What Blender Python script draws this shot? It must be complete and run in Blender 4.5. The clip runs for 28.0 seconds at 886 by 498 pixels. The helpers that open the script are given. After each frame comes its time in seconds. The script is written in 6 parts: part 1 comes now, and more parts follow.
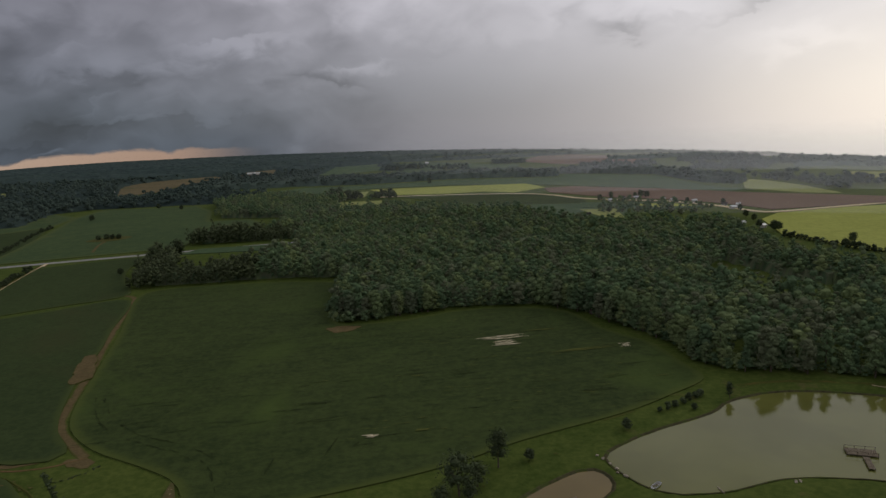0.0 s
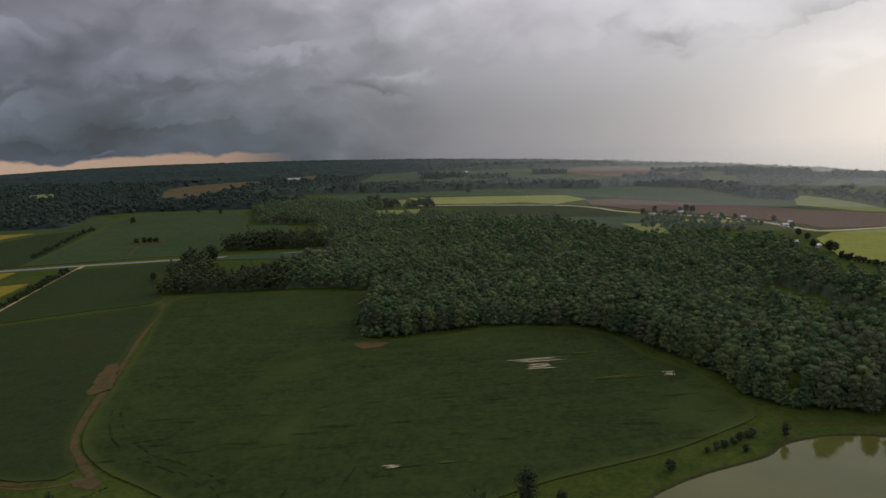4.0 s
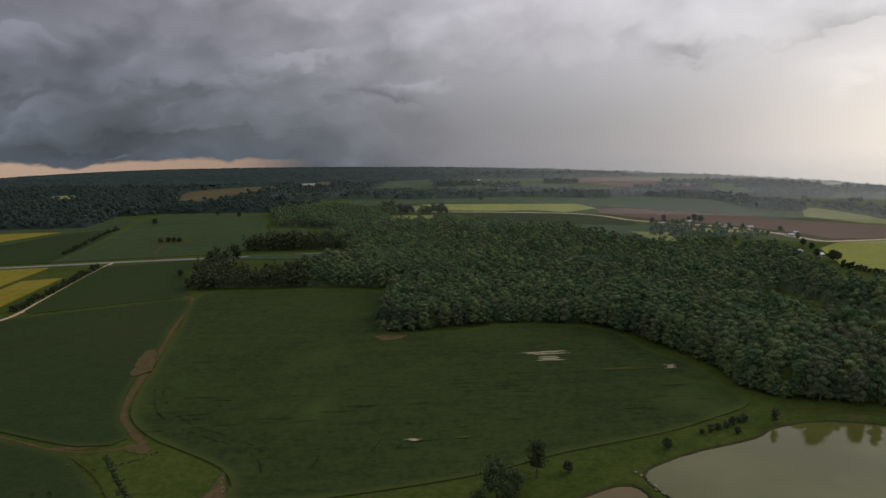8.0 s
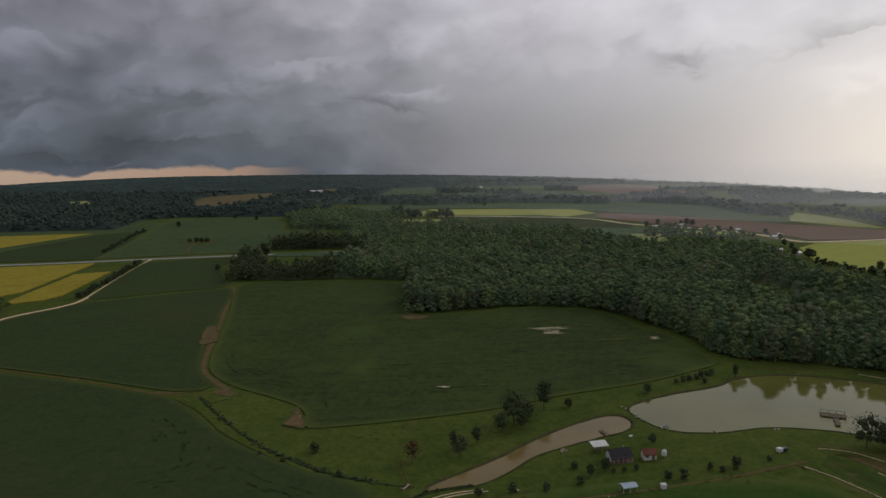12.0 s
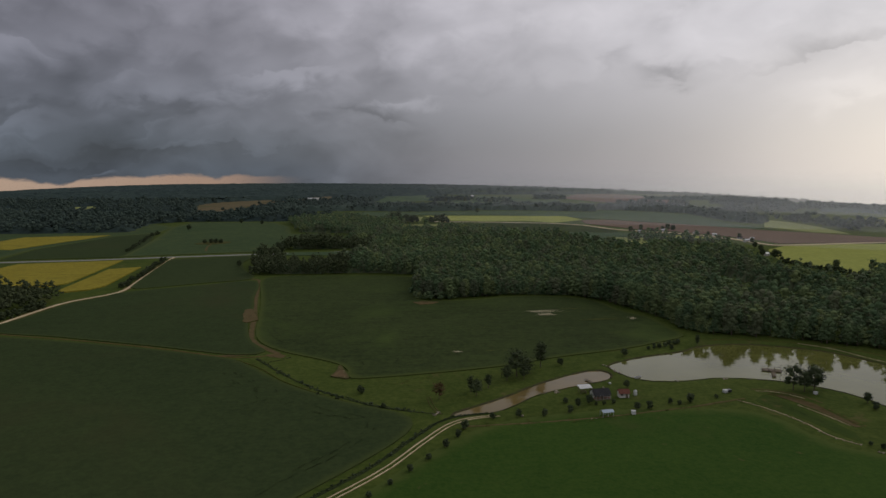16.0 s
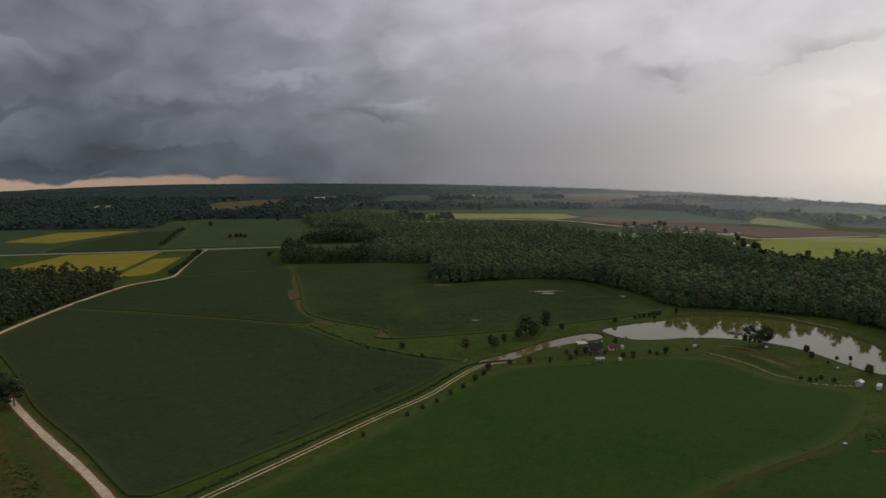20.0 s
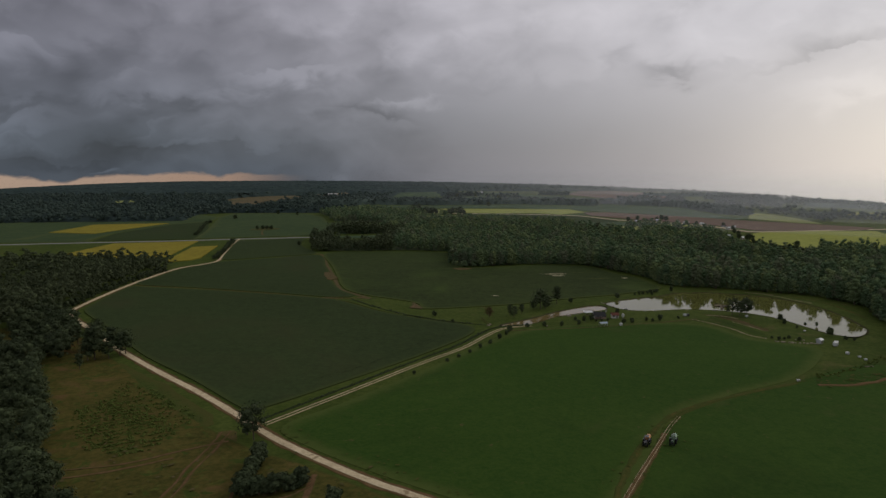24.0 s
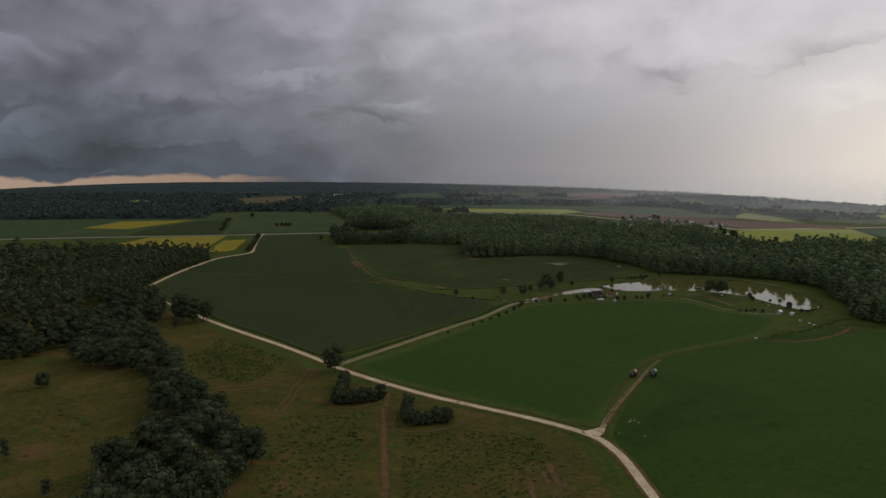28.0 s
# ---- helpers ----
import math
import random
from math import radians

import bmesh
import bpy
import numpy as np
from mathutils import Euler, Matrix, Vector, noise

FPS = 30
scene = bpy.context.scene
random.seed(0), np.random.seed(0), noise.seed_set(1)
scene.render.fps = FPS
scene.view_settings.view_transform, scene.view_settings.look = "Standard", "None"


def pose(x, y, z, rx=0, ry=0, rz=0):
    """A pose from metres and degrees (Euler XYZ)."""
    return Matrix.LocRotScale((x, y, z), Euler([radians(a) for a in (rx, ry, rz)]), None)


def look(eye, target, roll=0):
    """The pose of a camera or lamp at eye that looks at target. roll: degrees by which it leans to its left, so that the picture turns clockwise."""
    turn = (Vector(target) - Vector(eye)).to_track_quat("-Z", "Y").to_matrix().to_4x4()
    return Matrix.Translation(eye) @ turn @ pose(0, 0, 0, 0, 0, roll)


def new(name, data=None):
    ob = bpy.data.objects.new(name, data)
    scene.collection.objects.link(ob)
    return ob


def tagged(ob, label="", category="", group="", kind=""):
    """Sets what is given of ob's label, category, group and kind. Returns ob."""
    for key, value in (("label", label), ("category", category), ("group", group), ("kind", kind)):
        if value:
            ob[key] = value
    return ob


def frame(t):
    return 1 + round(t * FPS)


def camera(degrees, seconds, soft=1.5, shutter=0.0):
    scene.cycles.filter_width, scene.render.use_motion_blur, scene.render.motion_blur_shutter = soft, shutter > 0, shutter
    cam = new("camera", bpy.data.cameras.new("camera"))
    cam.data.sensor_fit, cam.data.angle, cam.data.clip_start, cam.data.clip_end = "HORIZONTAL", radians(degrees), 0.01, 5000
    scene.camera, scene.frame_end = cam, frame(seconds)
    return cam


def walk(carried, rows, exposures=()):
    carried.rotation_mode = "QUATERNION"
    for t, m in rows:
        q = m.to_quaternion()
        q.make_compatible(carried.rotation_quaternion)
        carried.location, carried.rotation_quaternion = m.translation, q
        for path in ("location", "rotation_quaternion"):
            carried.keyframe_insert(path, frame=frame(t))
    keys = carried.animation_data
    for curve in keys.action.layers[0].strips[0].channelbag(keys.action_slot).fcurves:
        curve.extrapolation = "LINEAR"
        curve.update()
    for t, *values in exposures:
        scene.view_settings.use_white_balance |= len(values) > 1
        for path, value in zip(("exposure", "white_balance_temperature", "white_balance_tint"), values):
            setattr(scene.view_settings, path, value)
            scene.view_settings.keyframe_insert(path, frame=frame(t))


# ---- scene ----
cam = camera(65.45, 28.0)


def aim(x, y, z, yaw, pitch, roll):
    """Pose of a camera that looks along +y, turned left by yaw, up by pitch and rolled."""
    return pose(x, y, z) @ pose(0, 0, 0, 0, 0, yaw) @ pose(0, 0, 0, 90 + pitch) @ pose(0, 0, 0, 0, 0, roll)


# seconds, place, yaw, pitch, roll
PATH = [
    (0.0, 0.00, 0.00, 88.66, -2.789, -9.668, -2.476),
    (0.5, 0.81, 3.45, 88.78, -2.364, -9.488, -2.391),
    (1.0, 1.68, 6.78, 88.91, -1.116, -9.279, -2.247),
    (1.5, 2.32, 9.66, 88.94, -0.879, -9.331, -2.162),
    (2.0, 2.84, 12.20, 88.85, 0.059, -9.234, -1.995),
    (2.5, 3.27, 14.29, 88.75, 0.439, -9.186, -1.879),
    (4.5, 2.48, 13.98, 89.29, 0.227, -8.823, -1.300),
    (5.0, 2.07, 12.25, 89.30, -0.200, -8.889, -1.261),
    (5.5, 1.71, 10.36, 89.19, -0.213, -8.667, -1.198),
    (6.0, 1.45, 8.18, 88.97, -0.041, -8.562, -1.047),
    (6.5, 1.24, 5.56, 88.63, 0.637, -8.416, -0.859),
    (7.0, 0.93, 2.34, 88.36, 0.963, -8.353, -0.824),
    (7.5, 0.51, -1.66, 88.22, 1.127, -8.266, -0.699),
    (8.0, -0.20, -6.28, 87.98, 1.266, -8.146, -0.692),
    (8.5, -1.01, -11.53, 87.64, 1.372, -8.066, -0.584),
    (9.0, -1.81, -17.26, 87.41, 1.387, -7.942, -0.569),
    (9.5, -2.67, -23.57, 87.28, 1.414, -7.860, -0.574),
    (10.0, -3.71, -30.31, 87.16, 1.420, -7.781, -0.599),
    (10.5, -4.75, -37.49, 87.04, 1.410, -7.713, -0.627),
    (11.0, -5.99, -44.86, 86.88, 1.379, -7.629, -0.588),
    (11.5, -7.45, -52.32, 86.77, 1.310, -7.524, -0.563),
    (12.0, -8.92, -59.92, 86.69, 1.228, -7.454, -0.562),
    (12.5, -10.29, -67.54, 86.66, 1.189, -7.365, -0.526),
    (14.5, -15.65, -96.52, 85.74, 1.039, -6.823, -0.447),
    (15.0, -17.11, -102.96, 85.13, 0.316, -6.743, -0.370),
    (15.5, -18.49, -109.70, 84.64, 0.237, -6.683, -0.261),
    (16.0, -19.86, -116.93, 84.38, 0.225, -6.634, -0.183),
    (16.5, -21.38, -124.54, 84.23, 0.153, -6.580, -0.159),
    (17.0, -22.95, -132.41, 84.10, 0.171, -6.549, -0.055),
    (17.5, -24.53, -140.57, 83.96, 0.221, -6.525, 0.058),
    (18.0, -26.25, -148.94, 83.85, 0.254, -6.495, 0.167),
    (18.5, -27.99, -157.44, 83.80, 0.245, -6.472, 0.233),
    (19.0, -29.60, -165.95, 83.81, 0.208, -6.579, 0.111),
    (19.5, -31.13, -173.96, 83.81, 0.210, -6.556, -0.050),
    (20.0, -32.58, -181.28, 83.65, 0.013, -6.589, -0.189),
    (20.5, -34.00, -187.93, 83.36, -0.022, -6.485, -0.239),
    (21.0, -35.24, -194.31, 82.91, 0.133, -6.584, -0.166),
    (21.5, -36.27, -200.66, 82.26, 0.260, -6.613, -0.069),
    (23.5, -42.91, -229.00, 81.33, 0.277, -6.912, -0.051),
    (24.0, -44.72, -236.93, 81.20, 0.404, -6.737, -0.032),
    (24.5, -46.69, -244.90, 81.04, 0.438, -6.713, 0.063),
    (25.0, -48.73, -252.96, 80.85, 0.490, -6.670, 0.116),
    (25.5, -50.70, -261.13, 80.58, 0.450, -6.639, 0.154),
    (26.0, -52.60, -269.41, 80.26, 0.379, -6.604, 0.176),
    (26.5, -54.47, -277.72, 79.93, 0.233, -6.586, 0.191),
    (27.0, -56.37, -286.13, 79.67, 0.111, -6.566, 0.219),
    (27.5, -58.35, -294.61, 79.66, -0.029, -6.715, 0.185),
    (28.0, -60.31, -303.06, 79.93, 0.056, -6.552, 0.175),
]
walk(cam, [(row[0], aim(*row[1:])) for row in PATH], [(0.0, 0.1), (8.0, 0.13), (13.0, 0.05), (20.0, -0.035), (28.0, -0.09)])

# ---------------------------------------------------------------- node helpers


class Graph:
    """Short hand for building a node tree."""

    def __init__(self, tree):
        self.tree = tree
        tree.nodes.clear()

    def node(self, kind):
        return self.tree.nodes.new(kind)

    def put(self, socket, value):
        if isinstance(value, bpy.types.NodeSocket):
            self.tree.links.new(value, socket)
        elif value is not None:
            if isinstance(value, tuple) and len(value) == 3 and socket.type == "RGBA":
                value = (*value, 1.0)
            socket.default_value = value

    def math(self, op, a, b=None, c=None, clamp=False):
        n = self.node("ShaderNodeMath")
        n.operation, n.use_clamp = op, clamp
        for socket, value in zip(n.inputs, (a, b, c)):
            self.put(socket, value)
        return n.outputs[0]

    def span(self, value, a, b, low=0.0, high=1.0):
        """Smooth step of value from a to b, onto low to high."""
        n = self.node("ShaderNodeMapRange")
        n.interpolation_type = "SMOOTHSTEP"
        for socket, v in zip(n.inputs, (value, a, b, low, high)):
            self.put(socket, v)
        return n.outputs[0]

    def mix(self, fac, a, b, blend="MIX"):
        n = self.node("ShaderNodeMix")
        n.data_type, n.blend_type = "RGBA", blend
        self.put(n.inputs[0], fac)
        self.put(n.inputs[6], a)
        self.put(n.inputs[7], b)
        return n.outputs[2]

    def ramp(self, fac, *stops):
        n = self.node("ShaderNodeValToRGB")
        n.color_ramp.interpolation = "B_SPLINE"
        marks = n.color_ramp.elements
        while len(marks) < len(stops):
            marks.new(0.5)
        for mark, (at, colour) in zip(marks, stops):
            mark.position, mark.color = at, (*colour, 1.0)
        self.put(n.inputs[0], fac)
        return n.outputs[0]

    def noise(self, vector, scale, detail=4.0, rough=0.55, twist=0.0):
        n = self.node("ShaderNodeTexNoise")
        self.put(n.inputs["Vector"], vector)
        n.inputs["Scale"].default_value, n.inputs["Detail"].default_value = scale, detail
        n.inputs["Roughness"].default_value, n.inputs["Distortion"].default_value = rough, twist
        return n.outputs[0]

    def join(self, x, y, z=0.0):
        n = self.node("ShaderNodeCombineXYZ")
        for socket, v in zip(n.inputs, (x, y, z)):
            self.put(socket, v)
        return n.outputs[0]

    def split(self, vector):
        n = self.node("ShaderNodeSeparateXYZ")
        self.put(n.inputs[0], vector)
        return n.outputs


# ---------------------------------------------------------------- sky and light
SUN_AZIMUTH, SUN_HEIGHT = 55.0, 32.0  # degrees, to the right of +y and up


def storm_sky():
    world = bpy.data.worlds.new("storm_sky")
    world.use_nodes = True
    g = Graph(world.node_tree)
    way = g.node("ShaderNodeTexCoord").outputs["Generated"]
    x, y, z = g.split(way)
    azi = g.math("MULTIPLY", g.math("ARCTAN2", x, y), 57.2958)
    ele = g.math("MULTIPLY", g.math("ARCSINE", z), 57.2958)
    flow = g.join(g.math("MULTIPLY", azi, 0.055), g.math("SUBTRACT", g.math("MULTIPLY", ele, 0.105), g.math("MULTIPLY", azi, 0.010)), 0.0)
    big = g.noise(flow, 0.8, 3.0, 0.45, 0.5)
    mid = g.noise(flow, 2.0, 4.0, 0.46, 0.6)
    fine = g.noise(g.join(g.math("MULTIPLY", azi, 0.075), g.math("MULTIPLY", ele, 0.12), 3.0), 4.2, 4.0, 0.5, 0.35)
    bend_a = g.math("ADD", azi, g.math("MULTIPLY", g.math("SUBTRACT", mid, 0.5), 7.0))
    bend_e = g.math("ADD", ele, g.math("MULTIPLY", g.math("SUBTRACT", fine, 0.5), 4.5))

    def bank(a, e, wide, tall, lean=0.0):
        """A ragged bank of cloud about a place in the sky."""
        da = g.math("DIVIDE", g.math("SUBTRACT", bend_a, a), wide)
        de = g.math("DIVIDE", g.math("SUBTRACT", g.math("SUBTRACT", bend_e, e), g.math("MULTIPLY", g.math("SUBTRACT", azi, a), lean)), tall)
        return g.math("EXPONENT", g.math("MULTIPLY", g.math("ADD", g.math("MULTIPLY", da, da), g.math("MULTIPLY", de, de)), -1.0))

    # sheet of cloud: dark to the left, bright to the right where the sun stands behind it
    along = g.span(azi, -40.0, 50.0)
    low = g.ramp(along, (0.0, (0.080, 0.092, 0.118)), (0.15, (0.10, 0.11, 0.133)), (0.3, (0.155, 0.16, 0.186)), (0.5, (0.240, 0.238, 0.258)),
                 (0.68, (0.350, 0.335, 0.345)), (0.82, (0.565, 0.53, 0.515)), (1.0, (1.0, 0.90, 0.78)))
    top_of = g.ramp(along, (0.0, (0.15, 0.15, 0.18)), (0.2, (0.272, 0.264, 0.302)), (0.4, (0.425, 0.41, 0.445)), (0.55, (0.52, 0.50, 0.53)), (0.8, (0.66, 0.635, 0.66)), (1.0, (0.60, 0.58, 0.58)))
    sheet = g.mix(g.span(ele, 1.0, 12.0), low, top_of)
    # billows, weak inside the veil of rain
    veil = g.math("MULTIPLY", g.span(azi, -9.0, 4.0), g.span(ele, 9.0, 4.5))
    billow = g.math("ADD", g.math("ADD", g.math("MULTIPLY", g.math("SUBTRACT", big, 0.5), 0.55), g.math("MULTIPLY", g.math("SUBTRACT", mid, 0.5), 0.75)), g.math("MULTIPLY", g.math("SUBTRACT", fine, 0.5), 0.5))
    def puffs(scale, seed):
        """Rounded heads of cloud, on a warped sheet."""
        n = g.node("ShaderNodeTexVoronoi")
        n.feature = "SMOOTH_F1"
        g.put(n.inputs["Vector"], g.join(g.math("ADD", g.math("MULTIPLY", azi, 0.085), g.math("MULTIPLY", mid, 0.9)), g.math("ADD", g.math("SUBTRACT", g.math("MULTIPLY", ele, 0.17), g.math("MULTIPLY", azi, 0.018)), g.math("MULTIPLY", fine, 0.5)), seed))
        n.inputs["Scale"].default_value, n.inputs["Smoothness"].default_value = scale, 0.35
        return g.math("SUBTRACT", 0.52, n.outputs["Distance"])

    heaped = g.math("ADD", g.math("MULTIPLY", puffs(1.5, 2.0), 0.42), g.math("MULTIPLY", puffs(3.4, 5.0), 0.26))
    billow = g.math("ADD", billow, g.math("MULTIPLY", heaped, g.span(azi, 6.0, -14.0, 0.25, 1.0)))
    depth = g.math("MULTIPLY", g.math("SUBTRACT", 1.0, g.math("MULTIPLY", veil, 0.9)), g.span(azi, 20.0, -10.0, 0.55, 1.0))
    gain = g.math("ADD", 1.0, g.math("MULTIPLY", billow, depth))
    # azimuth, height, half width, half height, lean, change of brightness
    dark_side = ((-13.0, 7.0, 3.6, 0.6, 0.26, 0.20), (-3.6, 5.4, 2.6, 0.5, 0.15, 0.20), (-31.4, 8.0, 1.9, 1.3, 0.0, 0.22), (-28.0, 6.4, 1.6, 2.4, -0.1, -0.24), (-32.0, 4.2, 4.0, 0.55, 0.05, -0.34),
                 (-31.0, 3.1, 1.8, 0.6, 0.3, 0.34), (-21.2, 4.6, 5.5, 0.8, 0.03, -0.30), (-24.0, 2.6, 2.4, 0.8, 0.2, -0.05), (-6.6, 4.3, 2.6, 0.5, -0.22, -0.26), (-4.5, 7.2, 2.6, 0.9, 0.1, -0.14), (-33.0, 1.6, 3.0, 0.6, 0.1, 0.22),
                 (-14.0, 3.0, 4.5, 0.9, -0.12, 0.14), (-25.0, 8.4, 3.0, 1.4, 0.2, -0.10), (-20.0, 8.8, 4.0, 0.8, 0.2, 0.10), (-33.5, 10.4, 3.0, 1.2, 0.0, -0.20), (-26.2, 1.3, 1.6, 0.35, 0.1, -0.1))
    bright_side = ((17.2, 7.3, 2.3, 0.8, 0.0, -0.22), (13.4, 8.2, 1.6, 0.5, 0.2, -0.12), (17.2, 10.8, 1.6, 1.0, 0.0, -0.12), (22.0, 8.0, 3.0, 0.5, 0.0, 0.06), (2.8, 6.6, 3.0, 0.7, 0.2, -0.08), (8.0, 7.6, 4.0, 0.8, 0.1, 0.06),
                   (30.0, 5.5, 4.0, 1.0, 0.0, 0.12), (-1.0, 10.6, 4.0, 1.0, 0.1, 0.10), (6.0, 10.4, 3.0, 0.7, 0.1, -0.06))
    for a, e, wide, tall, lean, amount in dark_side + bright_side:
        gain = g.math("ADD", gain, g.math("MULTIPLY", bank(a, e, wide, tall, lean), amount))

    def lip(a, e, wide, depth, lean, curve, amount):
        """The sharp, scalloped upper rim of a bank (lower rim for a depth below nought) that fades out away from it."""
        da = g.math("SUBTRACT", bend_a, a)
        rim = g.math("ADD", g.math("MULTIPLY", da, lean), g.math("MULTIPLY", g.math("MULTIPLY", da, da), curve))
        s = g.math("SUBTRACT", g.math("SUBTRACT", bend_e, e), rim)
        body = g.math("MULTIPLY", g.span(s, 0.0, -0.3 if depth > 0 else 0.3), g.span(s, -depth, 0.0))
        window = g.math("EXPONENT", g.math("MULTIPLY", g.math("MULTIPLY", da, da), -1.0 / wide**2))
        return g.math("MULTIPLY", g.math("MULTIPLY", body, window), amount)

    for rim in ((-13.2, 7.9, 3.2, 1.5, 0.22, -0.02, 0.24), (-3.4, 5.9, 3.0, 1.2, 0.12, -0.03, 0.20), (-31.4, 9.2, 2.4, 2.2, 0.05, -0.16, 0.26), (-31.2, 3.9, 1.6, 1.2, 0.3, -0.15, 0.30), (-5.6, 3.9, 2.6, 2.0, -0.35, 0.0, 0.16),
                (-26.4, 0.45, 0.9, 0.7, 0.2, -0.25, 0.9), (-29.8, 0.7, 3.0, 1.1, 0.0, -0.02, -0.26), (-21.0, 2.3, 3.0, 1.0, 0.1, -0.1, 0.18), (-32.5, 2.4, 2.2, 1.2, 0.2, -0.12, 0.26), (-23.5, 3.6, 2.0, 1.4, 0.25, -0.12, 0.20), (-18.0, 3.2, 2.4, 1.2, 0.1, -0.08, 0.14), (-9.5, 5.2, 2.2, 1.4, -0.15, -0.05, 0.12), (-24.5, 7.2, 2.6, 1.4, 0.3, -0.06, 0.12), (-19.5, 1.7, 7.5, 1.6, 0.02, 0.0, -0.26), (-22.0, 5.2, 5.0, 1.6, 0.04, -0.01, -0.10), (28.5, 7.5, 4.5, -2.6, 0.12, 0.0, -0.20), (17.4, 6.6, 1.8, -1.4, 0.1, 0.1, -0.12)):
        gain = g.math("ADD", gain, lip(*rim))
    gain = g.math("MAXIMUM", gain, 0.4)
    # dark shelf low on the left, and the clear orange slot under it
    ragged = g.math("ADD", ele, g.math("MULTIPLY", g.math("SUBTRACT", mid, 0.5), 2.4))
    shelf = g.math("MULTIPLY", g.span(ragged, 4.8, -0.2), g.span(azi, 3.0, -16.0))
    sheet = g.mix(g.math("MULTIPLY", shelf, 0.80), sheet, (0.056, 0.070, 0.089))
    cloud = g.mix(1.0, sheet, g.join(gain, gain, gain), "MULTIPLY")
    scud = g.math("ADD", ele, g.math("MULTIPLY", g.math("SUBTRACT", fine, 0.5), 1.3))
    edge = g.math("ADD", g.math("ADD", scud, g.math("MULTIPLY", g.math("ADD", azi, 33.0), 0.004)), 0.46)
    tail = g.math("SUBTRACT", 1.0, g.math("MINIMUM", g.math("ABSOLUTE", g.math("DIVIDE", g.math("ADD", bend_a, 28.9), 1.05)), 1.0))
    shred = g.noise(g.join(g.math("MULTIPLY", azi, 0.5), ele, 7.0), 1.6, 4.0, 0.6, 0.5)
    edge = g.math("ADD", g.math("ADD", edge, g.math("MULTIPLY", tail, 0.40)), g.math("ADD", g.span(azi, -24.5, -33.0, 0.0, 0.34), g.math("MULTIPLY", g.math("SUBTRACT", shred, 0.5), 0.55)))
    slot = g.math("MULTIPLY", g.span(edge, 0.12, -0.22), g.span(azi, -11.0, -19.0))
    cloud = g.mix(slot, cloud, g.mix(g.span(azi, -34.0, -14.0), (0.41, 0.295, 0.22), (0.32, 0.215, 0.16)))
    # behind the camera the sheet goes on in an even grey
    behind = g.span(y, 0.25, -0.45)
    cloud = g.mix(behind, cloud, (0.30, 0.30, 0.33))
    top = g.span(ele, 25.0, 60.0)
    cloud = g.mix(top, cloud, (0.34, 0.34, 0.37))
    clear = g.node("ShaderNodeTexSky")
    clear.sky_type, clear.sun_disc = "NISHITA", False
    clear.sun_elevation, clear.sun_rotation = radians(SUN_HEIGHT), radians(SUN_AZIMUTH)
    blue, grey, both = g.node("ShaderNodeBackground"), g.node("ShaderNodeBackground"), g.node("ShaderNodeAddShader")
    g.put(blue.inputs[0], clear.outputs[0])
    blue.inputs[1].default_value = 0.004
    g.put(grey.inputs[0], cloud)
    grey.inputs[1].default_value = 1.0
    g.put(both.inputs[0], blue.outputs[0])
    g.put(both.inputs[1], grey.outputs[0])
    out = g.node("ShaderNodeOutputWorld")
    g.put(out.inputs[0], both.outputs[0])
    scene.world = world


storm_sky()
sun = new("sun", bpy.data.lights.new("sun", "SUN"))
sun.data.energy, sun.data.angle, sun.data.color = 0.5, radians(25), (1.0, 0.93, 0.84)
sun.matrix_world = look(Vector((math.sin(radians(SUN_AZIMUTH)) * 300, math.cos(radians(SUN_AZIMUTH)) * 300, math.tan(radians(SUN_HEIGHT)) * 300)), (0, 0, 0))
scene.view_settings.exposure = 0.0

# ---------------------------------------------------------------- materials


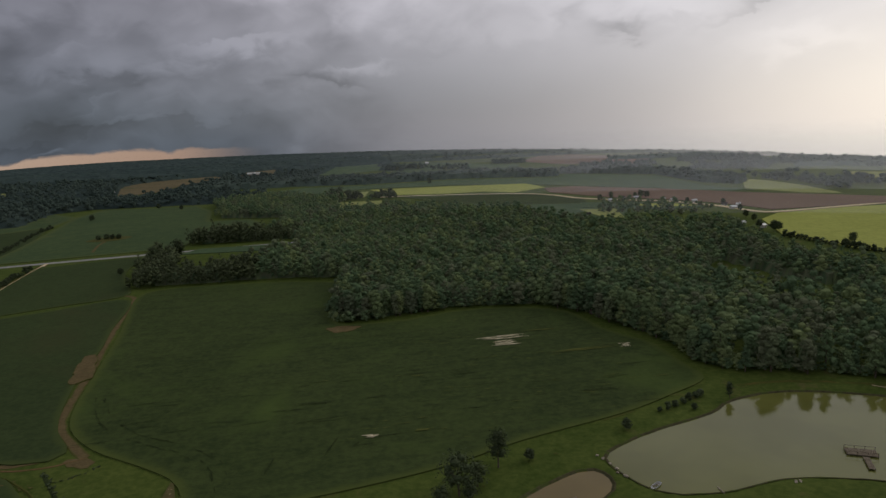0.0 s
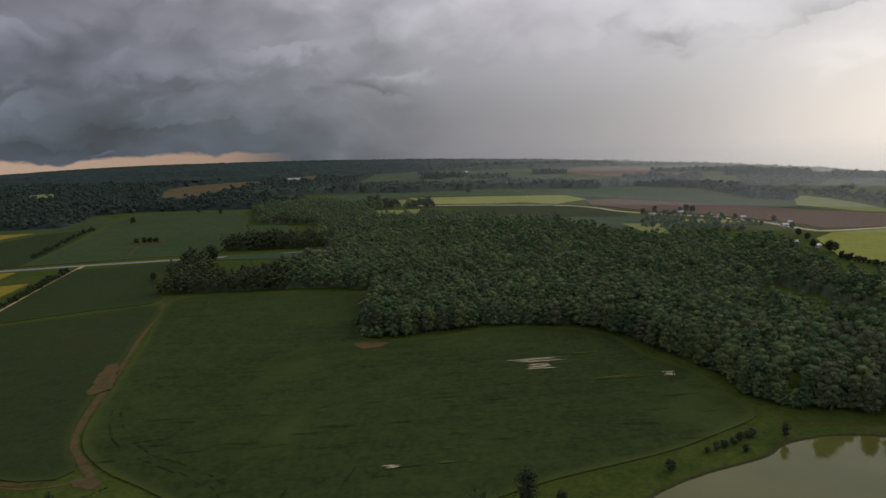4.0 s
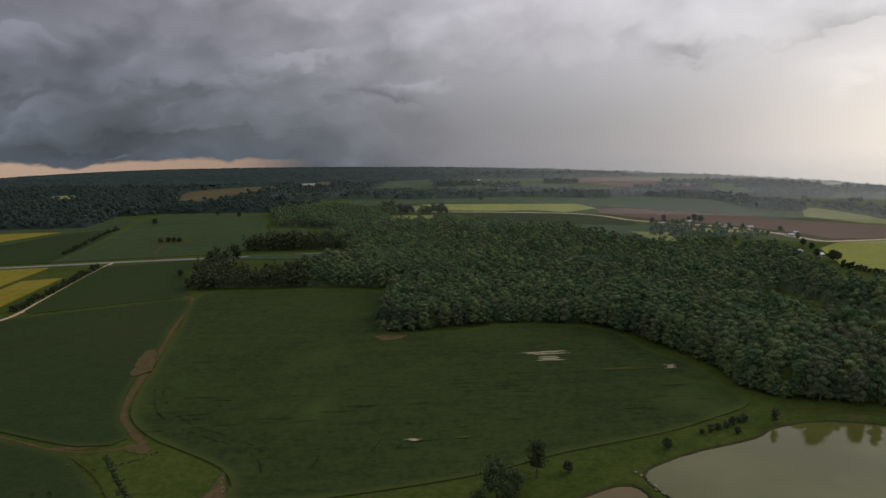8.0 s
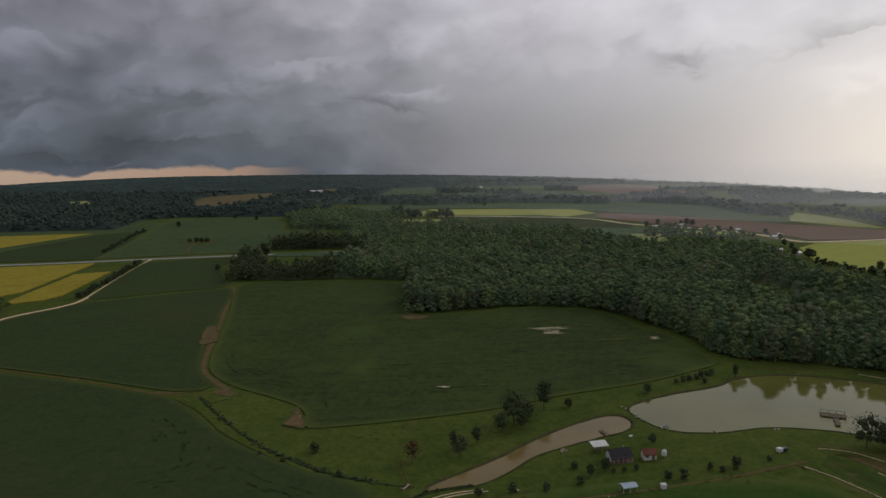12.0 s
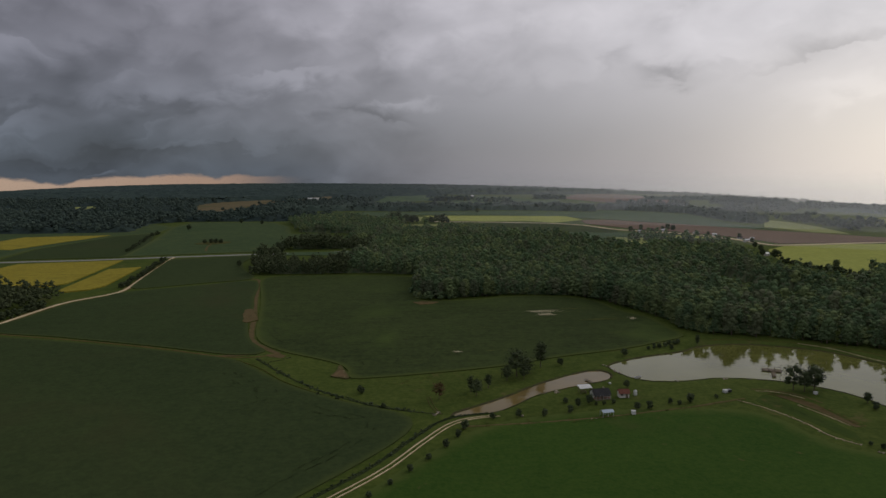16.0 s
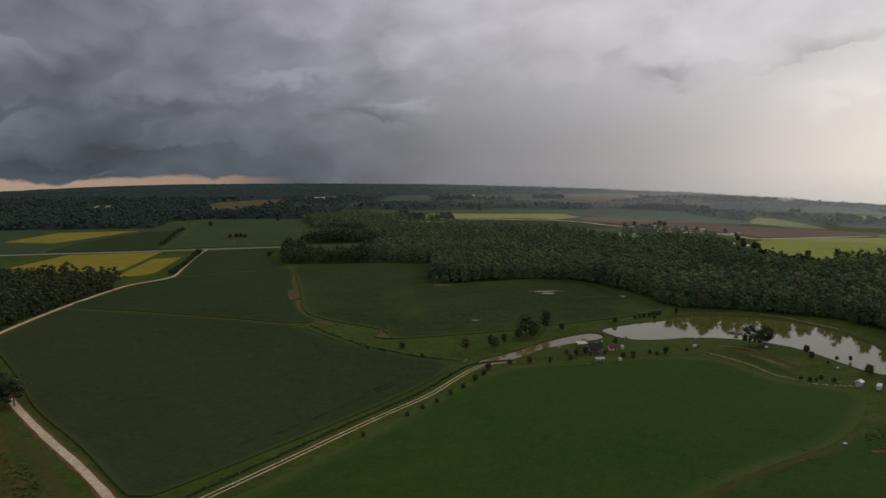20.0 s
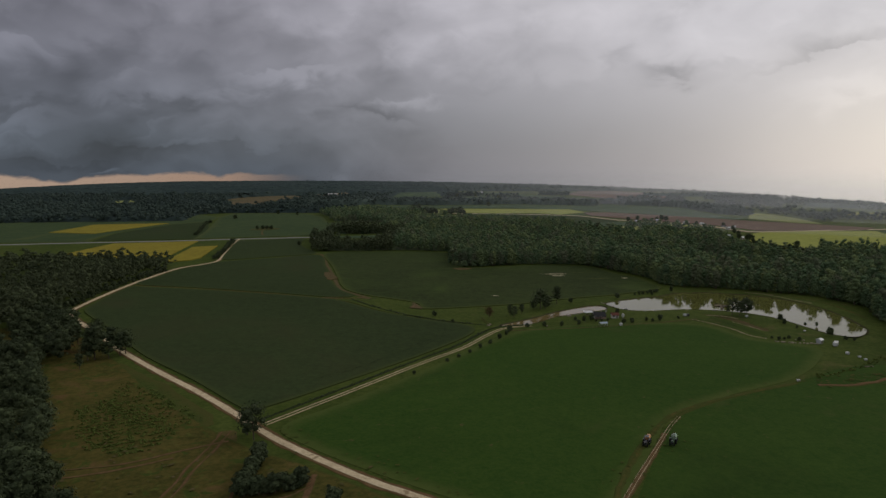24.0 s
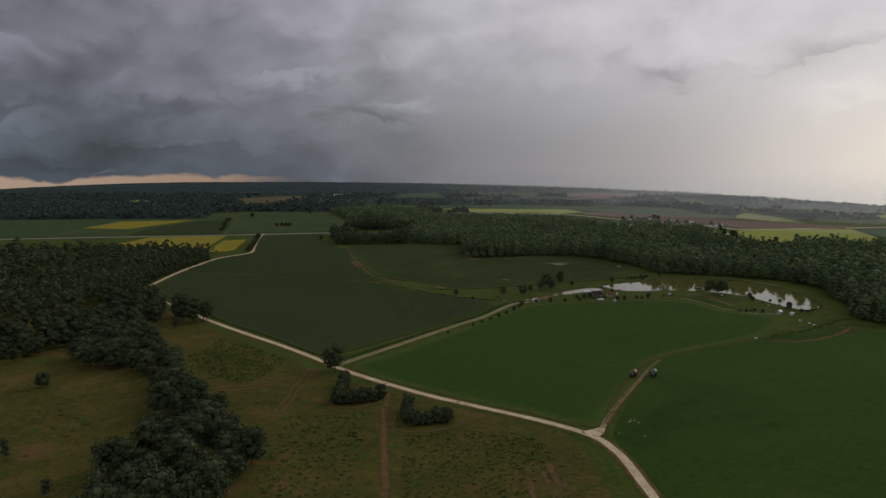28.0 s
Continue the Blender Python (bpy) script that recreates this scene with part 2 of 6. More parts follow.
def surface(name, dark, light, rough=0.9, broad=0.03, grain=0.6, relief=0.25, spec=0.02, rows=None, spots=None, island=0.0, each=0.0, metal=0.0, margin=None, tints=None):
    """A weathered surface: two colours mixed by a broad and a fine noise. rows: (heading in degrees, spacing, strength);
    margin: (colour, width) of a field's thinner rim; tints: a ramp from which each tree takes its own colour; spots: (colour, scale, share); island, each: how far pieces and objects differ in brightness."""
    m = bpy.data.materials.new(name)
    m.use_nodes = True
    g = Graph(m.node_tree)
    geo = g.node("ShaderNodeNewGeometry")
    at = geo.outputs["Position"]
    wide, close = g.noise(at, broad, 5.0, 0.6, 0.4), g.noise(at, grain, 4.0, 0.65)
    patchy = g.noise(at, grain * 0.3, 5.0, 0.7, 0.3)
    fac = g.math("ADD", g.math("MULTIPLY", g.span(wide, 0.3, 0.7), 0.34), g.math("ADD", g.math("MULTIPLY", g.span(close, 0.38, 0.62), 0.36), g.math("MULTIPLY", g.span(patchy, 0.34, 0.66), 0.32)))
    height = close
    if rows:
        px_, py_, _ = g.split(at)
        a = radians(rows[0])
        across = g.math("ADD", g.math("MULTIPLY", px_, -math.sin(a)), g.math("MULTIPLY", py_, math.cos(a)))
        across = g.math("ADD", across, g.math("MULTIPLY", wide, 3.0))
        wave = g.math("SINE", g.math("MULTIPLY", across, 6.2832 / rows[1]))
        band = g.noise(g.join(g.math("MULTIPLY", across, 0.35), g.math("MULTIPLY", g.math("ADD", g.math("MULTIPLY", px_, math.cos(a)), g.math("MULTIPLY", py_, math.sin(a))), 0.02), 0.0), 1.0, 3.0, 0.6)
        fac = g.math("ADD", fac, g.math("MULTIPLY", g.math("ADD", g.math("MULTIPLY", wave, 0.2), g.math("MULTIPLY", g.math("SUBTRACT", band, 0.5), 2.5)), rows[2]), clamp=True)
        height = g.math("ADD", height, g.math("MULTIPLY", wave, 0.25 * rows[2]))
    colour = g.mix(fac, dark, light)
    for spot in ([spots] if spots and not isinstance(spots, list) else spots or []):
        mask = g.math("MULTIPLY", g.span(g.noise(at, spot[1], 6.0, 0.65, 0.8), 1.0 - spot[2], 1.0 - spot[2] + (spot[3] if len(spot) > 3 else 0.06)), 0.85)
        colour = g.mix(mask, colour, spot[0])
    if margin:
        near = g.node("ShaderNodeAttribute")
        near.attribute_name = "edge"
        reach = g.math("ADD", near.outputs["Fac"], g.math("MULTIPLY", g.math("SUBTRACT", patchy, 0.5), margin[1] * 1.6))
        colour = g.mix(g.span(reach, margin[1], 0.0, 0.0, 0.75), colour, margin[0])
    if tints:
        tree = g.node("ShaderNodeAttribute")
        tree.attribute_name = "tint"
        own = g.math("FRACT", g.math("ADD", tree.outputs["Fac"], g.node("ShaderNodeObjectInfo").outputs["Random"]))
        colour = g.mix(0.75, colour, g.ramp(own, *tints))
    shade = None
    if island:
        shade = g.math("ADD", 1.0 - island, g.math("MULTIPLY", geo.outputs["Random Per Island"], 2 * island))
    if each:
        other = g.math("ADD", 1.0 - each, g.math("MULTIPLY", g.node("ShaderNodeObjectInfo").outputs["Random"], 2 * each))
        shade = g.math("MULTIPLY", shade, other) if shade else other
    if shade:
        colour = g.mix(1.0, colour, g.join(shade, shade, shade), "MULTIPLY")
    b = g.node("ShaderNodeBsdfPrincipled")
    g.put(b.inputs["Base Color"], colour)
    b.inputs["Roughness"].default_value, b.inputs["Metallic"].default_value = rough, metal
    b.inputs["Specular IOR Level"].default_value = spec
    if relief:
        bump = g.node("ShaderNodeBump")
        bump.inputs["Strength"].default_value, bump.inputs["Distance"].default_value = relief, 0.4
        g.put(bump.inputs["Height"], height)
        g.put(b.inputs["Normal"], bump.outputs[0])
    g.put(g.node("ShaderNodeOutputMaterial").inputs[0], b.outputs[0])
    return m


def water(name, colour, ripple, tint, gloss):
    m = bpy.data.materials.new(name)
    m.use_nodes = True
    g = Graph(m.node_tree)
    at = g.node("ShaderNodeNewGeometry").outputs["Position"]
    b = g.node("ShaderNodeBsdfPrincipled")
    dim = tuple(c * 0.8 for c in colour)
    g.put(b.inputs["Base Color"], g.mix(g.span(g.noise(at, 0.03, 3.0), 0.35, 0.65), dim, colour))
    b.inputs["Roughness"].default_value, b.inputs["IOR"].default_value = 0.035, 1.33
    b.inputs["Specular Tint"].default_value, b.inputs["Specular IOR Level"].default_value = (*tint, 1.0), gloss
    bump = g.node("ShaderNodeBump")
    bump.inputs["Strength"].default_value, bump.inputs["Distance"].default_value = ripple, 0.05
    g.put(bump.inputs["Height"], g.noise(at, 1.6, 3.0, 0.6))
    g.put(b.inputs["Normal"], bump.outputs[0])
    g.put(g.node("ShaderNodeOutputMaterial").inputs[0], b.outputs[0])
    return m


GRASS = surface("grass", (0.036, 0.06, 0.011), (0.092, 0.116, 0.026), broad=0.02, grain=0.5, spots=((0.115, 0.10, 0.038), 0.06, 0.42, 0.15))
SOY = surface("soybean_leaves", (0.028, 0.042, 0.015), (0.059, 0.079, 0.025), broad=0.008, grain=0.45, rows=(8.0, 0.95, 0.3), spots=((0.070, 0.102, 0.026), 0.014, 0.51, 0.3), margin=((0.080, 0.10, 0.026), 4.0))
SOY_DARK = surface("dense_soybean_leaves", (0.031, 0.047, 0.018), (0.052, 0.072, 0.026), broad=0.008, grain=0.5, rows=(100.0, 0.95, 0.04), spots=((0.052, 0.058, 0.024), 0.010, 0.50, 0.25), margin=((0.066, 0.084, 0.026), 3.0))
LAWN = surface("young_crop", (0.028, 0.064, 0.011), (0.054, 0.094, 0.017), broad=0.012, grain=0.7, spots=[((0.074, 0.088, 0.025), 0.03, 0.42, 0.2), ((0.026, 0.050, 0.011), 0.009, 0.50, 0.25), ((0.10, 0.085, 0.034), 0.22, 0.35, 0.06)], margin=((0.088, 0.112, 0.028), 7.0))
PASTURE = surface("rough_pasture", (0.045, 0.050, 0.012), (0.128, 0.104, 0.028), broad=0.05, grain=0.6, spots=[((0.155, 0.090, 0.040), 0.05, 0.45, 0.16), ((0.050, 0.080, 0.016), 0.16, 0.46, 0.10), ((0.10, 0.115, 0.026), 0.35, 0.42, 0.08)], margin=((0.062, 0.080, 0.019), 1.2))
YELLOW = surface("ripening_crop", (0.205, 0.170, 0.026), (0.335, 0.28, 0.042), broad=0.03, grain=0.5, rows=(20.0, 4.0, 0.25), spots=((0.17, 0.155, 0.030), 0.03, 0.46, 0.15))
LIME = surface("yellow_green_crop", (0.24, 0.265, 0.060), (0.36, 0.38, 0.095), broad=0.015, grain=0.4)
PALE = surface("pale_hay_field", (0.19, 0.22, 0.070), (0.30, 0.31, 0.115), broad=0.01, grain=0.2)
PLOUGHED = surface("ploughed_soil", (0.13, 0.085, 0.060), (0.20, 0.135, 0.095), broad=0.01, grain=0.4, rows=(60.0, 3.0, 0.2))
# far crop greens cooled towards blue, so haze sits in the colour
FARGREEN = surface("haze_tinted_crop", (0.050, 0.082, 0.043), (0.086, 0.124, 0.060), broad=0.008, grain=0.1, spots=((0.11, 0.145, 0.06), 0.012, 0.46, 0.15))
MIDGREEN = surface("green_crop", (0.041, 0.068, 0.030), (0.076, 0.106, 0.042), broad=0.008, grain=0.2, rows=(35.0, 2.0, 0.2), spots=((0.10, 0.115, 0.040), 0.012, 0.48, 0.2), margin=((0.085, 0.105, 0.036), 9.0))
WORN_CLAY = surface("worn_clay", (0.100, 0.070, 0.036), (0.185, 0.130, 0.070), broad=0.15, grain=0.9, relief=0.4, spots=((0.08, 0.085, 0.03), 0.3, 0.40, 0.1), margin=((0.075, 0.080, 0.026), 1.6))
FALLOW = surface("dry_fallow", (0.10, 0.083, 0.042), (0.175, 0.140, 0.075), broad=0.01, grain=0.1, spots=((0.075, 0.088, 0.036), 0.012, 0.48, 0.2))
GRAVEL = surface("gravel", (0.46, 0.365, 0.22), (0.78, 0.65, 0.42), broad=0.1, grain=1.2, relief=0.4, spots=((0.28, 0.20, 0.11), 0.25, 0.42, 0.1), margin=((0.26, 0.19, 0.10), 0.14))
ASPHALT = surface("worn_asphalt", (0.22, 0.22, 0.21), (0.32, 0.31, 0.29), broad=0.05, grain=1.0)
DIRT = surface("bare_clay", (0.086, 0.066, 0.030), (0.152, 0.114, 0.055), broad=0.15, grain=0.9, relief=0.5, spots=((0.07, 0.085, 0.026), 0.25, 0.40, 0.1), margin=((0.070, 0.080, 0.020), 0.5))
DIRT_PALE = surface("pale_ruts", (0.36, 0.285, 0.175), (0.62, 0.51, 0.33), broad=0.3, grain=1.2, spots=((0.10, 0.085, 0.035), 0.6, 0.43), margin=((0.12, 0.10, 0.04), 0.10))
WEED = surface("weed_leaves", (0.072, 0.100, 0.022), (0.130, 0.158, 0.040), rough=0.8, broad=0.1, grain=0.8, relief=0.0, island=0.25)
SAND = surface("pale_sand", (0.50, 0.43, 0.27), (0.78, 0.69, 0.48), broad=0.2, grain=1.0, spots=((0.07, 0.09, 0.03), 0.5, 0.36), margin=((0.07, 0.088, 0.025), 0.16))
MUD = surface("muddy_bank", (0.045, 0.044, 0.021), (0.09, 0.082, 0.04), broad=0.2, grain=1.2, relief=0.5, spots=((0.06, 0.08, 0.02), 0.2, 0.5, 0.1))
POND = water("green_pond_water", (0.128, 0.132, 0.034), 0.10, (1.0, 1.0, 0.58), 0.42)
POND_BROWN = water("brown_pond_water", (0.185, 0.138, 0.052), 0.09, (1.0, 0.90, 0.68), 0.24)
LEAF = surface("woodland_leaves", (0.076, 0.118, 0.062), (0.136, 0.186, 0.086), rough=0.7, broad=0.02, grain=0.5, relief=0.0, spec=0.015, island=0.13, tints=((0.0, (0.068, 0.110, 0.058)), (0.3, (0.098, 0.150, 0.073)), (0.52, (0.132, 0.184, 0.082)), (0.66, (0.225, 0.250, 0.094)), (0.76, (0.112, 0.164, 0.078)), (0.88, (0.165, 0.146, 0.097)), (1.0, (0.068, 0.110, 0.058))))
LEAF_NEAR = surface("tree_leaves", (0.042, 0.058, 0.028), (0.078, 0.097, 0.045), rough=0.6, broad=0.05, grain=0.5, relief=0.0, spec=0.04, island=0.30, each=0.18)
# haze over the far woods is put into this greyed, bluish leaf colour
LEAF_FAR = surface("haze_tinted_woods", (0.042, 0.064, 0.053), (0.074, 0.100, 0.077), rough=0.8, broad=0.004, grain=0.03, relief=0.0, spec=0.04, island=0.15)
# canopy under far trees, its colour darkened in place of shade between crowns
CANOPY_SHADE = surface("shade_darkened_canopy", (0.026, 0.042, 0.040), (0.046, 0.065, 0.055), rough=0.85, broad=0.004, grain=0.03, relief=0.0, spec=0.02, island=0.2)
LEAF_BROWN = surface("dry_brown_leaves", (0.075, 0.052, 0.026), (0.135, 0.095, 0.045), rough=0.8, broad=0.2, grain=0.8, relief=0.0, spec=0.02, island=0.3)
LEAF_PINE = surface("pine_needles", (0.054, 0.071, 0.034), (0.092, 0.109, 0.051), rough=0.7, broad=0.03, grain=0.4, relief=0.0, spec=0.06, island=0.25)
BARK = surface("bark", (0.08, 0.06, 0.045), (0.16, 0.13, 0.10), grain=3.0)
WHITE = surface("white_painted_metal", (0.52, 0.52, 0.50), (0.70, 0.70, 0.68), rough=0.45, broad=0.4, grain=3.0, relief=0.05, spec=0.4)
GREY_TIN = surface("grey_tin", (0.40, 0.41, 0.42), (0.58, 0.59, 0.60), rough=0.4, broad=0.4, grain=3.0, relief=0.05, spec=0.5)
BLUE_TIN = surface("pale_blue_tin", (0.30, 0.37, 0.46), (0.42, 0.50, 0.58), rough=0.4, broad=0.5, grain=3.0, relief=0.05, spec=0.5)
SLATE = surface("dark_shingles", (0.030, 0.030, 0.031), (0.062, 0.061, 0.062), rough=0.85, broad=0.4, grain=4.0)
RED = surface("brown_red_shingles", (0.13, 0.055, 0.040), (0.21, 0.09, 0.065), rough=0.7, broad=0.5, grain=4.0)
PLANK = surface("weathered_planks", (0.13, 0.105, 0.075), (0.24, 0.20, 0.145), broad=0.4, grain=3.0, each=0.12)
SIDING = surface("pale_siding", (0.50, 0.47, 0.42), (0.68, 0.65, 0.60), broad=0.3, grain=3.0)
CLAP = surface("reddish_boards", (0.28, 0.17, 0.13), (0.42, 0.27, 0.21), broad=0.4, grain=3.0)
GLASS = surface("dark_window_glass", (0.015, 0.018, 0.02), (0.03, 0.033, 0.036), rough=0.08, relief=0.0, spec=0.6)
RUBBER = surface("black_rubber", (0.018, 0.018, 0.018), (0.035, 0.034, 0.032), rough=0.85, grain=5.0)
GREEN_PAINT = surface("green_machine_paint", (0.020, 0.060, 0.022), (0.035, 0.095, 0.035), rough=0.35, grain=5.0, relief=0.03, spec=0.5)
DARK_PAINT = surface("dark_machine_paint", (0.02, 0.022, 0.025), (0.045, 0.047, 0.05), rough=0.4, grain=5.0, relief=0.03, spec=0.5)
TAN_PAINT = surface("orange_tank_paint", (0.50, 0.22, 0.075), (0.64, 0.31, 0.12), rough=0.4, grain=4.0, relief=0.03, spec=0.4)
STONE = surface("pale_stone", (0.26, 0.22, 0.16), (0.44, 0.38, 0.29), broad=0.5, grain=3.0, relief=0.5, each=0.15)
RUT = surface("pressed_crop", (0.020, 0.029, 0.011), (0.040, 0.053, 0.019), broad=0.1, grain=0.8)
THIN_CROP = surface("thin_yellowish_crop", (0.060, 0.078, 0.020), (0.12, 0.125, 0.035), broad=0.1, grain=0.8)
PALE_GREEN = surface("pale_green_tank_paint", (0.28, 0.42, 0.27), (0.40, 0.54, 0.38), rough=0.4, grain=4.0, relief=0.03, spec=0.4)
WEEDY = surface("weedy_grass", (0.034, 0.056, 0.012), (0.078, 0.100, 0.023), broad=0.08, grain=0.7, spots=[((0.11, 0.095, 0.03), 0.12, 0.42, 0.1), ((0.035, 0.062, 0.014), 0.3, 0.46, 0.08)], margin=((0.085, 0.080, 0.023), 7.0))
BARE = surface("bare_trodden_soil", (0.115, 0.075, 0.032), (0.195, 0.130, 0.060), broad=0.1, grain=0.8, relief=0.4, spots=((0.082, 0.080, 0.024), 0.15, 0.46, 0.12), margin=((0.080, 0.076, 0.022), 5.0))
TALL_GRASS = surface("tall_dark_grass", (0.026, 0.048, 0.011), (0.062, 0.086, 0.019), broad=0.1, grain=0.8, spots=((0.10, 0.085, 0.03), 0.10, 0.45, 0.1), margin=((0.052, 0.080, 0.016), 4.0))
SHOULDER = surface("trodden_road_edge", (0.105, 0.062, 0.028), (0.195, 0.118, 0.058), broad=0.15, grain=0.9, relief=0.4, spots=((0.07, 0.076, 0.022), 0.2, 0.42, 0.1), margin=((0.074, 0.074, 0.021), 0.30))

# ---------------------------------------------------------------- shape helpers
from mathutils.geometry import delaunay_2d_cdt

RNG = np.random.default_rng(7)
LAYERS = []


def mesh_of(name, verts, tris, mat, smooth_shade=False):
    """A mesh from arrays of places and triangles."""
    me = bpy.data.meshes.new(name)
    verts, tris = np.asarray(verts, np.float32), np.asarray(tris, np.int32)
    me.vertices.add(len(verts))
    me.vertices.foreach_set("co", verts.ravel())
    me.loops.add(tris.size)
    me.loops.foreach_set("vertex_index", tris.ravel())
    me.polygons.add(len(tris))
    me.polygons.foreach_set("loop_start", np.arange(0, tris.size, 3, dtype=np.int32))
    if smooth_shade:
        me.polygons.foreach_set("use_smooth", np.ones(len(tris), bool))
    me.update(calc_edges=True)
    if not smooth_shade:
        me.shade_flat()
    me.materials.append(mat)
    return me


def edge_reach(me, values):
    """Gives each corner its distance from the rim of a patch, which thins the cover there."""
    me.attributes.new("edge", "FLOAT", "POINT").data.foreach_set("value", np.asarray(values, np.float32))
    return me


def mesh_from(name, bm, mat):
    me = bpy.data.meshes.new(name)
    bmesh.ops.recalc_face_normals(bm, faces=bm.faces)
    bm.to_mesh(me)
    bm.free()
    me.materials.append(mat)
    return me


def part(name, shape, mat, parent, label="", at=None):
    """Links a bmesh, or a mesh, as one object under a thing or a part."""
    me = mesh_from(name, shape, mat) if isinstance(shape, bmesh.types.BMesh) else shape
    ob = new(name, me)
    ob.parent = parent
    if at is not None:
        ob.matrix_local = at
    return tagged(ob, label)


def thing(name, m, label, category, group="", kind=""):
    """An empty at the base of a thing, at the pose m."""
    ob = new(name)
    ob.empty_display_size = 0.2
    ob.matrix_world = m
    return tagged(ob, label, category, group, kind)


def box(bm, x0, y0, z0, x1, y1, z1, bevel=0.0):
    made = bmesh.ops.create_cube(bm, size=1.0, matrix=Matrix.LocRotScale(((x0 + x1) / 2, (y0 + y1) / 2, (z0 + z1) / 2), None, (x1 - x0, y1 - y0, z1 - z0)))
    if bevel:
        edges = list({e for v in made["verts"] for e in v.link_edges})
        bmesh.ops.bevel(bm, geom=edges, offset=bevel, segments=2, affect="EDGES")
    return bm


def block(x0, y0, z0, x1, y1, z1, bevel=0.0):
    return box(bmesh.new(), x0, y0, z0, x1, y1, z1, bevel)


def rod(a, b, r, sides=8, r2=None):
    """A round bar from a to b."""
    bm, a, b = bmesh.new(), Vector(a), Vector(b)
    turn = (b - a).to_track_quat("Z", "Y").to_matrix().to_4x4()
    bmesh.ops.create_cone(bm, cap_ends=True, segments=sides, radius1=r, radius2=r if r2 is None else r2, depth=(b - a).length,
                          matrix=Matrix.Translation((a + b) / 2) @ turn)
    return bm


def smooth_line(points, step=6.0, closed=False):
    """A Catmull-Rom line through the points, about a step between places."""
    p = np.array(points, float)
    n, out = len(p), []
    for i in range(n if closed else n - 1):
        if closed:
            a, b, c, d = p[i - 1], p[i], p[(i + 1) % n], p[(i + 2) % n]
        else:
            a, b, c, d = p[max(i - 1, 0)], p[i], p[i + 1], p[min(i + 2, n - 1)]
        k = max(1, int(np.linalg.norm(c - b) / step))
        for t in np.arange(k) / k:
            out.append(0.5 * (2 * b + (c - a) * t + (2 * a - 5 * b + 4 * c - d) * t * t + (3 * b - a - 3 * c + d) * t**3))
    if not closed:
        out.append(p[-1])
    return np.array(out)


def inside(poly, pts):
    """Which of the places lie in the polygon."""
    poly, x, y = np.asarray(poly, float), pts[:, 0], pts[:, 1]
    hit = np.zeros(len(pts), bool)
    for (x0, y0), (x1, y1) in zip(poly, np.roll(poly, -1, 0)):
        if y0 != y1:
            hit ^= ((y0 > y) != (y1 > y)) & (x < (x1 - x0) * (y - y0) / (y1 - y0) + x0)
    return hit


def rim_distance(poly, pts):
    """Distance of the places from the polygon's rim."""
    poly, best = np.asarray(poly, float), np.full(len(pts), 1e9)
    for a, b in zip(poly, np.roll(poly, -1, 0)):
        d = b - a
        t = (((pts - a) @ d) / max(d @ d, 1e-9)).clip(0, 1)
        best = np.minimum(best, np.hypot(*(pts - a - t[:, None] * d).T))
    return best


# ---------------------------------------------------------------- the lie of the land
BIG_POND = smooth_line([(50, 172), (58, 180), (70, 187), (90, 196), (100, 204), (118, 209), (140, 204), (158, 193), (170, 172), (173, 147), (171, 124),
                        (166, 103), (152, 90), (143, 97), (139, 112), (135, 128), (127, 141), (112, 151), (92, 155), (74, 151), (60, 152), (53, 160)], 3.0, True)
SMALL_POND = smooth_line([(-17, 115), (-7, 124), (3, 133), (15, 146), (30, 159), (42, 166), (47, 164), (48, 158), (44, 152), (33, 146), (23, 140), (13, 133),
                          (4, 122), (-5, 115), (-18, 112)], 2.5, True)
# middle of the camera's path, from which bearing and distance are taken
PATH_MID = np.array((-20.0, -130.0))
WATER_LEVEL = -0.35


def far_drop(x, y):
    """Lowers the far land to fit the camera's bowed horizon, sooner on the right."""
    dx, dy = x - PATH_MID[0], y - PATH_MID[1]
    d, a = np.hypot(dx, dy), np.clip(np.degrees(np.arctan2(dx, dy)), -40.0, 40.0)
    dip = 0.0213 + np.where(a > -18, 1.1e-5, 3.4e-5) * (a + 18) ** 2
    begin = 1000 + (0.05 - dip).clip(0, 0.03) / 0.029 * 2400
    bend = (170 / dip - 2 * begin) / dip
    return -np.maximum(d - begin, 0) ** 2 / (2 * bend)


def ground_z(x, y):
    return float(far_drop(np.array(float(x)), np.array(float(y))))


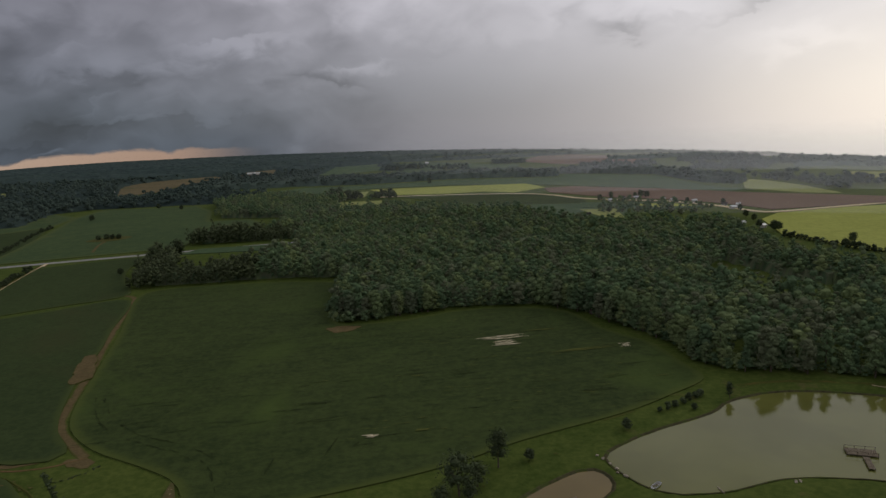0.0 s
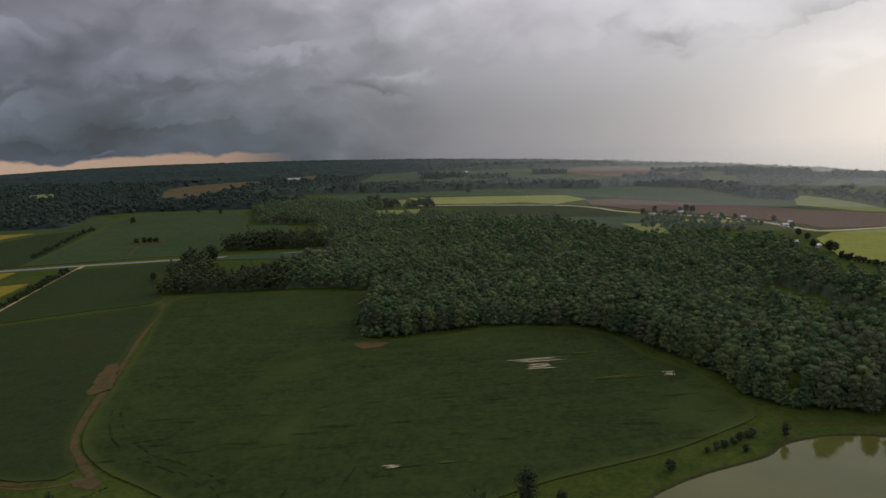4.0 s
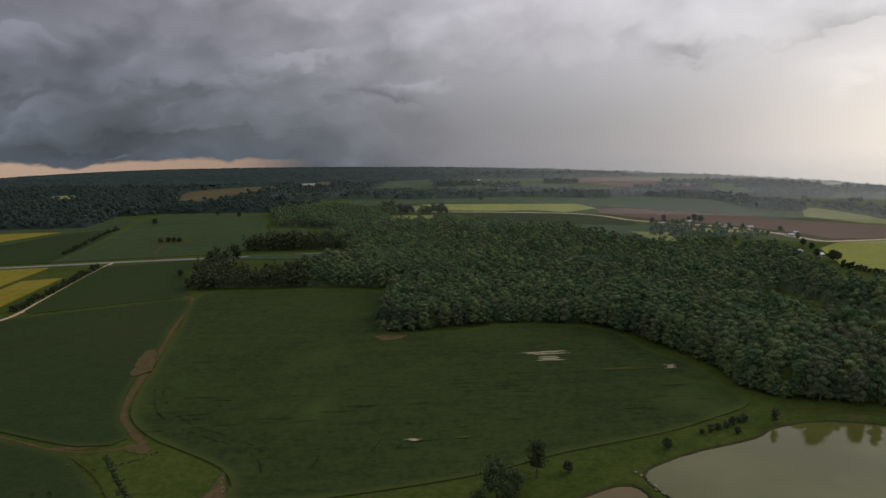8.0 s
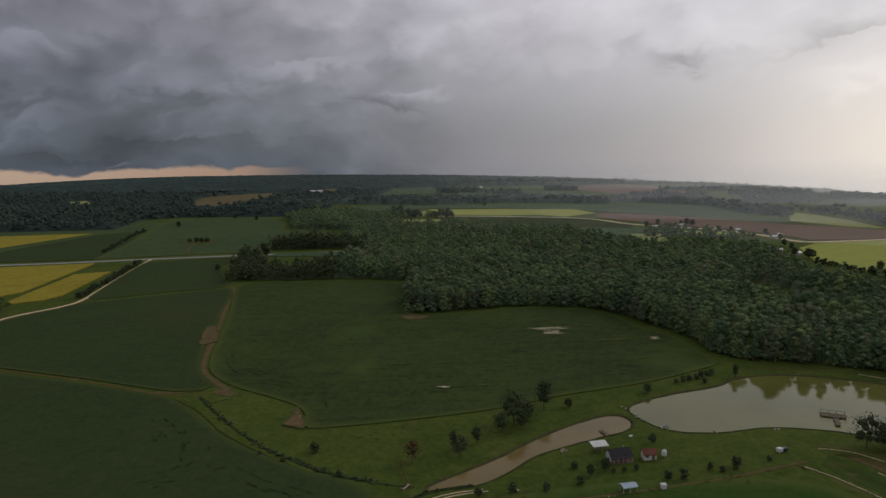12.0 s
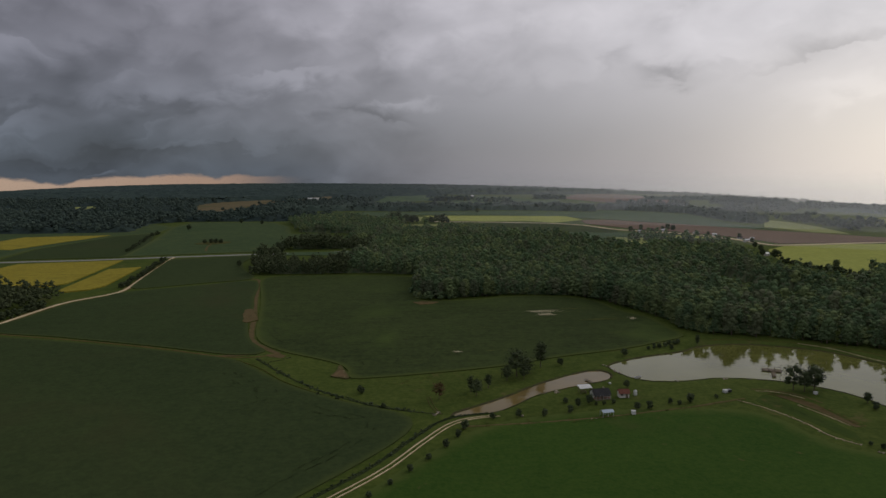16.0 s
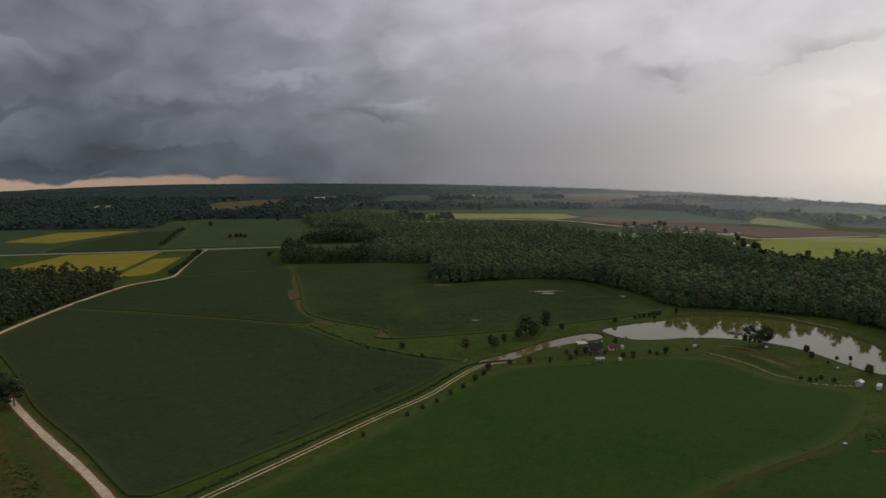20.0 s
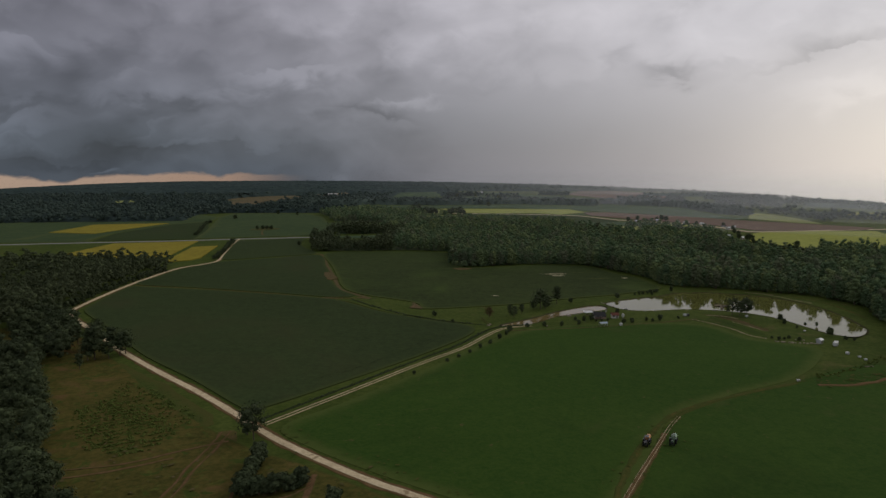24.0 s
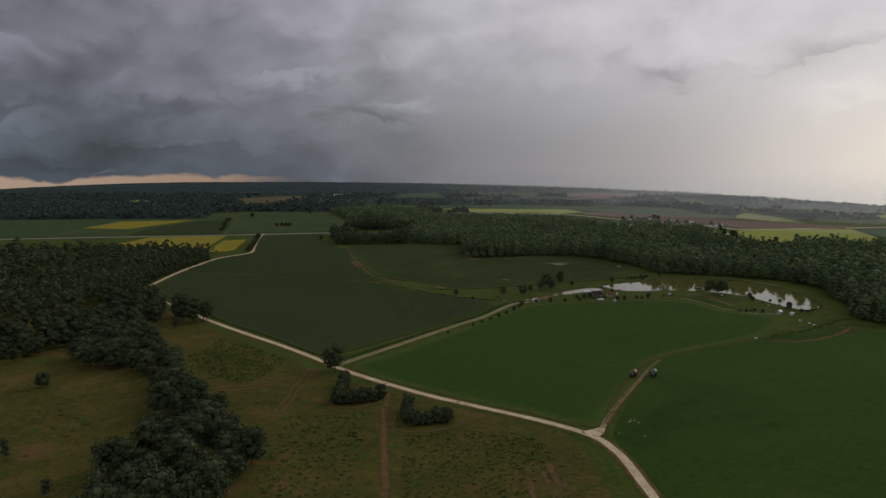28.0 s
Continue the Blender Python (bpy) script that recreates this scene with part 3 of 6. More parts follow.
def build_ground():
    def lines(*runs):
        return np.unique(np.concatenate([np.arange(a, b, s) for a, b, s in runs]).round(2))

    xs = lines((-4900, -1200, 185), (-1200, -400, 50), (-400, -40, 12), (-40, 200, 1.5), (200, 440, 12), (440, 1200, 50), (1200, 4901, 185))
    ys = lines((-4900, -1200, 185), (-1200, -400, 50), (-400, 100, 12), (100, 216, 1.5), (216, 460, 12), (460, 1600, 40), (1600, 4901, 60))
    gx, gy = np.meshgrid(xs, ys)
    pts = np.stack([gx.ravel(), gy.ravel()], 1)
    z = far_drop(pts[:, 0], pts[:, 1])
    near = np.where((pts[:, 0] > -40) & (pts[:, 0] < 200) & (pts[:, 1] > 80) & (pts[:, 1] < 230))[0]
    for poly in (BIG_POND, SMALL_POND):
        inner = inside(poly, pts[near])
        depth = np.where(inner, 1, -1) * rim_distance(poly, pts[near])
        z[near] -= 1.5 * np.clip((depth + 0.8) / 5.0, 0, 1) ** 0.8
    w = len(xs)
    i = np.arange(len(ys) - 1)[:, None] * w + np.arange(w - 1)[None]
    i = i.ravel()
    tris = np.concatenate([np.stack([i, i + 1, i + w + 1], 1), np.stack([i, i + w + 1, i + w], 1)])
    ob = new("ground", mesh_of("ground", np.c_[pts, z], tris, GRASS, True))
    return tagged(ob, "open grassy farmland reaching to the horizon", "ground", kind="structure")


ground = build_ground()


def patch(name, outline, height, mat, label, category="field", cell=25.0, kind="structure", soft=True, ragged=0.0, edge=None, thin_rim=True, layered=True):
    """A low slab in the shape of the outline, that lies on the land: a crop, a yard, a bare spot."""
    if layered:
        LAYERS.append(name)
        height += 0.004 * len(LAYERS)
    rim = smooth_line(outline, edge or 5.0, True) if soft else np.array(outline, float)
    if ragged:
        mid = rim.mean(0)
        turn = np.linspace(0, 6.2832, len(rim), endpoint=False)
        wave = sum(w * np.sin(k * turn + RNG.uniform(0, 6.28)) for k, w in ((2, 0.4), (3, 0.5), (5, 0.45), (8, 0.35), (13, 0.25)))
        rim = mid + (rim - mid) * (1 + ragged * (wave + 0.25 * RNG.uniform(-1, 1, len(rim))))[:, None]
    low, top = rim.min(0), rim.max(0)
    gx, gy = np.meshgrid(np.arange(low[0], top[0], cell), np.arange(low[1], top[1], cell))
    fill = np.stack([gx.ravel(), gy.ravel()], 1) + 0.37
    fill = fill[inside(rim, fill)]
    if len(fill):
        fill = fill[rim_distance(rim, fill) > cell * 0.3]
    flat = [Vector(p) for p in np.concatenate([rim, fill])]
    n = len(rim)
    v, _, f, _, _, _ = delaunay_2d_cdt(flat, [], [list(range(n))], 1, 1e-5)
    v = np.array([(p.x, p.y) for p in v])
    z = far_drop(v[:, 0], v[:, 1])
    tris = np.array([t for t in f if len(t) == 3])
    m = len(v)
    ring = np.arange(n)
    after = (ring + 1) % n
    skirt = np.concatenate([np.stack([ring, ring + m, after + m], 1), np.stack([ring, after + m, after], 1)])
    verts = np.concatenate([np.c_[v, z + height], np.c_[v[:n], z[:n] - 0.05]])
    area = np.sum(rim[:, 0] * np.roll(rim[:, 1], -1) - rim[:, 1] * np.roll(rim[:, 0], -1))
    if area < 0:
        skirt = skirt[:, ::-1]
    me = mesh_of(name, verts, np.concatenate([tris, skirt]), mat)
    edge_reach(me, np.concatenate([rim_distance(rim, v), np.zeros(n)]) + (0.0 if thin_rim else 99.0))
    return tagged(new(name, me), label, category, kind=kind)


def strip(name, line, width, height, mat, label, category="road", wobble=0.08, kind="structure", shoulder=0.4):
    """A road or path of that width along the line."""
    p = smooth_line(line, 3.0)
    way = np.gradient(p, axis=0)
    side = np.stack([-way[:, 1], way[:, 0]], 1) / np.hypot(*way.T)[:, None]
    lw, rw = (width / 2 * (1 + wobble * RNG.uniform(-1, 1, (2, len(p), 1))))
    rows = [p + side * (lw + shoulder), p + side * lw, p, p - side * rw, p - side * (rw + shoulder)]
    tall = [-0.03, height, height + 0.01, height, -0.03]
    verts = np.concatenate([np.c_[r, far_drop(r[:, 0], r[:, 1]) + h] for r, h in zip(rows, tall)])
    n, tris = len(p), []
    i = np.arange(n - 1)
    for k in range(4):
        a, b = k * n + i, (k + 1) * n + i
        tris += [np.stack([a, b, b + 1], 1), np.stack([a, b + 1, a + 1], 1)]
    me = edge_reach(mesh_of(name, verts, np.concatenate(tris), mat), np.repeat([0.0, 0.0, width / 2, 0.0, 0.0], n))
    return tagged(new(name, me), label, category, kind=kind)


def pond(name, rim, mat, label):
    n = len(rim)
    flat = [Vector(p) for p in rim]
    v, _, f, _, _, _ = delaunay_2d_cdt(flat, [], [list(range(n))], 1, 1e-5)
    ob = new(name, mesh_of(name, [(p.x, p.y, WATER_LEVEL) for p in v], [t for t in f if len(t) == 3], mat))
    tagged(ob, label, "pond", kind="structure")
    # cut bank of bare wet earth round the water
    area = np.sum(rim[:, 0] * np.roll(rim[:, 1], -1) - rim[:, 1] * np.roll(rim[:, 0], -1))
    way = np.roll(rim, -1, 0) - np.roll(rim, 1, 0)
    out = np.stack([way[:, 1], -way[:, 0]], 1) / np.hypot(*way.T)[:, None] * (1 if area > 0 else -1)
    lip = RNG.uniform(0.05, 0.4, (n, 1))
    verts = np.concatenate([np.c_[rim + out * (lip + 0.35), np.full(n, 0.0)], np.c_[rim + out * lip, np.full(n, 0.05)], np.c_[rim - out * 0.9, np.full(n, WATER_LEVEL - 0.3)]])
    i = np.arange(n)
    j = (i + 1) % n
    tris = []
    for k in range(2):
        tris += [np.stack([k * n + i, (k + 1) * n + i, (k + 1) * n + j], 1), np.stack([k * n + i, (k + 1) * n + j, k * n + j], 1)]
    bank = new("pond_bank", mesh_of("pond_bank", verts, np.concatenate(tris), MUD))
    tagged(bank, "dark muddy bank round the pond", "bank", kind="structure")


pond("pond", BIG_POND, POND, "large still farm pond with murky green water")
pond("pond", SMALL_POND, POND_BROWN, "narrow muddy brown pond beside the large one")

# fields near the pond
FIELD_A = [(-160, 398), (-140, 325), (-127, 270), (-118, 232), (-110, 212), (-96, 196), (-80, 185), (-67, 175), (-61, 165), (-58, 154), (-26, 161), (6, 172), (30, 185), (63, 199),
           (83, 211), (100, 224), (99, 240), (96, 266), (84, 288), (76, 318), (62, 330), (41, 335), (18, 332), (-4, 322), (-24, 319), (-36, 322), (-43, 360), (-42, 395), (-36, 412), (-75, 426), (-131, 427), (-156, 420)]
patch("soybean_field", FIELD_A, 0.40, SOY, "dark green soybean field with bare wet spots", cell=6.0)
FIELD_B = [(-262, 238), (-262, 272), (-259, 311), (-247, 338), (-243, 352), (-200, 380), (-164, 398), (-146, 330), (-138, 300), (-132, 268), (-122, 232), (-114, 212), (-104, 196), (-116, 190), (-160, 206), (-218, 225)]
patch("soybean_field", FIELD_B, 0.40, SOY_DARK, "dark green soybean field beside a dirt track", cell=8.0)
FIELD_C = [(-278, 520), (-271, 528), (-215, 552), (-207, 545), (-203, 500), (-190, 460), (-170, 412), (-200, 391), (-240, 366), (-247, 372)]
patch("soybean_field", FIELD_C, 0.40, SOY_DARK, "dark green soybean field between two roads", cell=8.0)
FIELD_D = [(-252.5, 149), (-257.5, 170), (-261.5, 205), (-262, 229), (-250, 226), (-200, 213), (-158, 200), (-118, 184), (-103, 170), (-83, 147), (-57, 126), (-36, 114), (-31, 104), (-36, 88), (-56, 56), (-84, 18), (-108, -12), (-114, -12), (-143.5, 20.5), (-177, 54.5), (-211, 97.5), (-236, 127)]
patch("soybean_field", FIELD_D, 0.42, SOY_DARK, "large dark green soybean field inside a bend of the gravel road", cell=6.0)
FIELD_E = [(-97, -28), (-80, -4), (-52, 37), (-30, 73), (-10, 99), (14, 112), (47, 118), (78, 118), (92, 110), (100, 86), (122, 68), (110, 45), (88, 22), (58, 4), (30, -17), (14, -46), (-3, -78), (-14, -95), (-30, -84), (-60, -64), (-85, -44)]
patch("young_crop_field", FIELD_E, 0.08, LAWN, "bright green field of low young crop", cell=6.0)
FIELD_F = [(-8.5, -101), (-1, -82), (13, -52), (28, -22), (60, 3), (90, 20), (132, 42), (190, 30), (330, 60), (380, -80), (330, -260), (60, -280), (0, -260), (-2.6, -200), (-4.8, -150), (-6.0, -132), (-6.6, -118), (-8.5, -109)]
patch("green_field", FIELD_F, 0.06, LAWN, "green field with faint dirt tracks", cell=9.0, thin_rim=False)
patch("pasture", [(-108, -40), (-84, -56), (-60, -74), (-30, -94), (-20, -108), (-18, -150), (-10, -300), (-330, -300), (-420, -40), (-350, 60), (-276, 100), (-263, 138), (-252, 122), (-215, 80), (-180, 40), (-150, 2)], 0.10, PASTURE,
      "rough brownish pasture with weeds and worn tracks", "pasture")

# roads
ROAD = [(-283, 545), (-270, 480), (-256, 410), (-247, 365), (-249, 345), (-263, 315), (-266, 270), (-266, 220), (-262, 165), (-257, 142), (-240, 120), (-215, 92), (-190, 62), (-160, 30), (-135, 5), (-113, -19), (-102, -32),
        (-89, -45), (-67, -64), (-48, -77), (-30, -89), (-18, -99), (-13, -106), (-10, -118), (-9, -132), (-8, -150), (-6, -200), (-4, -320)]
strip("road_shoulder", ROAD, 4.5, 0.10, SHOULDER, "brown earth shoulder of the gravel road", "shoulder", 0.22)
strip("gravel_road", ROAD, 2.6, 0.17, GRAVEL, "pale gravel road winding between the fields", shoulder=0.15)
strip("highway", [(-900, 400), (-640, 455), (-439, 507), (-362, 523), (-285, 546), (-200, 568), (-110, 590), (0, 615), (140, 650)], 7.0, 0.16, ASPHALT, "grey two-lane country road")
LANE = np.array([(-103, -26), (-92, -10), (-81, 6), (-56, 43), (-38, 68), (-27, 89), (-19, 103), (-12, 109), (-2, 112)], float)
for off in (-0.85, 0.85):
    strip("wheel_track", LANE + np.array([(0.83, -0.55)]) * off * 1.0, 0.44, 0.12, GRAVEL, "pale gravel wheel track of a farm lane", "lane", 0.4, shoulder=0.06)
strip("ditch", LANE + np.array([(-3.6, 2.4)]), 1.0, 0.05, RUT, "shallow dark ditch beside the lane", "ditch", 0.5)
strip("dirt_track", [(-178, 412), (-163, 404), (-152, 360), (-142, 318), (-130, 272), (-121, 234), (-115, 216), (-106, 203), (-97, 192)], 2.7, 0.1, DIRT, "brown dirt track between two soybean fields", "track", 0.2)
strip("dirt_track", [(-262, 234), (-250, 231), (-200, 217), (-158, 203), (-122, 188), (-107, 187), (-96, 192)], 0.8, 0.12, SHOULDER, "thin worn path between two soybean fields", "track", 0.4, shoulder=0.2)
for off in (-0.6, 0.6):
    strip("wheel_rut", np.array([(-12, -98), (-4.5, -82), (5, -64), (15.3, -45.5), (25, -28), (31, -18.5)]) + np.array([(0.87, -0.5)]) * off * 0.75, 0.21, 0.26, DIRT_PALE, "rutted pale wheel track into a field", "track", 0.7, shoulder=0.05)
strip("dirt_track", [(-9, -93), (0, -74), (13, -50), (22, -33)], 1.5, 0.235, SHOULDER, "brown dirt strip under a field track", "track", 0.4, shoulder=0.3)
strip("worn_track", [(-6, -84), (0, -67), (11, -45), (26, -21), (39, -9), (57, 2), (87, 17)], 1.5, 0.21, PASTURE, "soft brown worn margin beside a field track", "track", 0.4, shoulder=0.6)
patch("weedy_patch", [(90, 19), (105, 29), (123, 38), (145, 52), (165, 48), (140, 24), (122, 17), (95, 6)], 0.05, TALL_GRASS, "dark weedy grass at the end of a field", "grass", 4.0, ragged=0.08, edge=2.0)
patch("weedy_patch", [(-208, 50), (-182, 43), (-160, 22), (-140, 2), (-118, -24), (-123, -34), (-136, -45), (-157, -34), (-180, -6), (-196, 24)], 0.02, WEEDY, "rank green weedy grass on the pasture", "grass", 4.0, ragged=0.06, edge=2.0)
patch("bare_ground", [(-150, -44), (-138, -49), (-123, -37), (-113, -31), (-108, -44), (-110, -72), (-122, -70), (-131, -62), (-142, -60)], 0.02, BARE, "trodden brown earth with wheel tracks", "bare soil", 3.0, ragged=0.08, edge=2.0)
patch("gate_apron", [(-18, -99.5), (-14, -103), (-11.5, -100.5), (-9.6, -96), (-7.6, -91), (-8.6, -90.6), (-11, -94.6), (-14, -97)], 0.14, GRAVEL, "pale worn apron at a field entrance", "track", 3.0, ragged=0.1, edge=1.0)
strip("dirt_track", [(28, -24), (34, -15), (61, 5), (92, 20)], 0.5, 0.22, PASTURE, "faint brown dirt track across a field", "track", 0.5)
strip("dirt_track", [(-80, -62), (-80, -80), (-78, -105), (-74, -150), (-70, -220)], 1.9, 0.16, SHOULDER, "brown dirt track through the pasture", "track", 0.3)

# streaks where the crop is pressed down or thin
def streaks(name, line, spread, count, long, mat, height, label):
    """Many thin slivers that run along a line, joined."""
    p = smooth_line(line, 2.0)
    way = np.gradient(p, axis=0)
    vs, ts, reach = [], [], []
    for k in range(count):
        i = RNG.integers(len(p))
        x, y = p[i] + RNG.normal(0, spread, 2)
        a = math.atan2(way[i, 1], way[i, 0]) + RNG.normal(0, 0.06)
        half, thin, b = long * RNG.uniform(0.2, 1.0) / 2, RNG.uniform(0.08, 0.22), len(vs)
        for u, v, e in ((-half, 0, 0), (-half * 0.4, thin, 0.3), (half * 0.5, thin * 0.8, 0.3), (half, 0, 0), (half * 0.4, -thin, 0.3), (-half * 0.5, -thin * 0.7, 0.3)):
            vs.append((x + u * math.cos(a) - v * math.sin(a), y + u * math.sin(a) + v * math.cos(a), height + 0.001 * k))
            reach.append(e)
        ts += [(b, b + q + 1, b + q) for q in range(1, 5)]
    tagged(new(name, edge_reach(mesh_of(name, vs, ts, mat), reach)), label, "crop marks", kind="stuff")


for k in (5, 8):
    streaks("crop_marks", [(-104 - k, 168 - k), (-84 - k, 144 - k), (-60 - k, 124 - k), (-42 - k, 112 - k * 0.6), (-38 - k, 102 - k * 0.3), (-44 - k, 84), (-62 - k, 56), (-86 - k, 22)], 0.3, 34, 6.0, RUT, 0.62, "dark broken tramlines pressed into the crop")
for k in (4, 7):
    streaks("crop_marks", [(-118 + k, 240), (-108 + k, 214 + k), (-94 + k, 199 + k), (-78 + k, 189 + k), (-64 + k, 178 + k), (-57 + k, 166 + k * 0.4)], 0.3, 22, 7.0, RUT, 0.58, "dark broken tramlines pressed into the crop")
streaks("crop_marks", [(-117, 162), (-100, 150), (-86, 132), (-93, 118), (-112, 126)], 5.0, 24, 8.0, RUT, 0.66, "dark streaks of flattened crop")
for y, n in ((200, 22), (222, 28), (250, 30), (280, 26), (305, 14)):
    streaks("crop_marks", [(-92 if y > 210 else -30, y - 10), (-20, y), (70, y + 12)], 9.0, n, 16.0, RUT, 0.56 + 0.0002 * y, "dark thin gaps between rows of the crop")
    streaks("crop_marks", [(-10, y), (40, y + 6), (84, y + 12)], 8.0, n, 7.0, THIN_CROP, 0.58 + 0.0002 * y, "yellowish thin streaks in the crop")
for line in ([(-112, -32), (-112, -45), (-113, -59), (-113, -73), (-115, -90)], [(-114.5, -33), (-114.5, -45), (-115.5, -59), (-115.5, -73), (-118, -88)], [(-148, -60), (-134, -56), (-120, -46), (-110, -40)], [(-150, -66), (-136, -61), (-122, -52)]):
    strip("worn_track", line, 0.9, 0.26, SHOULDER, "worn brown wheel track in the pasture", "track", 0.7, shoulder=0.3)
for line in ([(-98.5, -70), (-98, -77), (-91.5, -78.5), (-84, -74), (-80, -69)], [(-76, -86), (-75.5, -97), (-68, -100), (-58, -96), (-53.5, -90)]):
    strip("worn_track", line, 0.9, 0.24, SHOULDER, "worn brown track round a hedge", "track", 0.5, shoulder=0.2)


def worn_spots(line, spread, count, size, mat, height, label):
    """Many small ragged patches of bare soil along a line, joined."""
    p = smooth_line(line, 2.0)
    vs, ts, reach = [], [], []
    for k in range(count):
        x, y = p[RNG.integers(len(p))] + RNG.normal(0, spread, 2)
        r, n = 0.6 * size * RNG.uniform(0.25, 1.0) ** 1.5, 9
        long, turn = RNG.uniform(1.0, 2.2), RNG.uniform(0, 6.28)
        b = len(vs)
        vs.append((x, y, height + 0.0015 * k))
        reach += [r] + [0.0] * n
        for q in range(n):
            a, f = q * 6.2832 / n, r * RNG.uniform(0.55, 1.2)
            u, v = f * long * math.cos(a), f * math.sin(a)
            vs.append((x + u * math.cos(turn) - v * math.sin(turn), y + u * math.sin(turn) + v * math.cos(turn), height + 0.0015 * k))
        ts += [(b, b + 1 + q, b + 1 + (q + 1) % n) for q in range(n)]
    tagged(new("worn_spots", edge_reach(mesh_of("worn_spots", vs, ts, mat), reach)), label, "bare soil", kind="stuff")


worn_spots([(-8, -88), (6, -60), (18, -40), (30, -20)], 4.0, 70, 0.9, PASTURE, 0.24, "scattered brown bare spots beside a field track")
worn_spots([(20, -38), (40, -10), (70, 8), (100, 24)], 4.0, 70, 0.9, PASTURE, 0.25, "scattered worn spots beside a field track")
worn_spots([(-98, -30), (-60, -60), (-30, -82), (-14, -94)], 2.0, 120, 0.8, PASTURE, 0.24, "scattered worn spots along a road edge")
worn_spots([(-14, 103), (10, 105), (30, 108), (48, 114), (66, 119), (88, 127)], 1.6, 140, 0.8, PASTURE, 0.2, "scattered brown bare spots along a field edge")
worn_spots([(-150, -50), (-120, -60), (-85, -75), (-60, -95), (-40, -110)], 10.0, 200, 1.2, DIRT, 0.21, "scattered brown bare spots in the pasture")
worn_spots([(-200, -70), (-180, -100), (-190, -140)], 14.0, 120, 1.8, PASTURE, 0.16, "scattered worn spots in the pasture")
worn_spots([(100, 20), (120, 28), (150, 40)], 4.0, 90, 1.4, PASTURE, 0.3, "scattered worn spots in a field")
worn_spots([(-36, -122), (-31, -132), (-28, -142)], 3.5, 90, 0.7, DIRT, 0.22, "scattered brown bare spots in the pasture")
worn_spots([(-60, 155), (-30, 150), (0, 160), (40, 185)], 5.0, 60, 1.0, PASTURE, 0.1, "scattered worn spots in the grass")

patch("bare_spot", [(-133, 260), (-137, 273), (-140, 291), (-138, 295), (-132, 282), (-126, 264), (-129, 259)], 0.62, DIRT, "bare brown earth of a wet spot beside a track", "bare soil", 1.5, ragged=0.15, edge=1.0, layered=False)
patch("bare_spot", [(-67, 157), (-66, 163), (-66, 173), (-65, 172), (-59, 154), (-63, 155)], 0.5, WORN_CLAY, "bare tan earth at the corner of a field", "bare soil", 1.5, edge=1.5, layered=False)

# far fields
patch("ripe_crop_field", [(-405, 400), (-403, 494), (-321, 519), (-302, 390), (-310, 372), (-350, 378)], 0.7, YELLOW, "yellow ripening crop field", soft=False)
patch("ripe_crop_field", [(-291, 358), (-306, 462), (-284, 474), (-268, 378), (-272, 362), (-284, 352)], 0.7, YELLOW, "narrow yellow ripening crop strip", soft=False)
patch("ripe_crop_field", [(-545, 620), (-548, 740), (-452, 766), (-481, 606)], 0.7, YELLOW, "yellow ripening crop field", soft=False)
patch("green_field", [(-900, 432), (-445, 518), (-460, 610), (-442, 750), (-405, 800), (-420, 895), (-484, 962), (-450, 812), (-640, 785), (-900, 735)], 0.2, MIDGREEN, "green field before dark woods", soft=False)
patch("green_field", [(-440, 522), (-456, 608), (-439, 749), (-404, 797), (-350, 640), (-335, 545)], 0.4, SOY_DARK, "dark green field beyond the road", soft=False)
patch("green_field", [(-335, 548), (-355, 640), (-385, 760), (-420, 890), (-425, 985), (-292, 975), (-250, 895), (-222, 780), (-180, 790), (-150, 730), (-190, 690), (-196, 590), (-252, 574)], 0.4, MIDGREEN, "green field beyond the road", soft=False)
patch("green_field", [(-184, 556), (-176, 580), (-110, 586), (-108, 556)], 0.4, FARGREEN, "small green clearing beside the road", soft=False)
FAR_BROWN = [(-547, 1328), (-612, 1514), (-602, 1658), (-554, 1733), (-476, 1790), (-420, 1650), (-470, 1495), (-460, 1300), (-497, 1225)]
FAR_HAY = [(-869, 1446), (-831, 1490), (-766, 1374), (-811, 1340)]
FAR_YARD = [(-447, 1837), (-434, 1938), (-369, 2039), (-325, 1783), (-414, 1739)]
FAR_GREEN = [(-203, 1620), (-210, 2005), (-78, 2102), (-52, 1734), (-159, 1612)]
patch("ploughed_field", FAR_BROWN, 0.4, FALLOW, "distant brown fallow field", soft=False)
patch("hay_field", FAR_HAY, 0.4, PALE, "distant pale green hay field", soft=False)
patch("farmyard", FAR_YARD, 0.4, FALLOW, "bare reddish yard beside a long barn", "yard", soft=False)
patch("green_field", FAR_GREEN, 0.5, FARGREEN, "distant green field between dark woods", soft=False)
patch("green_field", [(-67, 1737), (-41, 2010), (62, 2071), (217, 1778), (284, 1733), (254, 1544), (108, 1519), (-21, 1565)], 0.45, FARGREEN, "distant green field with scattered trees", soft=False)
patch("ploughed_field", [(305, 1863), (475, 2313), (573, 2042), (618, 1733), (536, 1498), (441, 1564), (364, 1630)], 0.5, PLOUGHED, "distant brown ploughed field", soft=False)
patch("green_field", [(-256, 1141), (-178, 1233), (-71, 1220), (89, 1264), (266, 1209), (299, 1288), (423, 1145), (409, 926), (426, 845), (374, 826), (344, 922), (212, 1063), (80, 1144), (-68, 1147), (-168, 1080)], 0.4, FARGREEN, "broad green field reaching across the distance", soft=False)
patch("hay_field", [(-60, 1124), (78, 1117), (191, 1104), (206, 1018), (150, 960), (112, 995), (52, 990), (-17, 1008)], 0.4, LIME, "bright yellowish hay field behind the woods", soft=False)
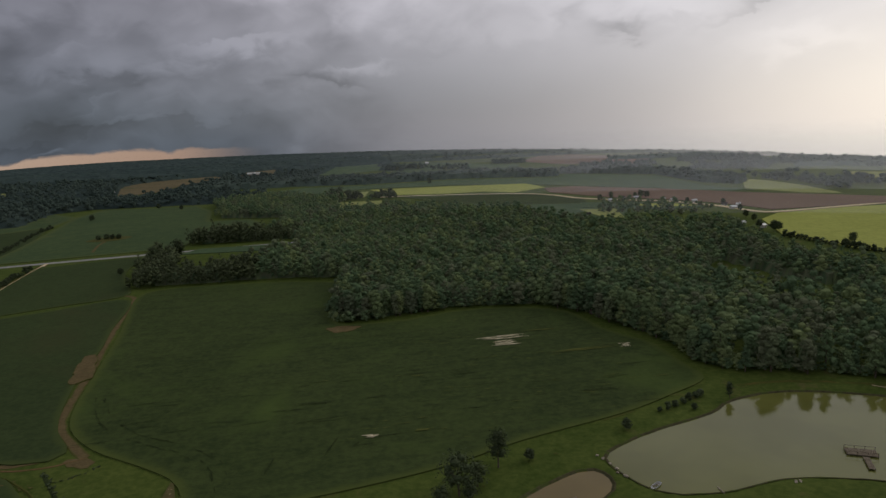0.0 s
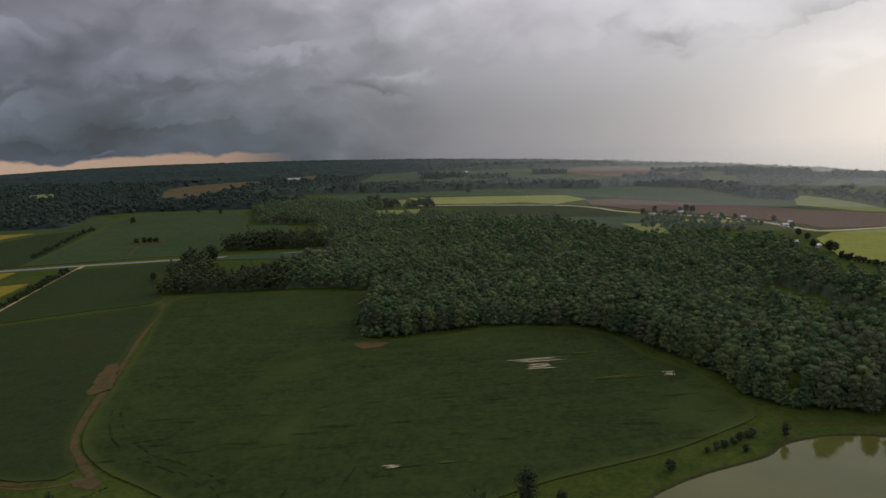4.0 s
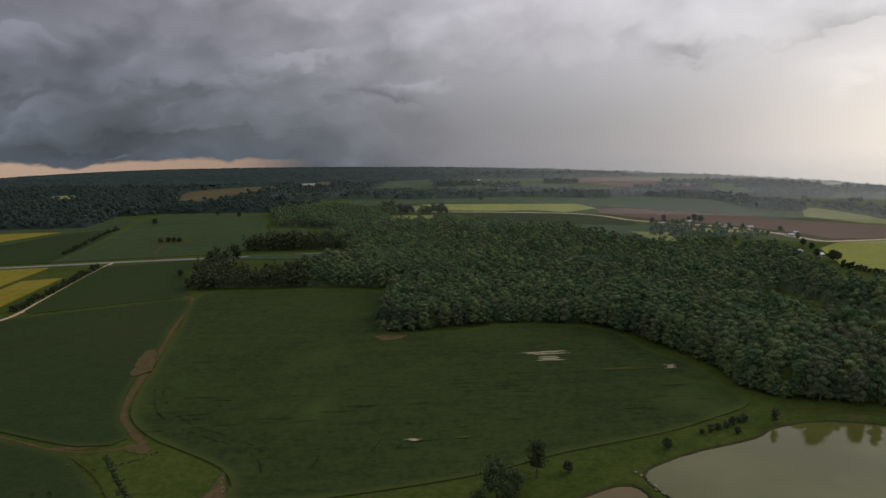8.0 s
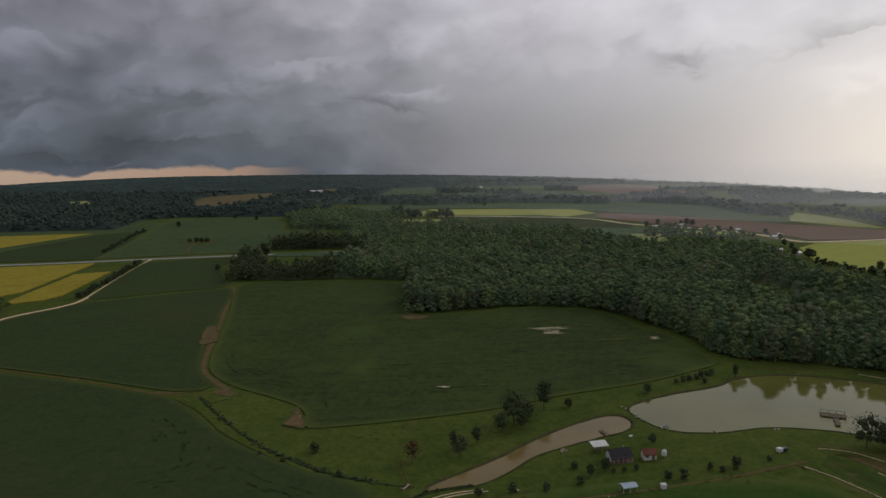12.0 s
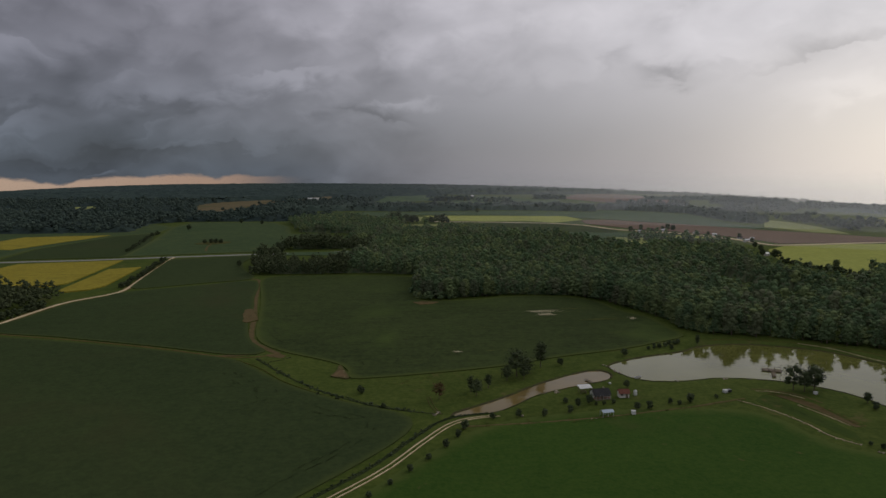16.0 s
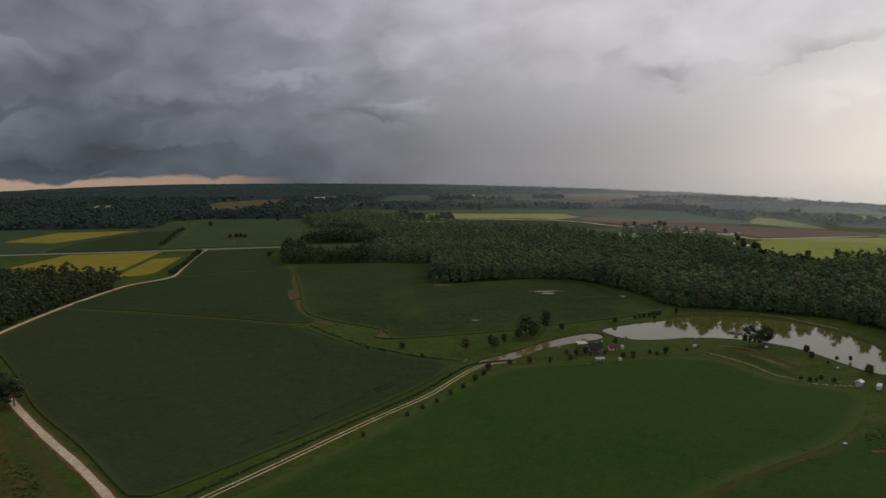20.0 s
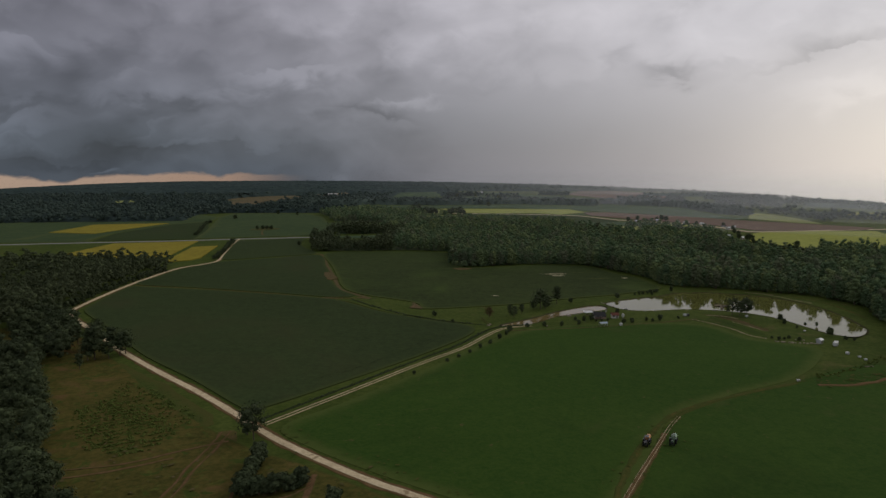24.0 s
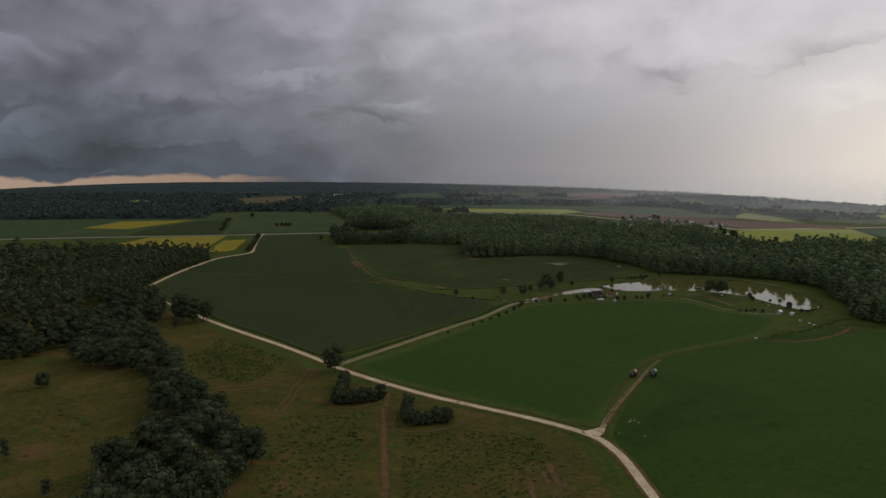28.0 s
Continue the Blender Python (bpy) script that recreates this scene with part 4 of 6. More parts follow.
patch("hay_field", [(-113, 1072), (-60, 1092), (-61, 997), (-104, 985)], 0.4, PALE, "pale hay field among trees", soft=False)
patch("meadow", [(-94, 930), (-25, 932), (-31, 825), (-82, 822)], 0.4, PALE, "small pale glade in the woods", soft=False)
patch("green_field", [(-17, 986), (149, 950), (218, 863), (210, 780), (132, 800), (47, 860)], 0.3, SOY, "dark green field behind the woods", soft=False)
patch("ploughed_field", [(201, 1007), (246, 1014), (341, 914), (412, 815), (485, 741), (530, 690), (500, 660), (429, 655), (354, 650), (348, 681), (332, 727), (300, 781), (248, 837), (195, 936)], 0.4, PLOUGHED, "large reddish brown ploughed field", soft=False)
patch("hay_field", [(500, 1009), (514, 945), (513, 871), (496, 759), (464, 782), (433, 861)], 0.4, PALE, "pale hay field in the distance", soft=False)
patch("hay_field", [(312, 589), (344, 622), (426, 640), (500, 640), (460, 520), (390, 440), (311, 400), (297, 438), (292, 472), (283, 502)], 0.5, LIME, "yellow green field edged by woods", soft=False)
patch("green_field", [(400, 430), (470, 520), (510, 645), (720, 680), (600, 470), (450, 400)], 0.4, FARGREEN, "green field behind the woods", soft=False)
patch("green_field", [(60, 860), (212, 775), (255, 730), (200, 640), (160, 660), (110, 760)], 0.25, FARGREEN, "green farm meadow behind the woods", soft=False)
patch("meadow", [(183, 722), (219, 714), (206, 640), (187, 655)], 0.5, PALE, "bright green farm meadow among small trees", soft=False)
patch("meadow", [(200, 789), (291, 755), (312, 694), (264, 690), (190, 740)], 0.5, FARGREEN, "green farm meadow among small trees", soft=False)
patch("meadow", [(240, 752), (290, 738), (305, 706), (262, 712)], 0.55, LIME, "bright green strip among small trees", soft=False)
patch("hay_field", [(620, 960), (700, 1060), (860, 900), (760, 840)], 0.4, PALE, "pale hay field in the distance", soft=False)
patch("glade", [(182, 408), (172, 380), (176, 348), (188, 326), (214, 312), (226, 338), (210, 364), (198, 424)], 0.15, GRASS, "weedy clearing in the woods", "grass", 6.0, ragged=0.06)
strip("highway", [(-40, 985), (51, 970), (147, 940), (188, 900), (214, 839), (263, 791), (293, 762), (322, 704), (334, 646), (352, 634), (429, 649), (600, 680), (1200, 760)], 7.0, 0.5, GRAVEL, "pale country road behind the woods")

# bare spots and worn places
SPOTS = [  # middle, half sizes, heading, material
    ((-33, 311), (8, 5), 0, DIRT), ((37, 284), (11, 2.4), 8, SAND), ((38, 276), (6, 3.0), 8, SAND), ((57, 292), (12, 0.8), 10, THIN_CROP),
    ((85, 264), (2.5, 2.2), 5, SAND), ((-14, 194), (3, 1.6), 10, SAND), ((66, 262), (14, 1.2), 10, THIN_CROP), ((2, 196), (4, 0.9), 10, THIN_CROP), ((62, 198), (7, 0.7), 25, PASTURE), 
    ((-38, -138), (0.9, 8), 0, SHOULDER), ((-31, -130), (1.0, 11), 3, SHOULDER), ((-33.5, -133), (0.8, 9), 2, SHOULDER), ((-29, -136), (0.7, 7), 0, SHOULDER), ((-31.5, -138), (3.0, 4), 0, BARE), ((-46, -106), (5, 1.2), 20, BARE),
      ((-97, 189), (5, 3), -30, DIRT),
    ((-116, 190), (10, 1.5), 10, DIRT),
]
for number, ((mx, my), (hx, hy), turn, mat) in enumerate(SPOTS):
    a = radians(turn)
    ring = [(mx + hx * c * math.cos(a) - hy * s * math.sin(a), my + hx * c * math.sin(a) + hy * s * math.cos(a)) for c, s in ((math.cos(k * 0.628), math.sin(k * 0.628)) for k in range(10))]
    in_crop = any(inside(f, np.array([(mx, my)]))[0] for f in (FIELD_A, FIELD_B, FIELD_D))
    low_crop = any(inside(f, np.array([(mx, my)]))[0] for f in (FIELD_E, FIELD_F))
    top = (0.58 if in_crop else 0.28 if low_crop else 0.15 if my < -100 else 0.03) + 0.003 * number
    tint = "pale bare soil showing through" if mat is SAND else "brown bare earth"
    if in_crop and mat in (SAND, THIN_CROP):
        vs, ts = [], []
        for k in range(max(5, int(hy * 6))):
            off, long = RNG.uniform(-1, 1) * hy, hx * RNG.uniform(0.3, 0.85)
            mid_x = RNG.uniform(-0.5, 0.5) * hx
            thin = RNG.uniform(0.12, 0.38)
            for u, v in ((-long, 0.0), (-long * 0.4, thin), (long * 0.5, thin * 0.8), (long, 0.0), (long * 0.4, -thin), (-long * 0.5, -thin * 0.7)):
                px_, py_ = mid_x + u, off + v
                vs.append((mx + px_ * math.cos(a) - py_ * math.sin(a), my + px_ * math.sin(a) + py_ * math.cos(a), top + 0.004 * k))
            ts += [(6 * k, 6 * k + q + 1, 6 * k + q) for q in range(1, 5)]
        tagged(new("bare_spot", edge_reach(mesh_of("bare_spot", vs, ts, mat), [0.0, 0.4, 0.4, 0.0, 0.4, 0.4] * (len(vs) // 6))), "pale streaks of bare soil between crop rows" if mat is SAND else "yellowish streaks of thin crop", "bare soil", kind="structure")
    else:
        patch("bare_spot", ring, top, mat, tint, "bare soil", 0.8, ragged=0.16, edge=0.8, layered=False)

# ---------------------------------------------------------------- trees
ICO = bmesh.new()
bmesh.ops.create_icosphere(ICO, subdivisions=1, radius=1.0)
ICO_V = np.array([v.co[:] for v in ICO.verts])
ICO_T = np.array([[v.index for v in f.verts] for f in ICO.faces])
ICO.free()
ICO_TOP = ICO_T[ICO_V[ICO_T].mean(1)[:, 2] > -0.4]


def leaf_cards(rng, centres, out, size, lift=0.45):
    """Small four-sided leaf clumps at the places, facing roughly out."""
    n = len(centres)
    out = out + rng.normal(0, 0.36, (n, 3)) + np.array([0, 0, lift])
    out /= np.linalg.norm(out, axis=1)[:, None]
    a = np.cross(out, rng.normal(0, 1, (n, 3)))
    a /= np.linalg.norm(a, axis=1)[:, None]
    b = np.cross(out, a)
    s = size * rng.uniform(0.6, 1.3, (n, 1))
    dent = out * s * 0.25
    v = np.stack([centres - a * s - dent, centres - b * s * 0.7 + dent * 0.3, centres + a * s - dent, centres + b * s * 0.7 + dent * 0.3], 1).reshape(-1, 3)
    i = np.arange(n) * 4
    return v, np.concatenate([np.stack([i, i + 1, i + 2], 1), np.stack([i, i + 2, i + 3], 1)])


def crown(seed, height, radius, base, lumps, cards, size, shape="round", lift=0.45, open_below=False, loose=1.0):
    """A crown of uneven lumps covered with leaf clumps. Returns places and triangles."""
    rng = np.random.default_rng(seed)
    vs, ts, n = [], [], 0
    span_z = height - base
    for k in range(lumps):
        f = (k + 0.5) / lumps
        a = k * 2.4 + rng.uniform(-0.5, 0.5)
        if shape == "cone":
            wide = radius * (1.05 - f) ** 0.8
            r_l = radius * (0.62 - 0.38 * f)
        elif shape == "tall":
            wide = radius * 0.55 * math.sin(math.pi * (0.15 + 0.75 * f))
            r_l = radius * 0.55
        else:
            wide = radius * 0.62 * math.sin(math.pi * (0.2 + 0.72 * f)) ** 0.7
            r_l = radius * rng.uniform(0.38, 0.55) * (12.0 / max(lumps, 12)) ** 0.5
        mid = np.array([wide * math.cos(a) * rng.uniform(0.55, 1), wide * math.sin(a) * rng.uniform(0.55, 1), base + span_z * (0.14 + 0.74 * f)])
        scale = np.array([r_l, r_l, r_l * rng.uniform(0.7, 0.95)])
        vs.append(mid + ICO_V * scale * 0.93 * (1.6 - 0.6 * loose) * rng.uniform(0.85, 1.1, (len(ICO_V), 1)))
        ts.append((ICO_TOP if open_below else ICO_T) + n)
        n += len(ICO_V)
        m = cards // lumps
        d = rng.normal(0, 1, (m, 3))
        d[:, 2] = np.abs(d[:, 2]) * 0.9 - 0.15
        d /= np.linalg.norm(d, axis=1)[:, None]
        v, t = leaf_cards(rng, mid + d * scale * rng.uniform(0.82 - 0.2 * (loose - 1), 1.16 + 0.5 * (loose - 1), (m, 1)), d, size, lift)
        vs.append(v)
        ts.append(t + n)
        n += len(v)
    return np.concatenate(vs), np.concatenate(ts)


def trunk(height, r, seed):
    """A tapered trunk with a few limbs."""
    rng = np.random.default_rng(seed + 50)
    bm = rod((0, 0, -0.2), (0.1, 0.05, height * 0.75), r, 7, r * 0.35)
    for k in range(4):
        a, z = k * 1.7 + rng.uniform(0, 1), height * (0.3 + 0.1 * k)
        limb = rod((0, 0, z), (math.cos(a) * height * 0.2, math.sin(a) * height * 0.2, z + height * 0.18), r * 0.4, 5, r * 0.12)
        me = bpy.data.meshes.new("limb")
        limb.to_mesh(me)
        limb.free()
        bm.from_mesh(me)
        bpy.data.meshes.remove(me)
    return bm


def tree_kind(seed, height, radius, base, lumps, cards, size, shape="round", mat=None, loose=1.0):
    """Meshes of a trunk and of a crown, to be shared by trees of one look."""
    v, t = crown(seed, height, radius, base, lumps, cards, size, shape, 0.4, False, loose)
    return mesh_from("trunk", trunk(height, max(0.12, height * 0.022), seed), BARK), mesh_of("crown", v, t, mat or LEAF_NEAR)


def plant(kind, x, y, scale=1.0, name="tree", label="leafy green tree", category="tree", group="", turn=None):
    ob = thing(name, pose(x, y, ground_z(x, y), 0, 0, RNG.uniform(0, 360) if turn is None else turn) @ Matrix.Diagonal((scale, scale, scale * RNG.uniform(0.92, 1.08), 1)), label, category, group)
    part("trunk", kind[0], BARK, ob)
    part("crown", kind[1], LEAF_NEAR, ob)
    return ob


EDGE_KINDS = [tree_kind(k, h, r, 0.3, 14, 400, 0.46, s, LEAF, 1.3) for k, (h, r, s) in enumerate([(13, 3.6, "round"), (15, 3.8, "tall"), (14, 3.2, "tall"), (15, 3.6, "cone"), (17, 3.9, "tall")])]
OAK_KINDS = [tree_kind(20 + k, h, r, b, 15, 880, 0.33, loose=1.35) for k, (h, r, b) in enumerate([(9, 4.4, 1.2), (8, 4.0, 0.8), (10, 4.2, 1.4)])]
BUSH_KINDS = [tree_kind(30 + k, h, r, 0.1, 8, 220, 0.22) for k, (h, r) in enumerate([(2.2, 1.3), (1.8, 1.2), (2.6, 1.2)])]
SLIM_KINDS = [tree_kind(40 + k, h, r, 1.0, 9, 320, 0.28, "tall", loose=1.45) for k, (h, r) in enumerate([(7.5, 2.2), (9, 2.4)])]


def scatter(outline, gap, rng):
    """Places about a gap apart inside the outline."""
    poly = np.array(outline, float)
    low, top = poly.min(0), poly.max(0)
    gx, gy = np.meshgrid(np.arange(low[0], top[0], gap), np.arange(low[1], top[1], gap * 0.87))
    gx[1::2] += gap / 2
    p = np.stack([gx.ravel(), gy.ravel()], 1)
    p += rng.uniform(-0.42, 0.42, p.shape) * gap
    return p[inside(poly, p)]


def grove(name, places, kinds, mat, label, rng, low=0.8, high=1.2, category="woods"):
    """Many trees joined into one stretch of woodland."""
    vs, ts, n = [], [], 0
    z = far_drop(places[:, 0], places[:, 1])
    for (x, y), h in zip(places, z):
        v, t = kinds[rng.integers(len(kinds))]
        a, s = rng.uniform(0, 6.28), rng.uniform(low, high) * (0.97 + 0.3 * noise.noise((x * 0.025, y * 0.025, 0.0))) * (rng.choice((0.8, 0.9, 1.0, 1.2)) if x > 95 and 30 < y < 262 and category == "woods" else 1.0)
        c, d = math.cos(a) * s, math.sin(a) * s
        vs.append(np.stack([v[:, 0] * c - v[:, 1] * d + x, v[:, 0] * d + v[:, 1] * c + y, v[:, 2] * s * rng.uniform(0.9, 1.1) + h], 1))
        ts.append(t + n)
        n += len(v)
    me = mesh_of(name, np.concatenate(vs), np.concatenate(ts), mat)
    me.attributes.new("tint", "FLOAT", "POINT").data.foreach_set("value", np.repeat(rng.uniform(0, 1, len(vs)), [len(v) for v in vs]).astype(np.float32))
    return tagged(new(name, me), label, category, kind="stuff")


WOODS = [(-162, 430), (-75, 436), (-37, 424), (-44, 388), (-37, 326), (-20, 324), (18, 338), (64, 336), (82, 316), (92, 290), (102, 266), (104, 238), (116, 228), (150, 217), (184, 196), (198, 162), (186, 126), (179, 98), (165, 68), (171, 46), (240, 8), (430, 8), (430, 150),
         (430, 320), (335, 392), (300, 395), (264, 360), (242, 385), (238, 415), (250, 480), (258, 552), (213, 586), (166, 588), (150, 640), (118, 716), (56, 762), (4, 796), (-22, 860), (-60, 905), (-115, 985), (-200, 1055), (-275, 985), (-238, 890), (-222, 805), (-142, 785), (-131, 700), (-137, 640), (-188, 626), (-190, 604), (-108, 612), (-78, 575),
         (-100, 520), (-104, 466), (-160, 462), (-168, 500), (-178, 540), (-197, 540), (-190, 470)]
rng = np.random.default_rng(11)


def canopy(outline, cell, low, high, clear=(), mat=None, label="distant closed canopy of dark woods", name="far_woods", inset=0.0, reaches=(0, 35, 70, 100)):
    """A closed, bumpy canopy inside the outline; clearings are widened towards the camera's view."""
    poly = np.array(outline, float)
    a, b = poly.min(0), poly.max(0)
    nx, ny = int((b[0] - a[0]) / cell) + 2, int((b[1] - a[1]) / cell) + 2
    gx, gy = np.meshgrid(a[0] + cell * np.arange(nx), a[1] + cell * np.arange(ny))
    p = np.stack([gx.ravel(), gy.ravel()], 1)
    keep = inside(poly, p)
    if inset:
        keep[keep] = rim_distance(poly, p[keep]) > inset
    away = (p - PATH_MID) / np.hypot(*(p - PATH_MID).T)[:, None]
    for hole in clear:
        for reach in reaches:
            keep &= ~inside(hole, p + away * reach)
    keep = keep.reshape(ny, nx)
    full = keep[:-1, :-1] | keep[1:, :-1] | keep[:-1, 1:] | keep[1:, 1:]
    z = np.where(keep.ravel(), rng.uniform(low, high, len(p)), -0.5)
    p = p + rng.uniform(-0.3, 0.3, p.shape) * cell
    j, i = np.nonzero(full)
    q = j * nx + i
    tris = np.concatenate([np.stack([q, q + 1, q + nx + 1], 1), np.stack([q, q + nx + 1, q + nx], 1)])
    used, back = np.unique(tris, return_inverse=True)
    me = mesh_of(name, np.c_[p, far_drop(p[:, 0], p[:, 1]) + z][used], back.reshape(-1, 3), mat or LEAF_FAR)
    me.attributes.new("tint", "FLOAT", "POINT").data.foreach_set("value", rng.uniform(0, 0.5, len(used)).astype(np.float32))
    tagged(new(name, me), label, "woods", kind="stuff")


GLADES = [[(182, 408), (172, 380), (176, 348), (188, 326), (214, 312), (226, 338), (210, 364), (198, 424)], [(-94, 930), (-25, 932), (-31, 825), (-82, 822)]]
near_by, far_off = scatter(WOODS, 5.0, rng), scatter(WOODS, 6.6, rng)
spots = np.concatenate([near_by[near_by[:, 1] < 470], far_off[far_off[:, 1] >= 470]])
for glade in GLADES:
    away = (spots - PATH_MID) / np.hypot(*(spots - PATH_MID).T)[:, None]
    open_ground = inside(glade, spots) & (rng.uniform(0, 1, len(spots)) > 0.07)
    thinned = (inside(glade, spots + away * 18) | inside(glade, spots + away * 34)) & (rng.uniform(0, 1, len(spots)) > 0.35)
    spots = spots[~(open_ground | thinned)]
# low leaf layer added under the crowns so the gaps read less black
canopy(WOODS, 3.2, 4.0, 8.0, [[(96, 40), (96, 268), (240, 268), (440, 268), (440, 40)]] + GLADES, LEAF, "leafy layer between the trees, added to lighten the dark gaps", "understorey", 7.0, (0, 18, 34))
for block_of in ([(-178, 428), (-104, 434), (-102, 466), (-160, 464), (-178, 470)], [(-192, 602), (-108, 610), (-108, 634), (-190, 628)]):
    more = scatter(block_of, 4.6, rng)
    spots = np.concatenate([spots[~inside(block_of, spots)], more])
front = (rim_distance(WOODS, spots) < 8) & (spots[:, 1] < 440) & (spots[:, 0] < 215) & ~((spots[:, 0] > 190) & (spots[:, 1] < 30))
for x, y in spots[front][:165]:
    plant(EDGE_KINDS[rng.integers(5)], x, y, rng.uniform(0.55, 1.1) if x > 95 else rng.uniform(0.75, 1.1), label="leafy green tree at the edge of the woods", group="trees at the edge of the woods")
SIZES = [(13, 5.2, "round"), (14.5, 4.6, "round"), (12, 4.0, "round"), (16, 4.6, "tall"), (12.5, 4.8, "tall"), (15, 4.2, "tall"), (11.5, 4.6, "tall"), (17, 3.8, "cone"), (13.5, 3.4, "cone"), (15.5, 4.0, "cone")]
INNER = [crown(60 + k, h, r * 0.80, 2.5, 6, 66, 0.44, s, 0.5, True, 1.28) for k, (h, r, s) in enumerate(SIZES)]
RIM_KINDS = [crown(110 + k, h, r * 0.80, 0.2, 7, 96, 0.45, s, 0.45, False, 1.3) for k, (h, r, s) in enumerate(SIZES)]
BEHIND = [crown(70 + k, h * 0.86, r * 0.95, 3.0, 4, 40, 0.60, s, 0.5, True, 1.25) for k, (h, r, s) in enumerate(SIZES)]
rest = np.concatenate([spots[~front], spots[front][165:]])
rest = rest[np.argsort(rest[:, 1])]
deep = ((rim_distance(WOODS, rest) > 42) | (rest[:, 1] > 470)) & ~((rest[:, 0] < -100) & (rest[:, 1] < 640))
rest = np.concatenate([rest[~deep], rest[deep]])
cut = int((~deep).sum())
skirt = (rim_distance(WOODS, rest[:cut]) < 9) | ((rest[:cut, 0] < -100) & (rest[:cut, 1] < 640))
west = skirt & (rest[:cut, 0] < -100)
grove("woodland", rest[:cut][west], RIM_KINDS, LEAF_PINE, "dark dense trees along the country road", rng, 0.72, 1.15)
grove("woodland", rest[:cut][skirt & ~west], RIM_KINDS, LEAF, "dense green wall of trees along the edge of the woods", rng, 0.72, 1.2)
rest = np.concatenate([rest[:cut][~skirt], rest[cut:]])
cut -= int(skirt.sum())
for chunk in np.array_split(rest[:cut], 4):
    grove("woodland", chunk, INNER, LEAF, "dense green broadleaf woodland behind the fields", rng, 0.68, 1.2)
for chunk in np.array_split(rest[cut:], 4):
    grove("woodland", chunk, BEHIND, LEAF, "dense green broadleaf woodland reaching to far fields", rng, 0.72, 1.18)

RIM_LINE = smooth_line([(-42, 392), (-38, 330), (-20, 328), (18, 341), (64, 339), (84, 318), (95, 291), (105, 266), (107, 240), (118, 231), (151, 220), (186, 199), (201, 163), (189, 126), (182, 98), (168, 69), (174, 48)], 1.7)
RIM_BRUSH = [crown(160 + k, 4.2, 2.2, 0.0, 5, 60, 0.4, "round", 0.3, False, 1.3) for k in range(3)]
grove("undergrowth", RIM_LINE + rng.normal(0, 1.1, RIM_LINE.shape), RIM_BRUSH, LEAF, "tangled undergrowth along the edge of the woods", rng, 0.6, 1.5, "undergrowth")
PINES = [crown(80 + k, h, r, 2.0, 5, 66, 0.70, s, 0.6, True, 1.25) for k, (h, r, s) in enumerate([(12, 3.2, "cone"), (13, 3.4, "tall"), (11, 3.4, "round")])]
LEFT_WOODS = [(-279, 46), (-272, 64), (-265, 82), (-261, 96), (-264, 118), (-268, 134), (-268, 160), (-271, 220), (-271, 270), (-270, 300), (-268, 318), (-276, 334), (-300, 342), (-380, 340), (-460, 332), (-640, 300), (-640, 20), (-420, -20), (-330, 30)]
DEEP_PINES = [crown(85 + k, h, r * 1.25, 4.0, 3, 34, 1.0, s, 0.6, True, 1.25) for k, (h, r, s) in enumerate([(12, 3.2, "cone"), (13, 3.4, "tall"), (11, 3.4, "round")])]
pines, deep_pines = scatter(LEFT_WOODS, 6.3, rng), scatter(LEFT_WOODS, 8.2, rng)
grove("woodland", pines[pines[:, 0] > -335], PINES, LEAF_PINE, "dark pine woodland beside the gravel road", rng)
grove("woodland", deep_pines[deep_pines[:, 0] <= -335], DEEP_PINES, LEAF_PINE, "dark pine woodland reaching far behind the gravel road", rng)

# copse in the pasture
COPSE = [(-236, 92), (-222, 86), (-212, 52), (-204, 24), (-182, -14), (-160, -48), (-136, -84), (-120, -106), (-111, -120), (-109, -134), (-114, -165), (-146, -165), (-148, -130), (-147, -114), (-148, -98), (-163, -66), (-176, -43), (-192, -40), (-210, -30), (-222, -8), (-240, 28), (-262, 40), (-258, 58), (-246, 68)]
COPSE2 = [(-240, 30), (-228, 2), (-236, -22), (-270, -34), (-320, -30), (-330, 10), (-280, 26)]
VERGE = [(-264, 92), (-266, 118), (-263, 136), (-248, 117), (-234, 101), (-242, 80)]
copse = np.concatenate([scatter(VERGE, 5.6, rng), scatter(COPSE, 7.2, rng), scatter(COPSE2, 7.2, rng)])
copse = copse[np.argsort(np.hypot(copse[:, 0] + 60, copse[:, 1] + 300))]
COPSE_KINDS = [crown(90 + k, h, r, 0.6, 9, 250, 0.44, loose=1.35) for k, (h, r) in enumerate([(9, 4.4), (8, 4.0), (10, 4.2)])]
grove("copse", copse[95:], COPSE_KINDS, LEAF_NEAR, "dark leafy trees of a copse on the pasture", rng)
for x, y in copse[:95]:
    plant(OAK_KINDS[rng.integers(3)] if rng.uniform() < 0.85 else SLIM_KINDS[rng.integers(2)], x, y, rng.uniform(0.75, 1.35), label="dark leafy tree in a copse on the pasture", group="trees of the copse")
for number, (x, y, s) in enumerate([(-207, -58, 0.75), (-181, -121, 0.75), (-157, -143, 0.7), (-238, -25, 0.6), (-236, 88, 1.2), (-216, 74, 1.2), (-204, 64, 1.15), (-194, 61.5, 1.45), (-187, 54, 1.45), (-195, 48, 1.4), (-199, 70, 1.3), (-228, 43, 1.0), (-214, 56, 1.2), (-227, 69, 1.2), (-194, 34, 0.9), (-232, 98, 1.2), (-222, 84, 1.2), (-248, 110, 1.1)]):
    plant(SLIM_KINDS[number % 2] if number % 3 else OAK_KINDS[rng.integers(3)], x, y, s, label="dark leafy tree standing on the pasture")

# distant woods
FAR = [crown(100 + k, 11.0, 6.5, -1.0, 3, 20, 1.4, "round", 0.9, True) for k in range(4)]
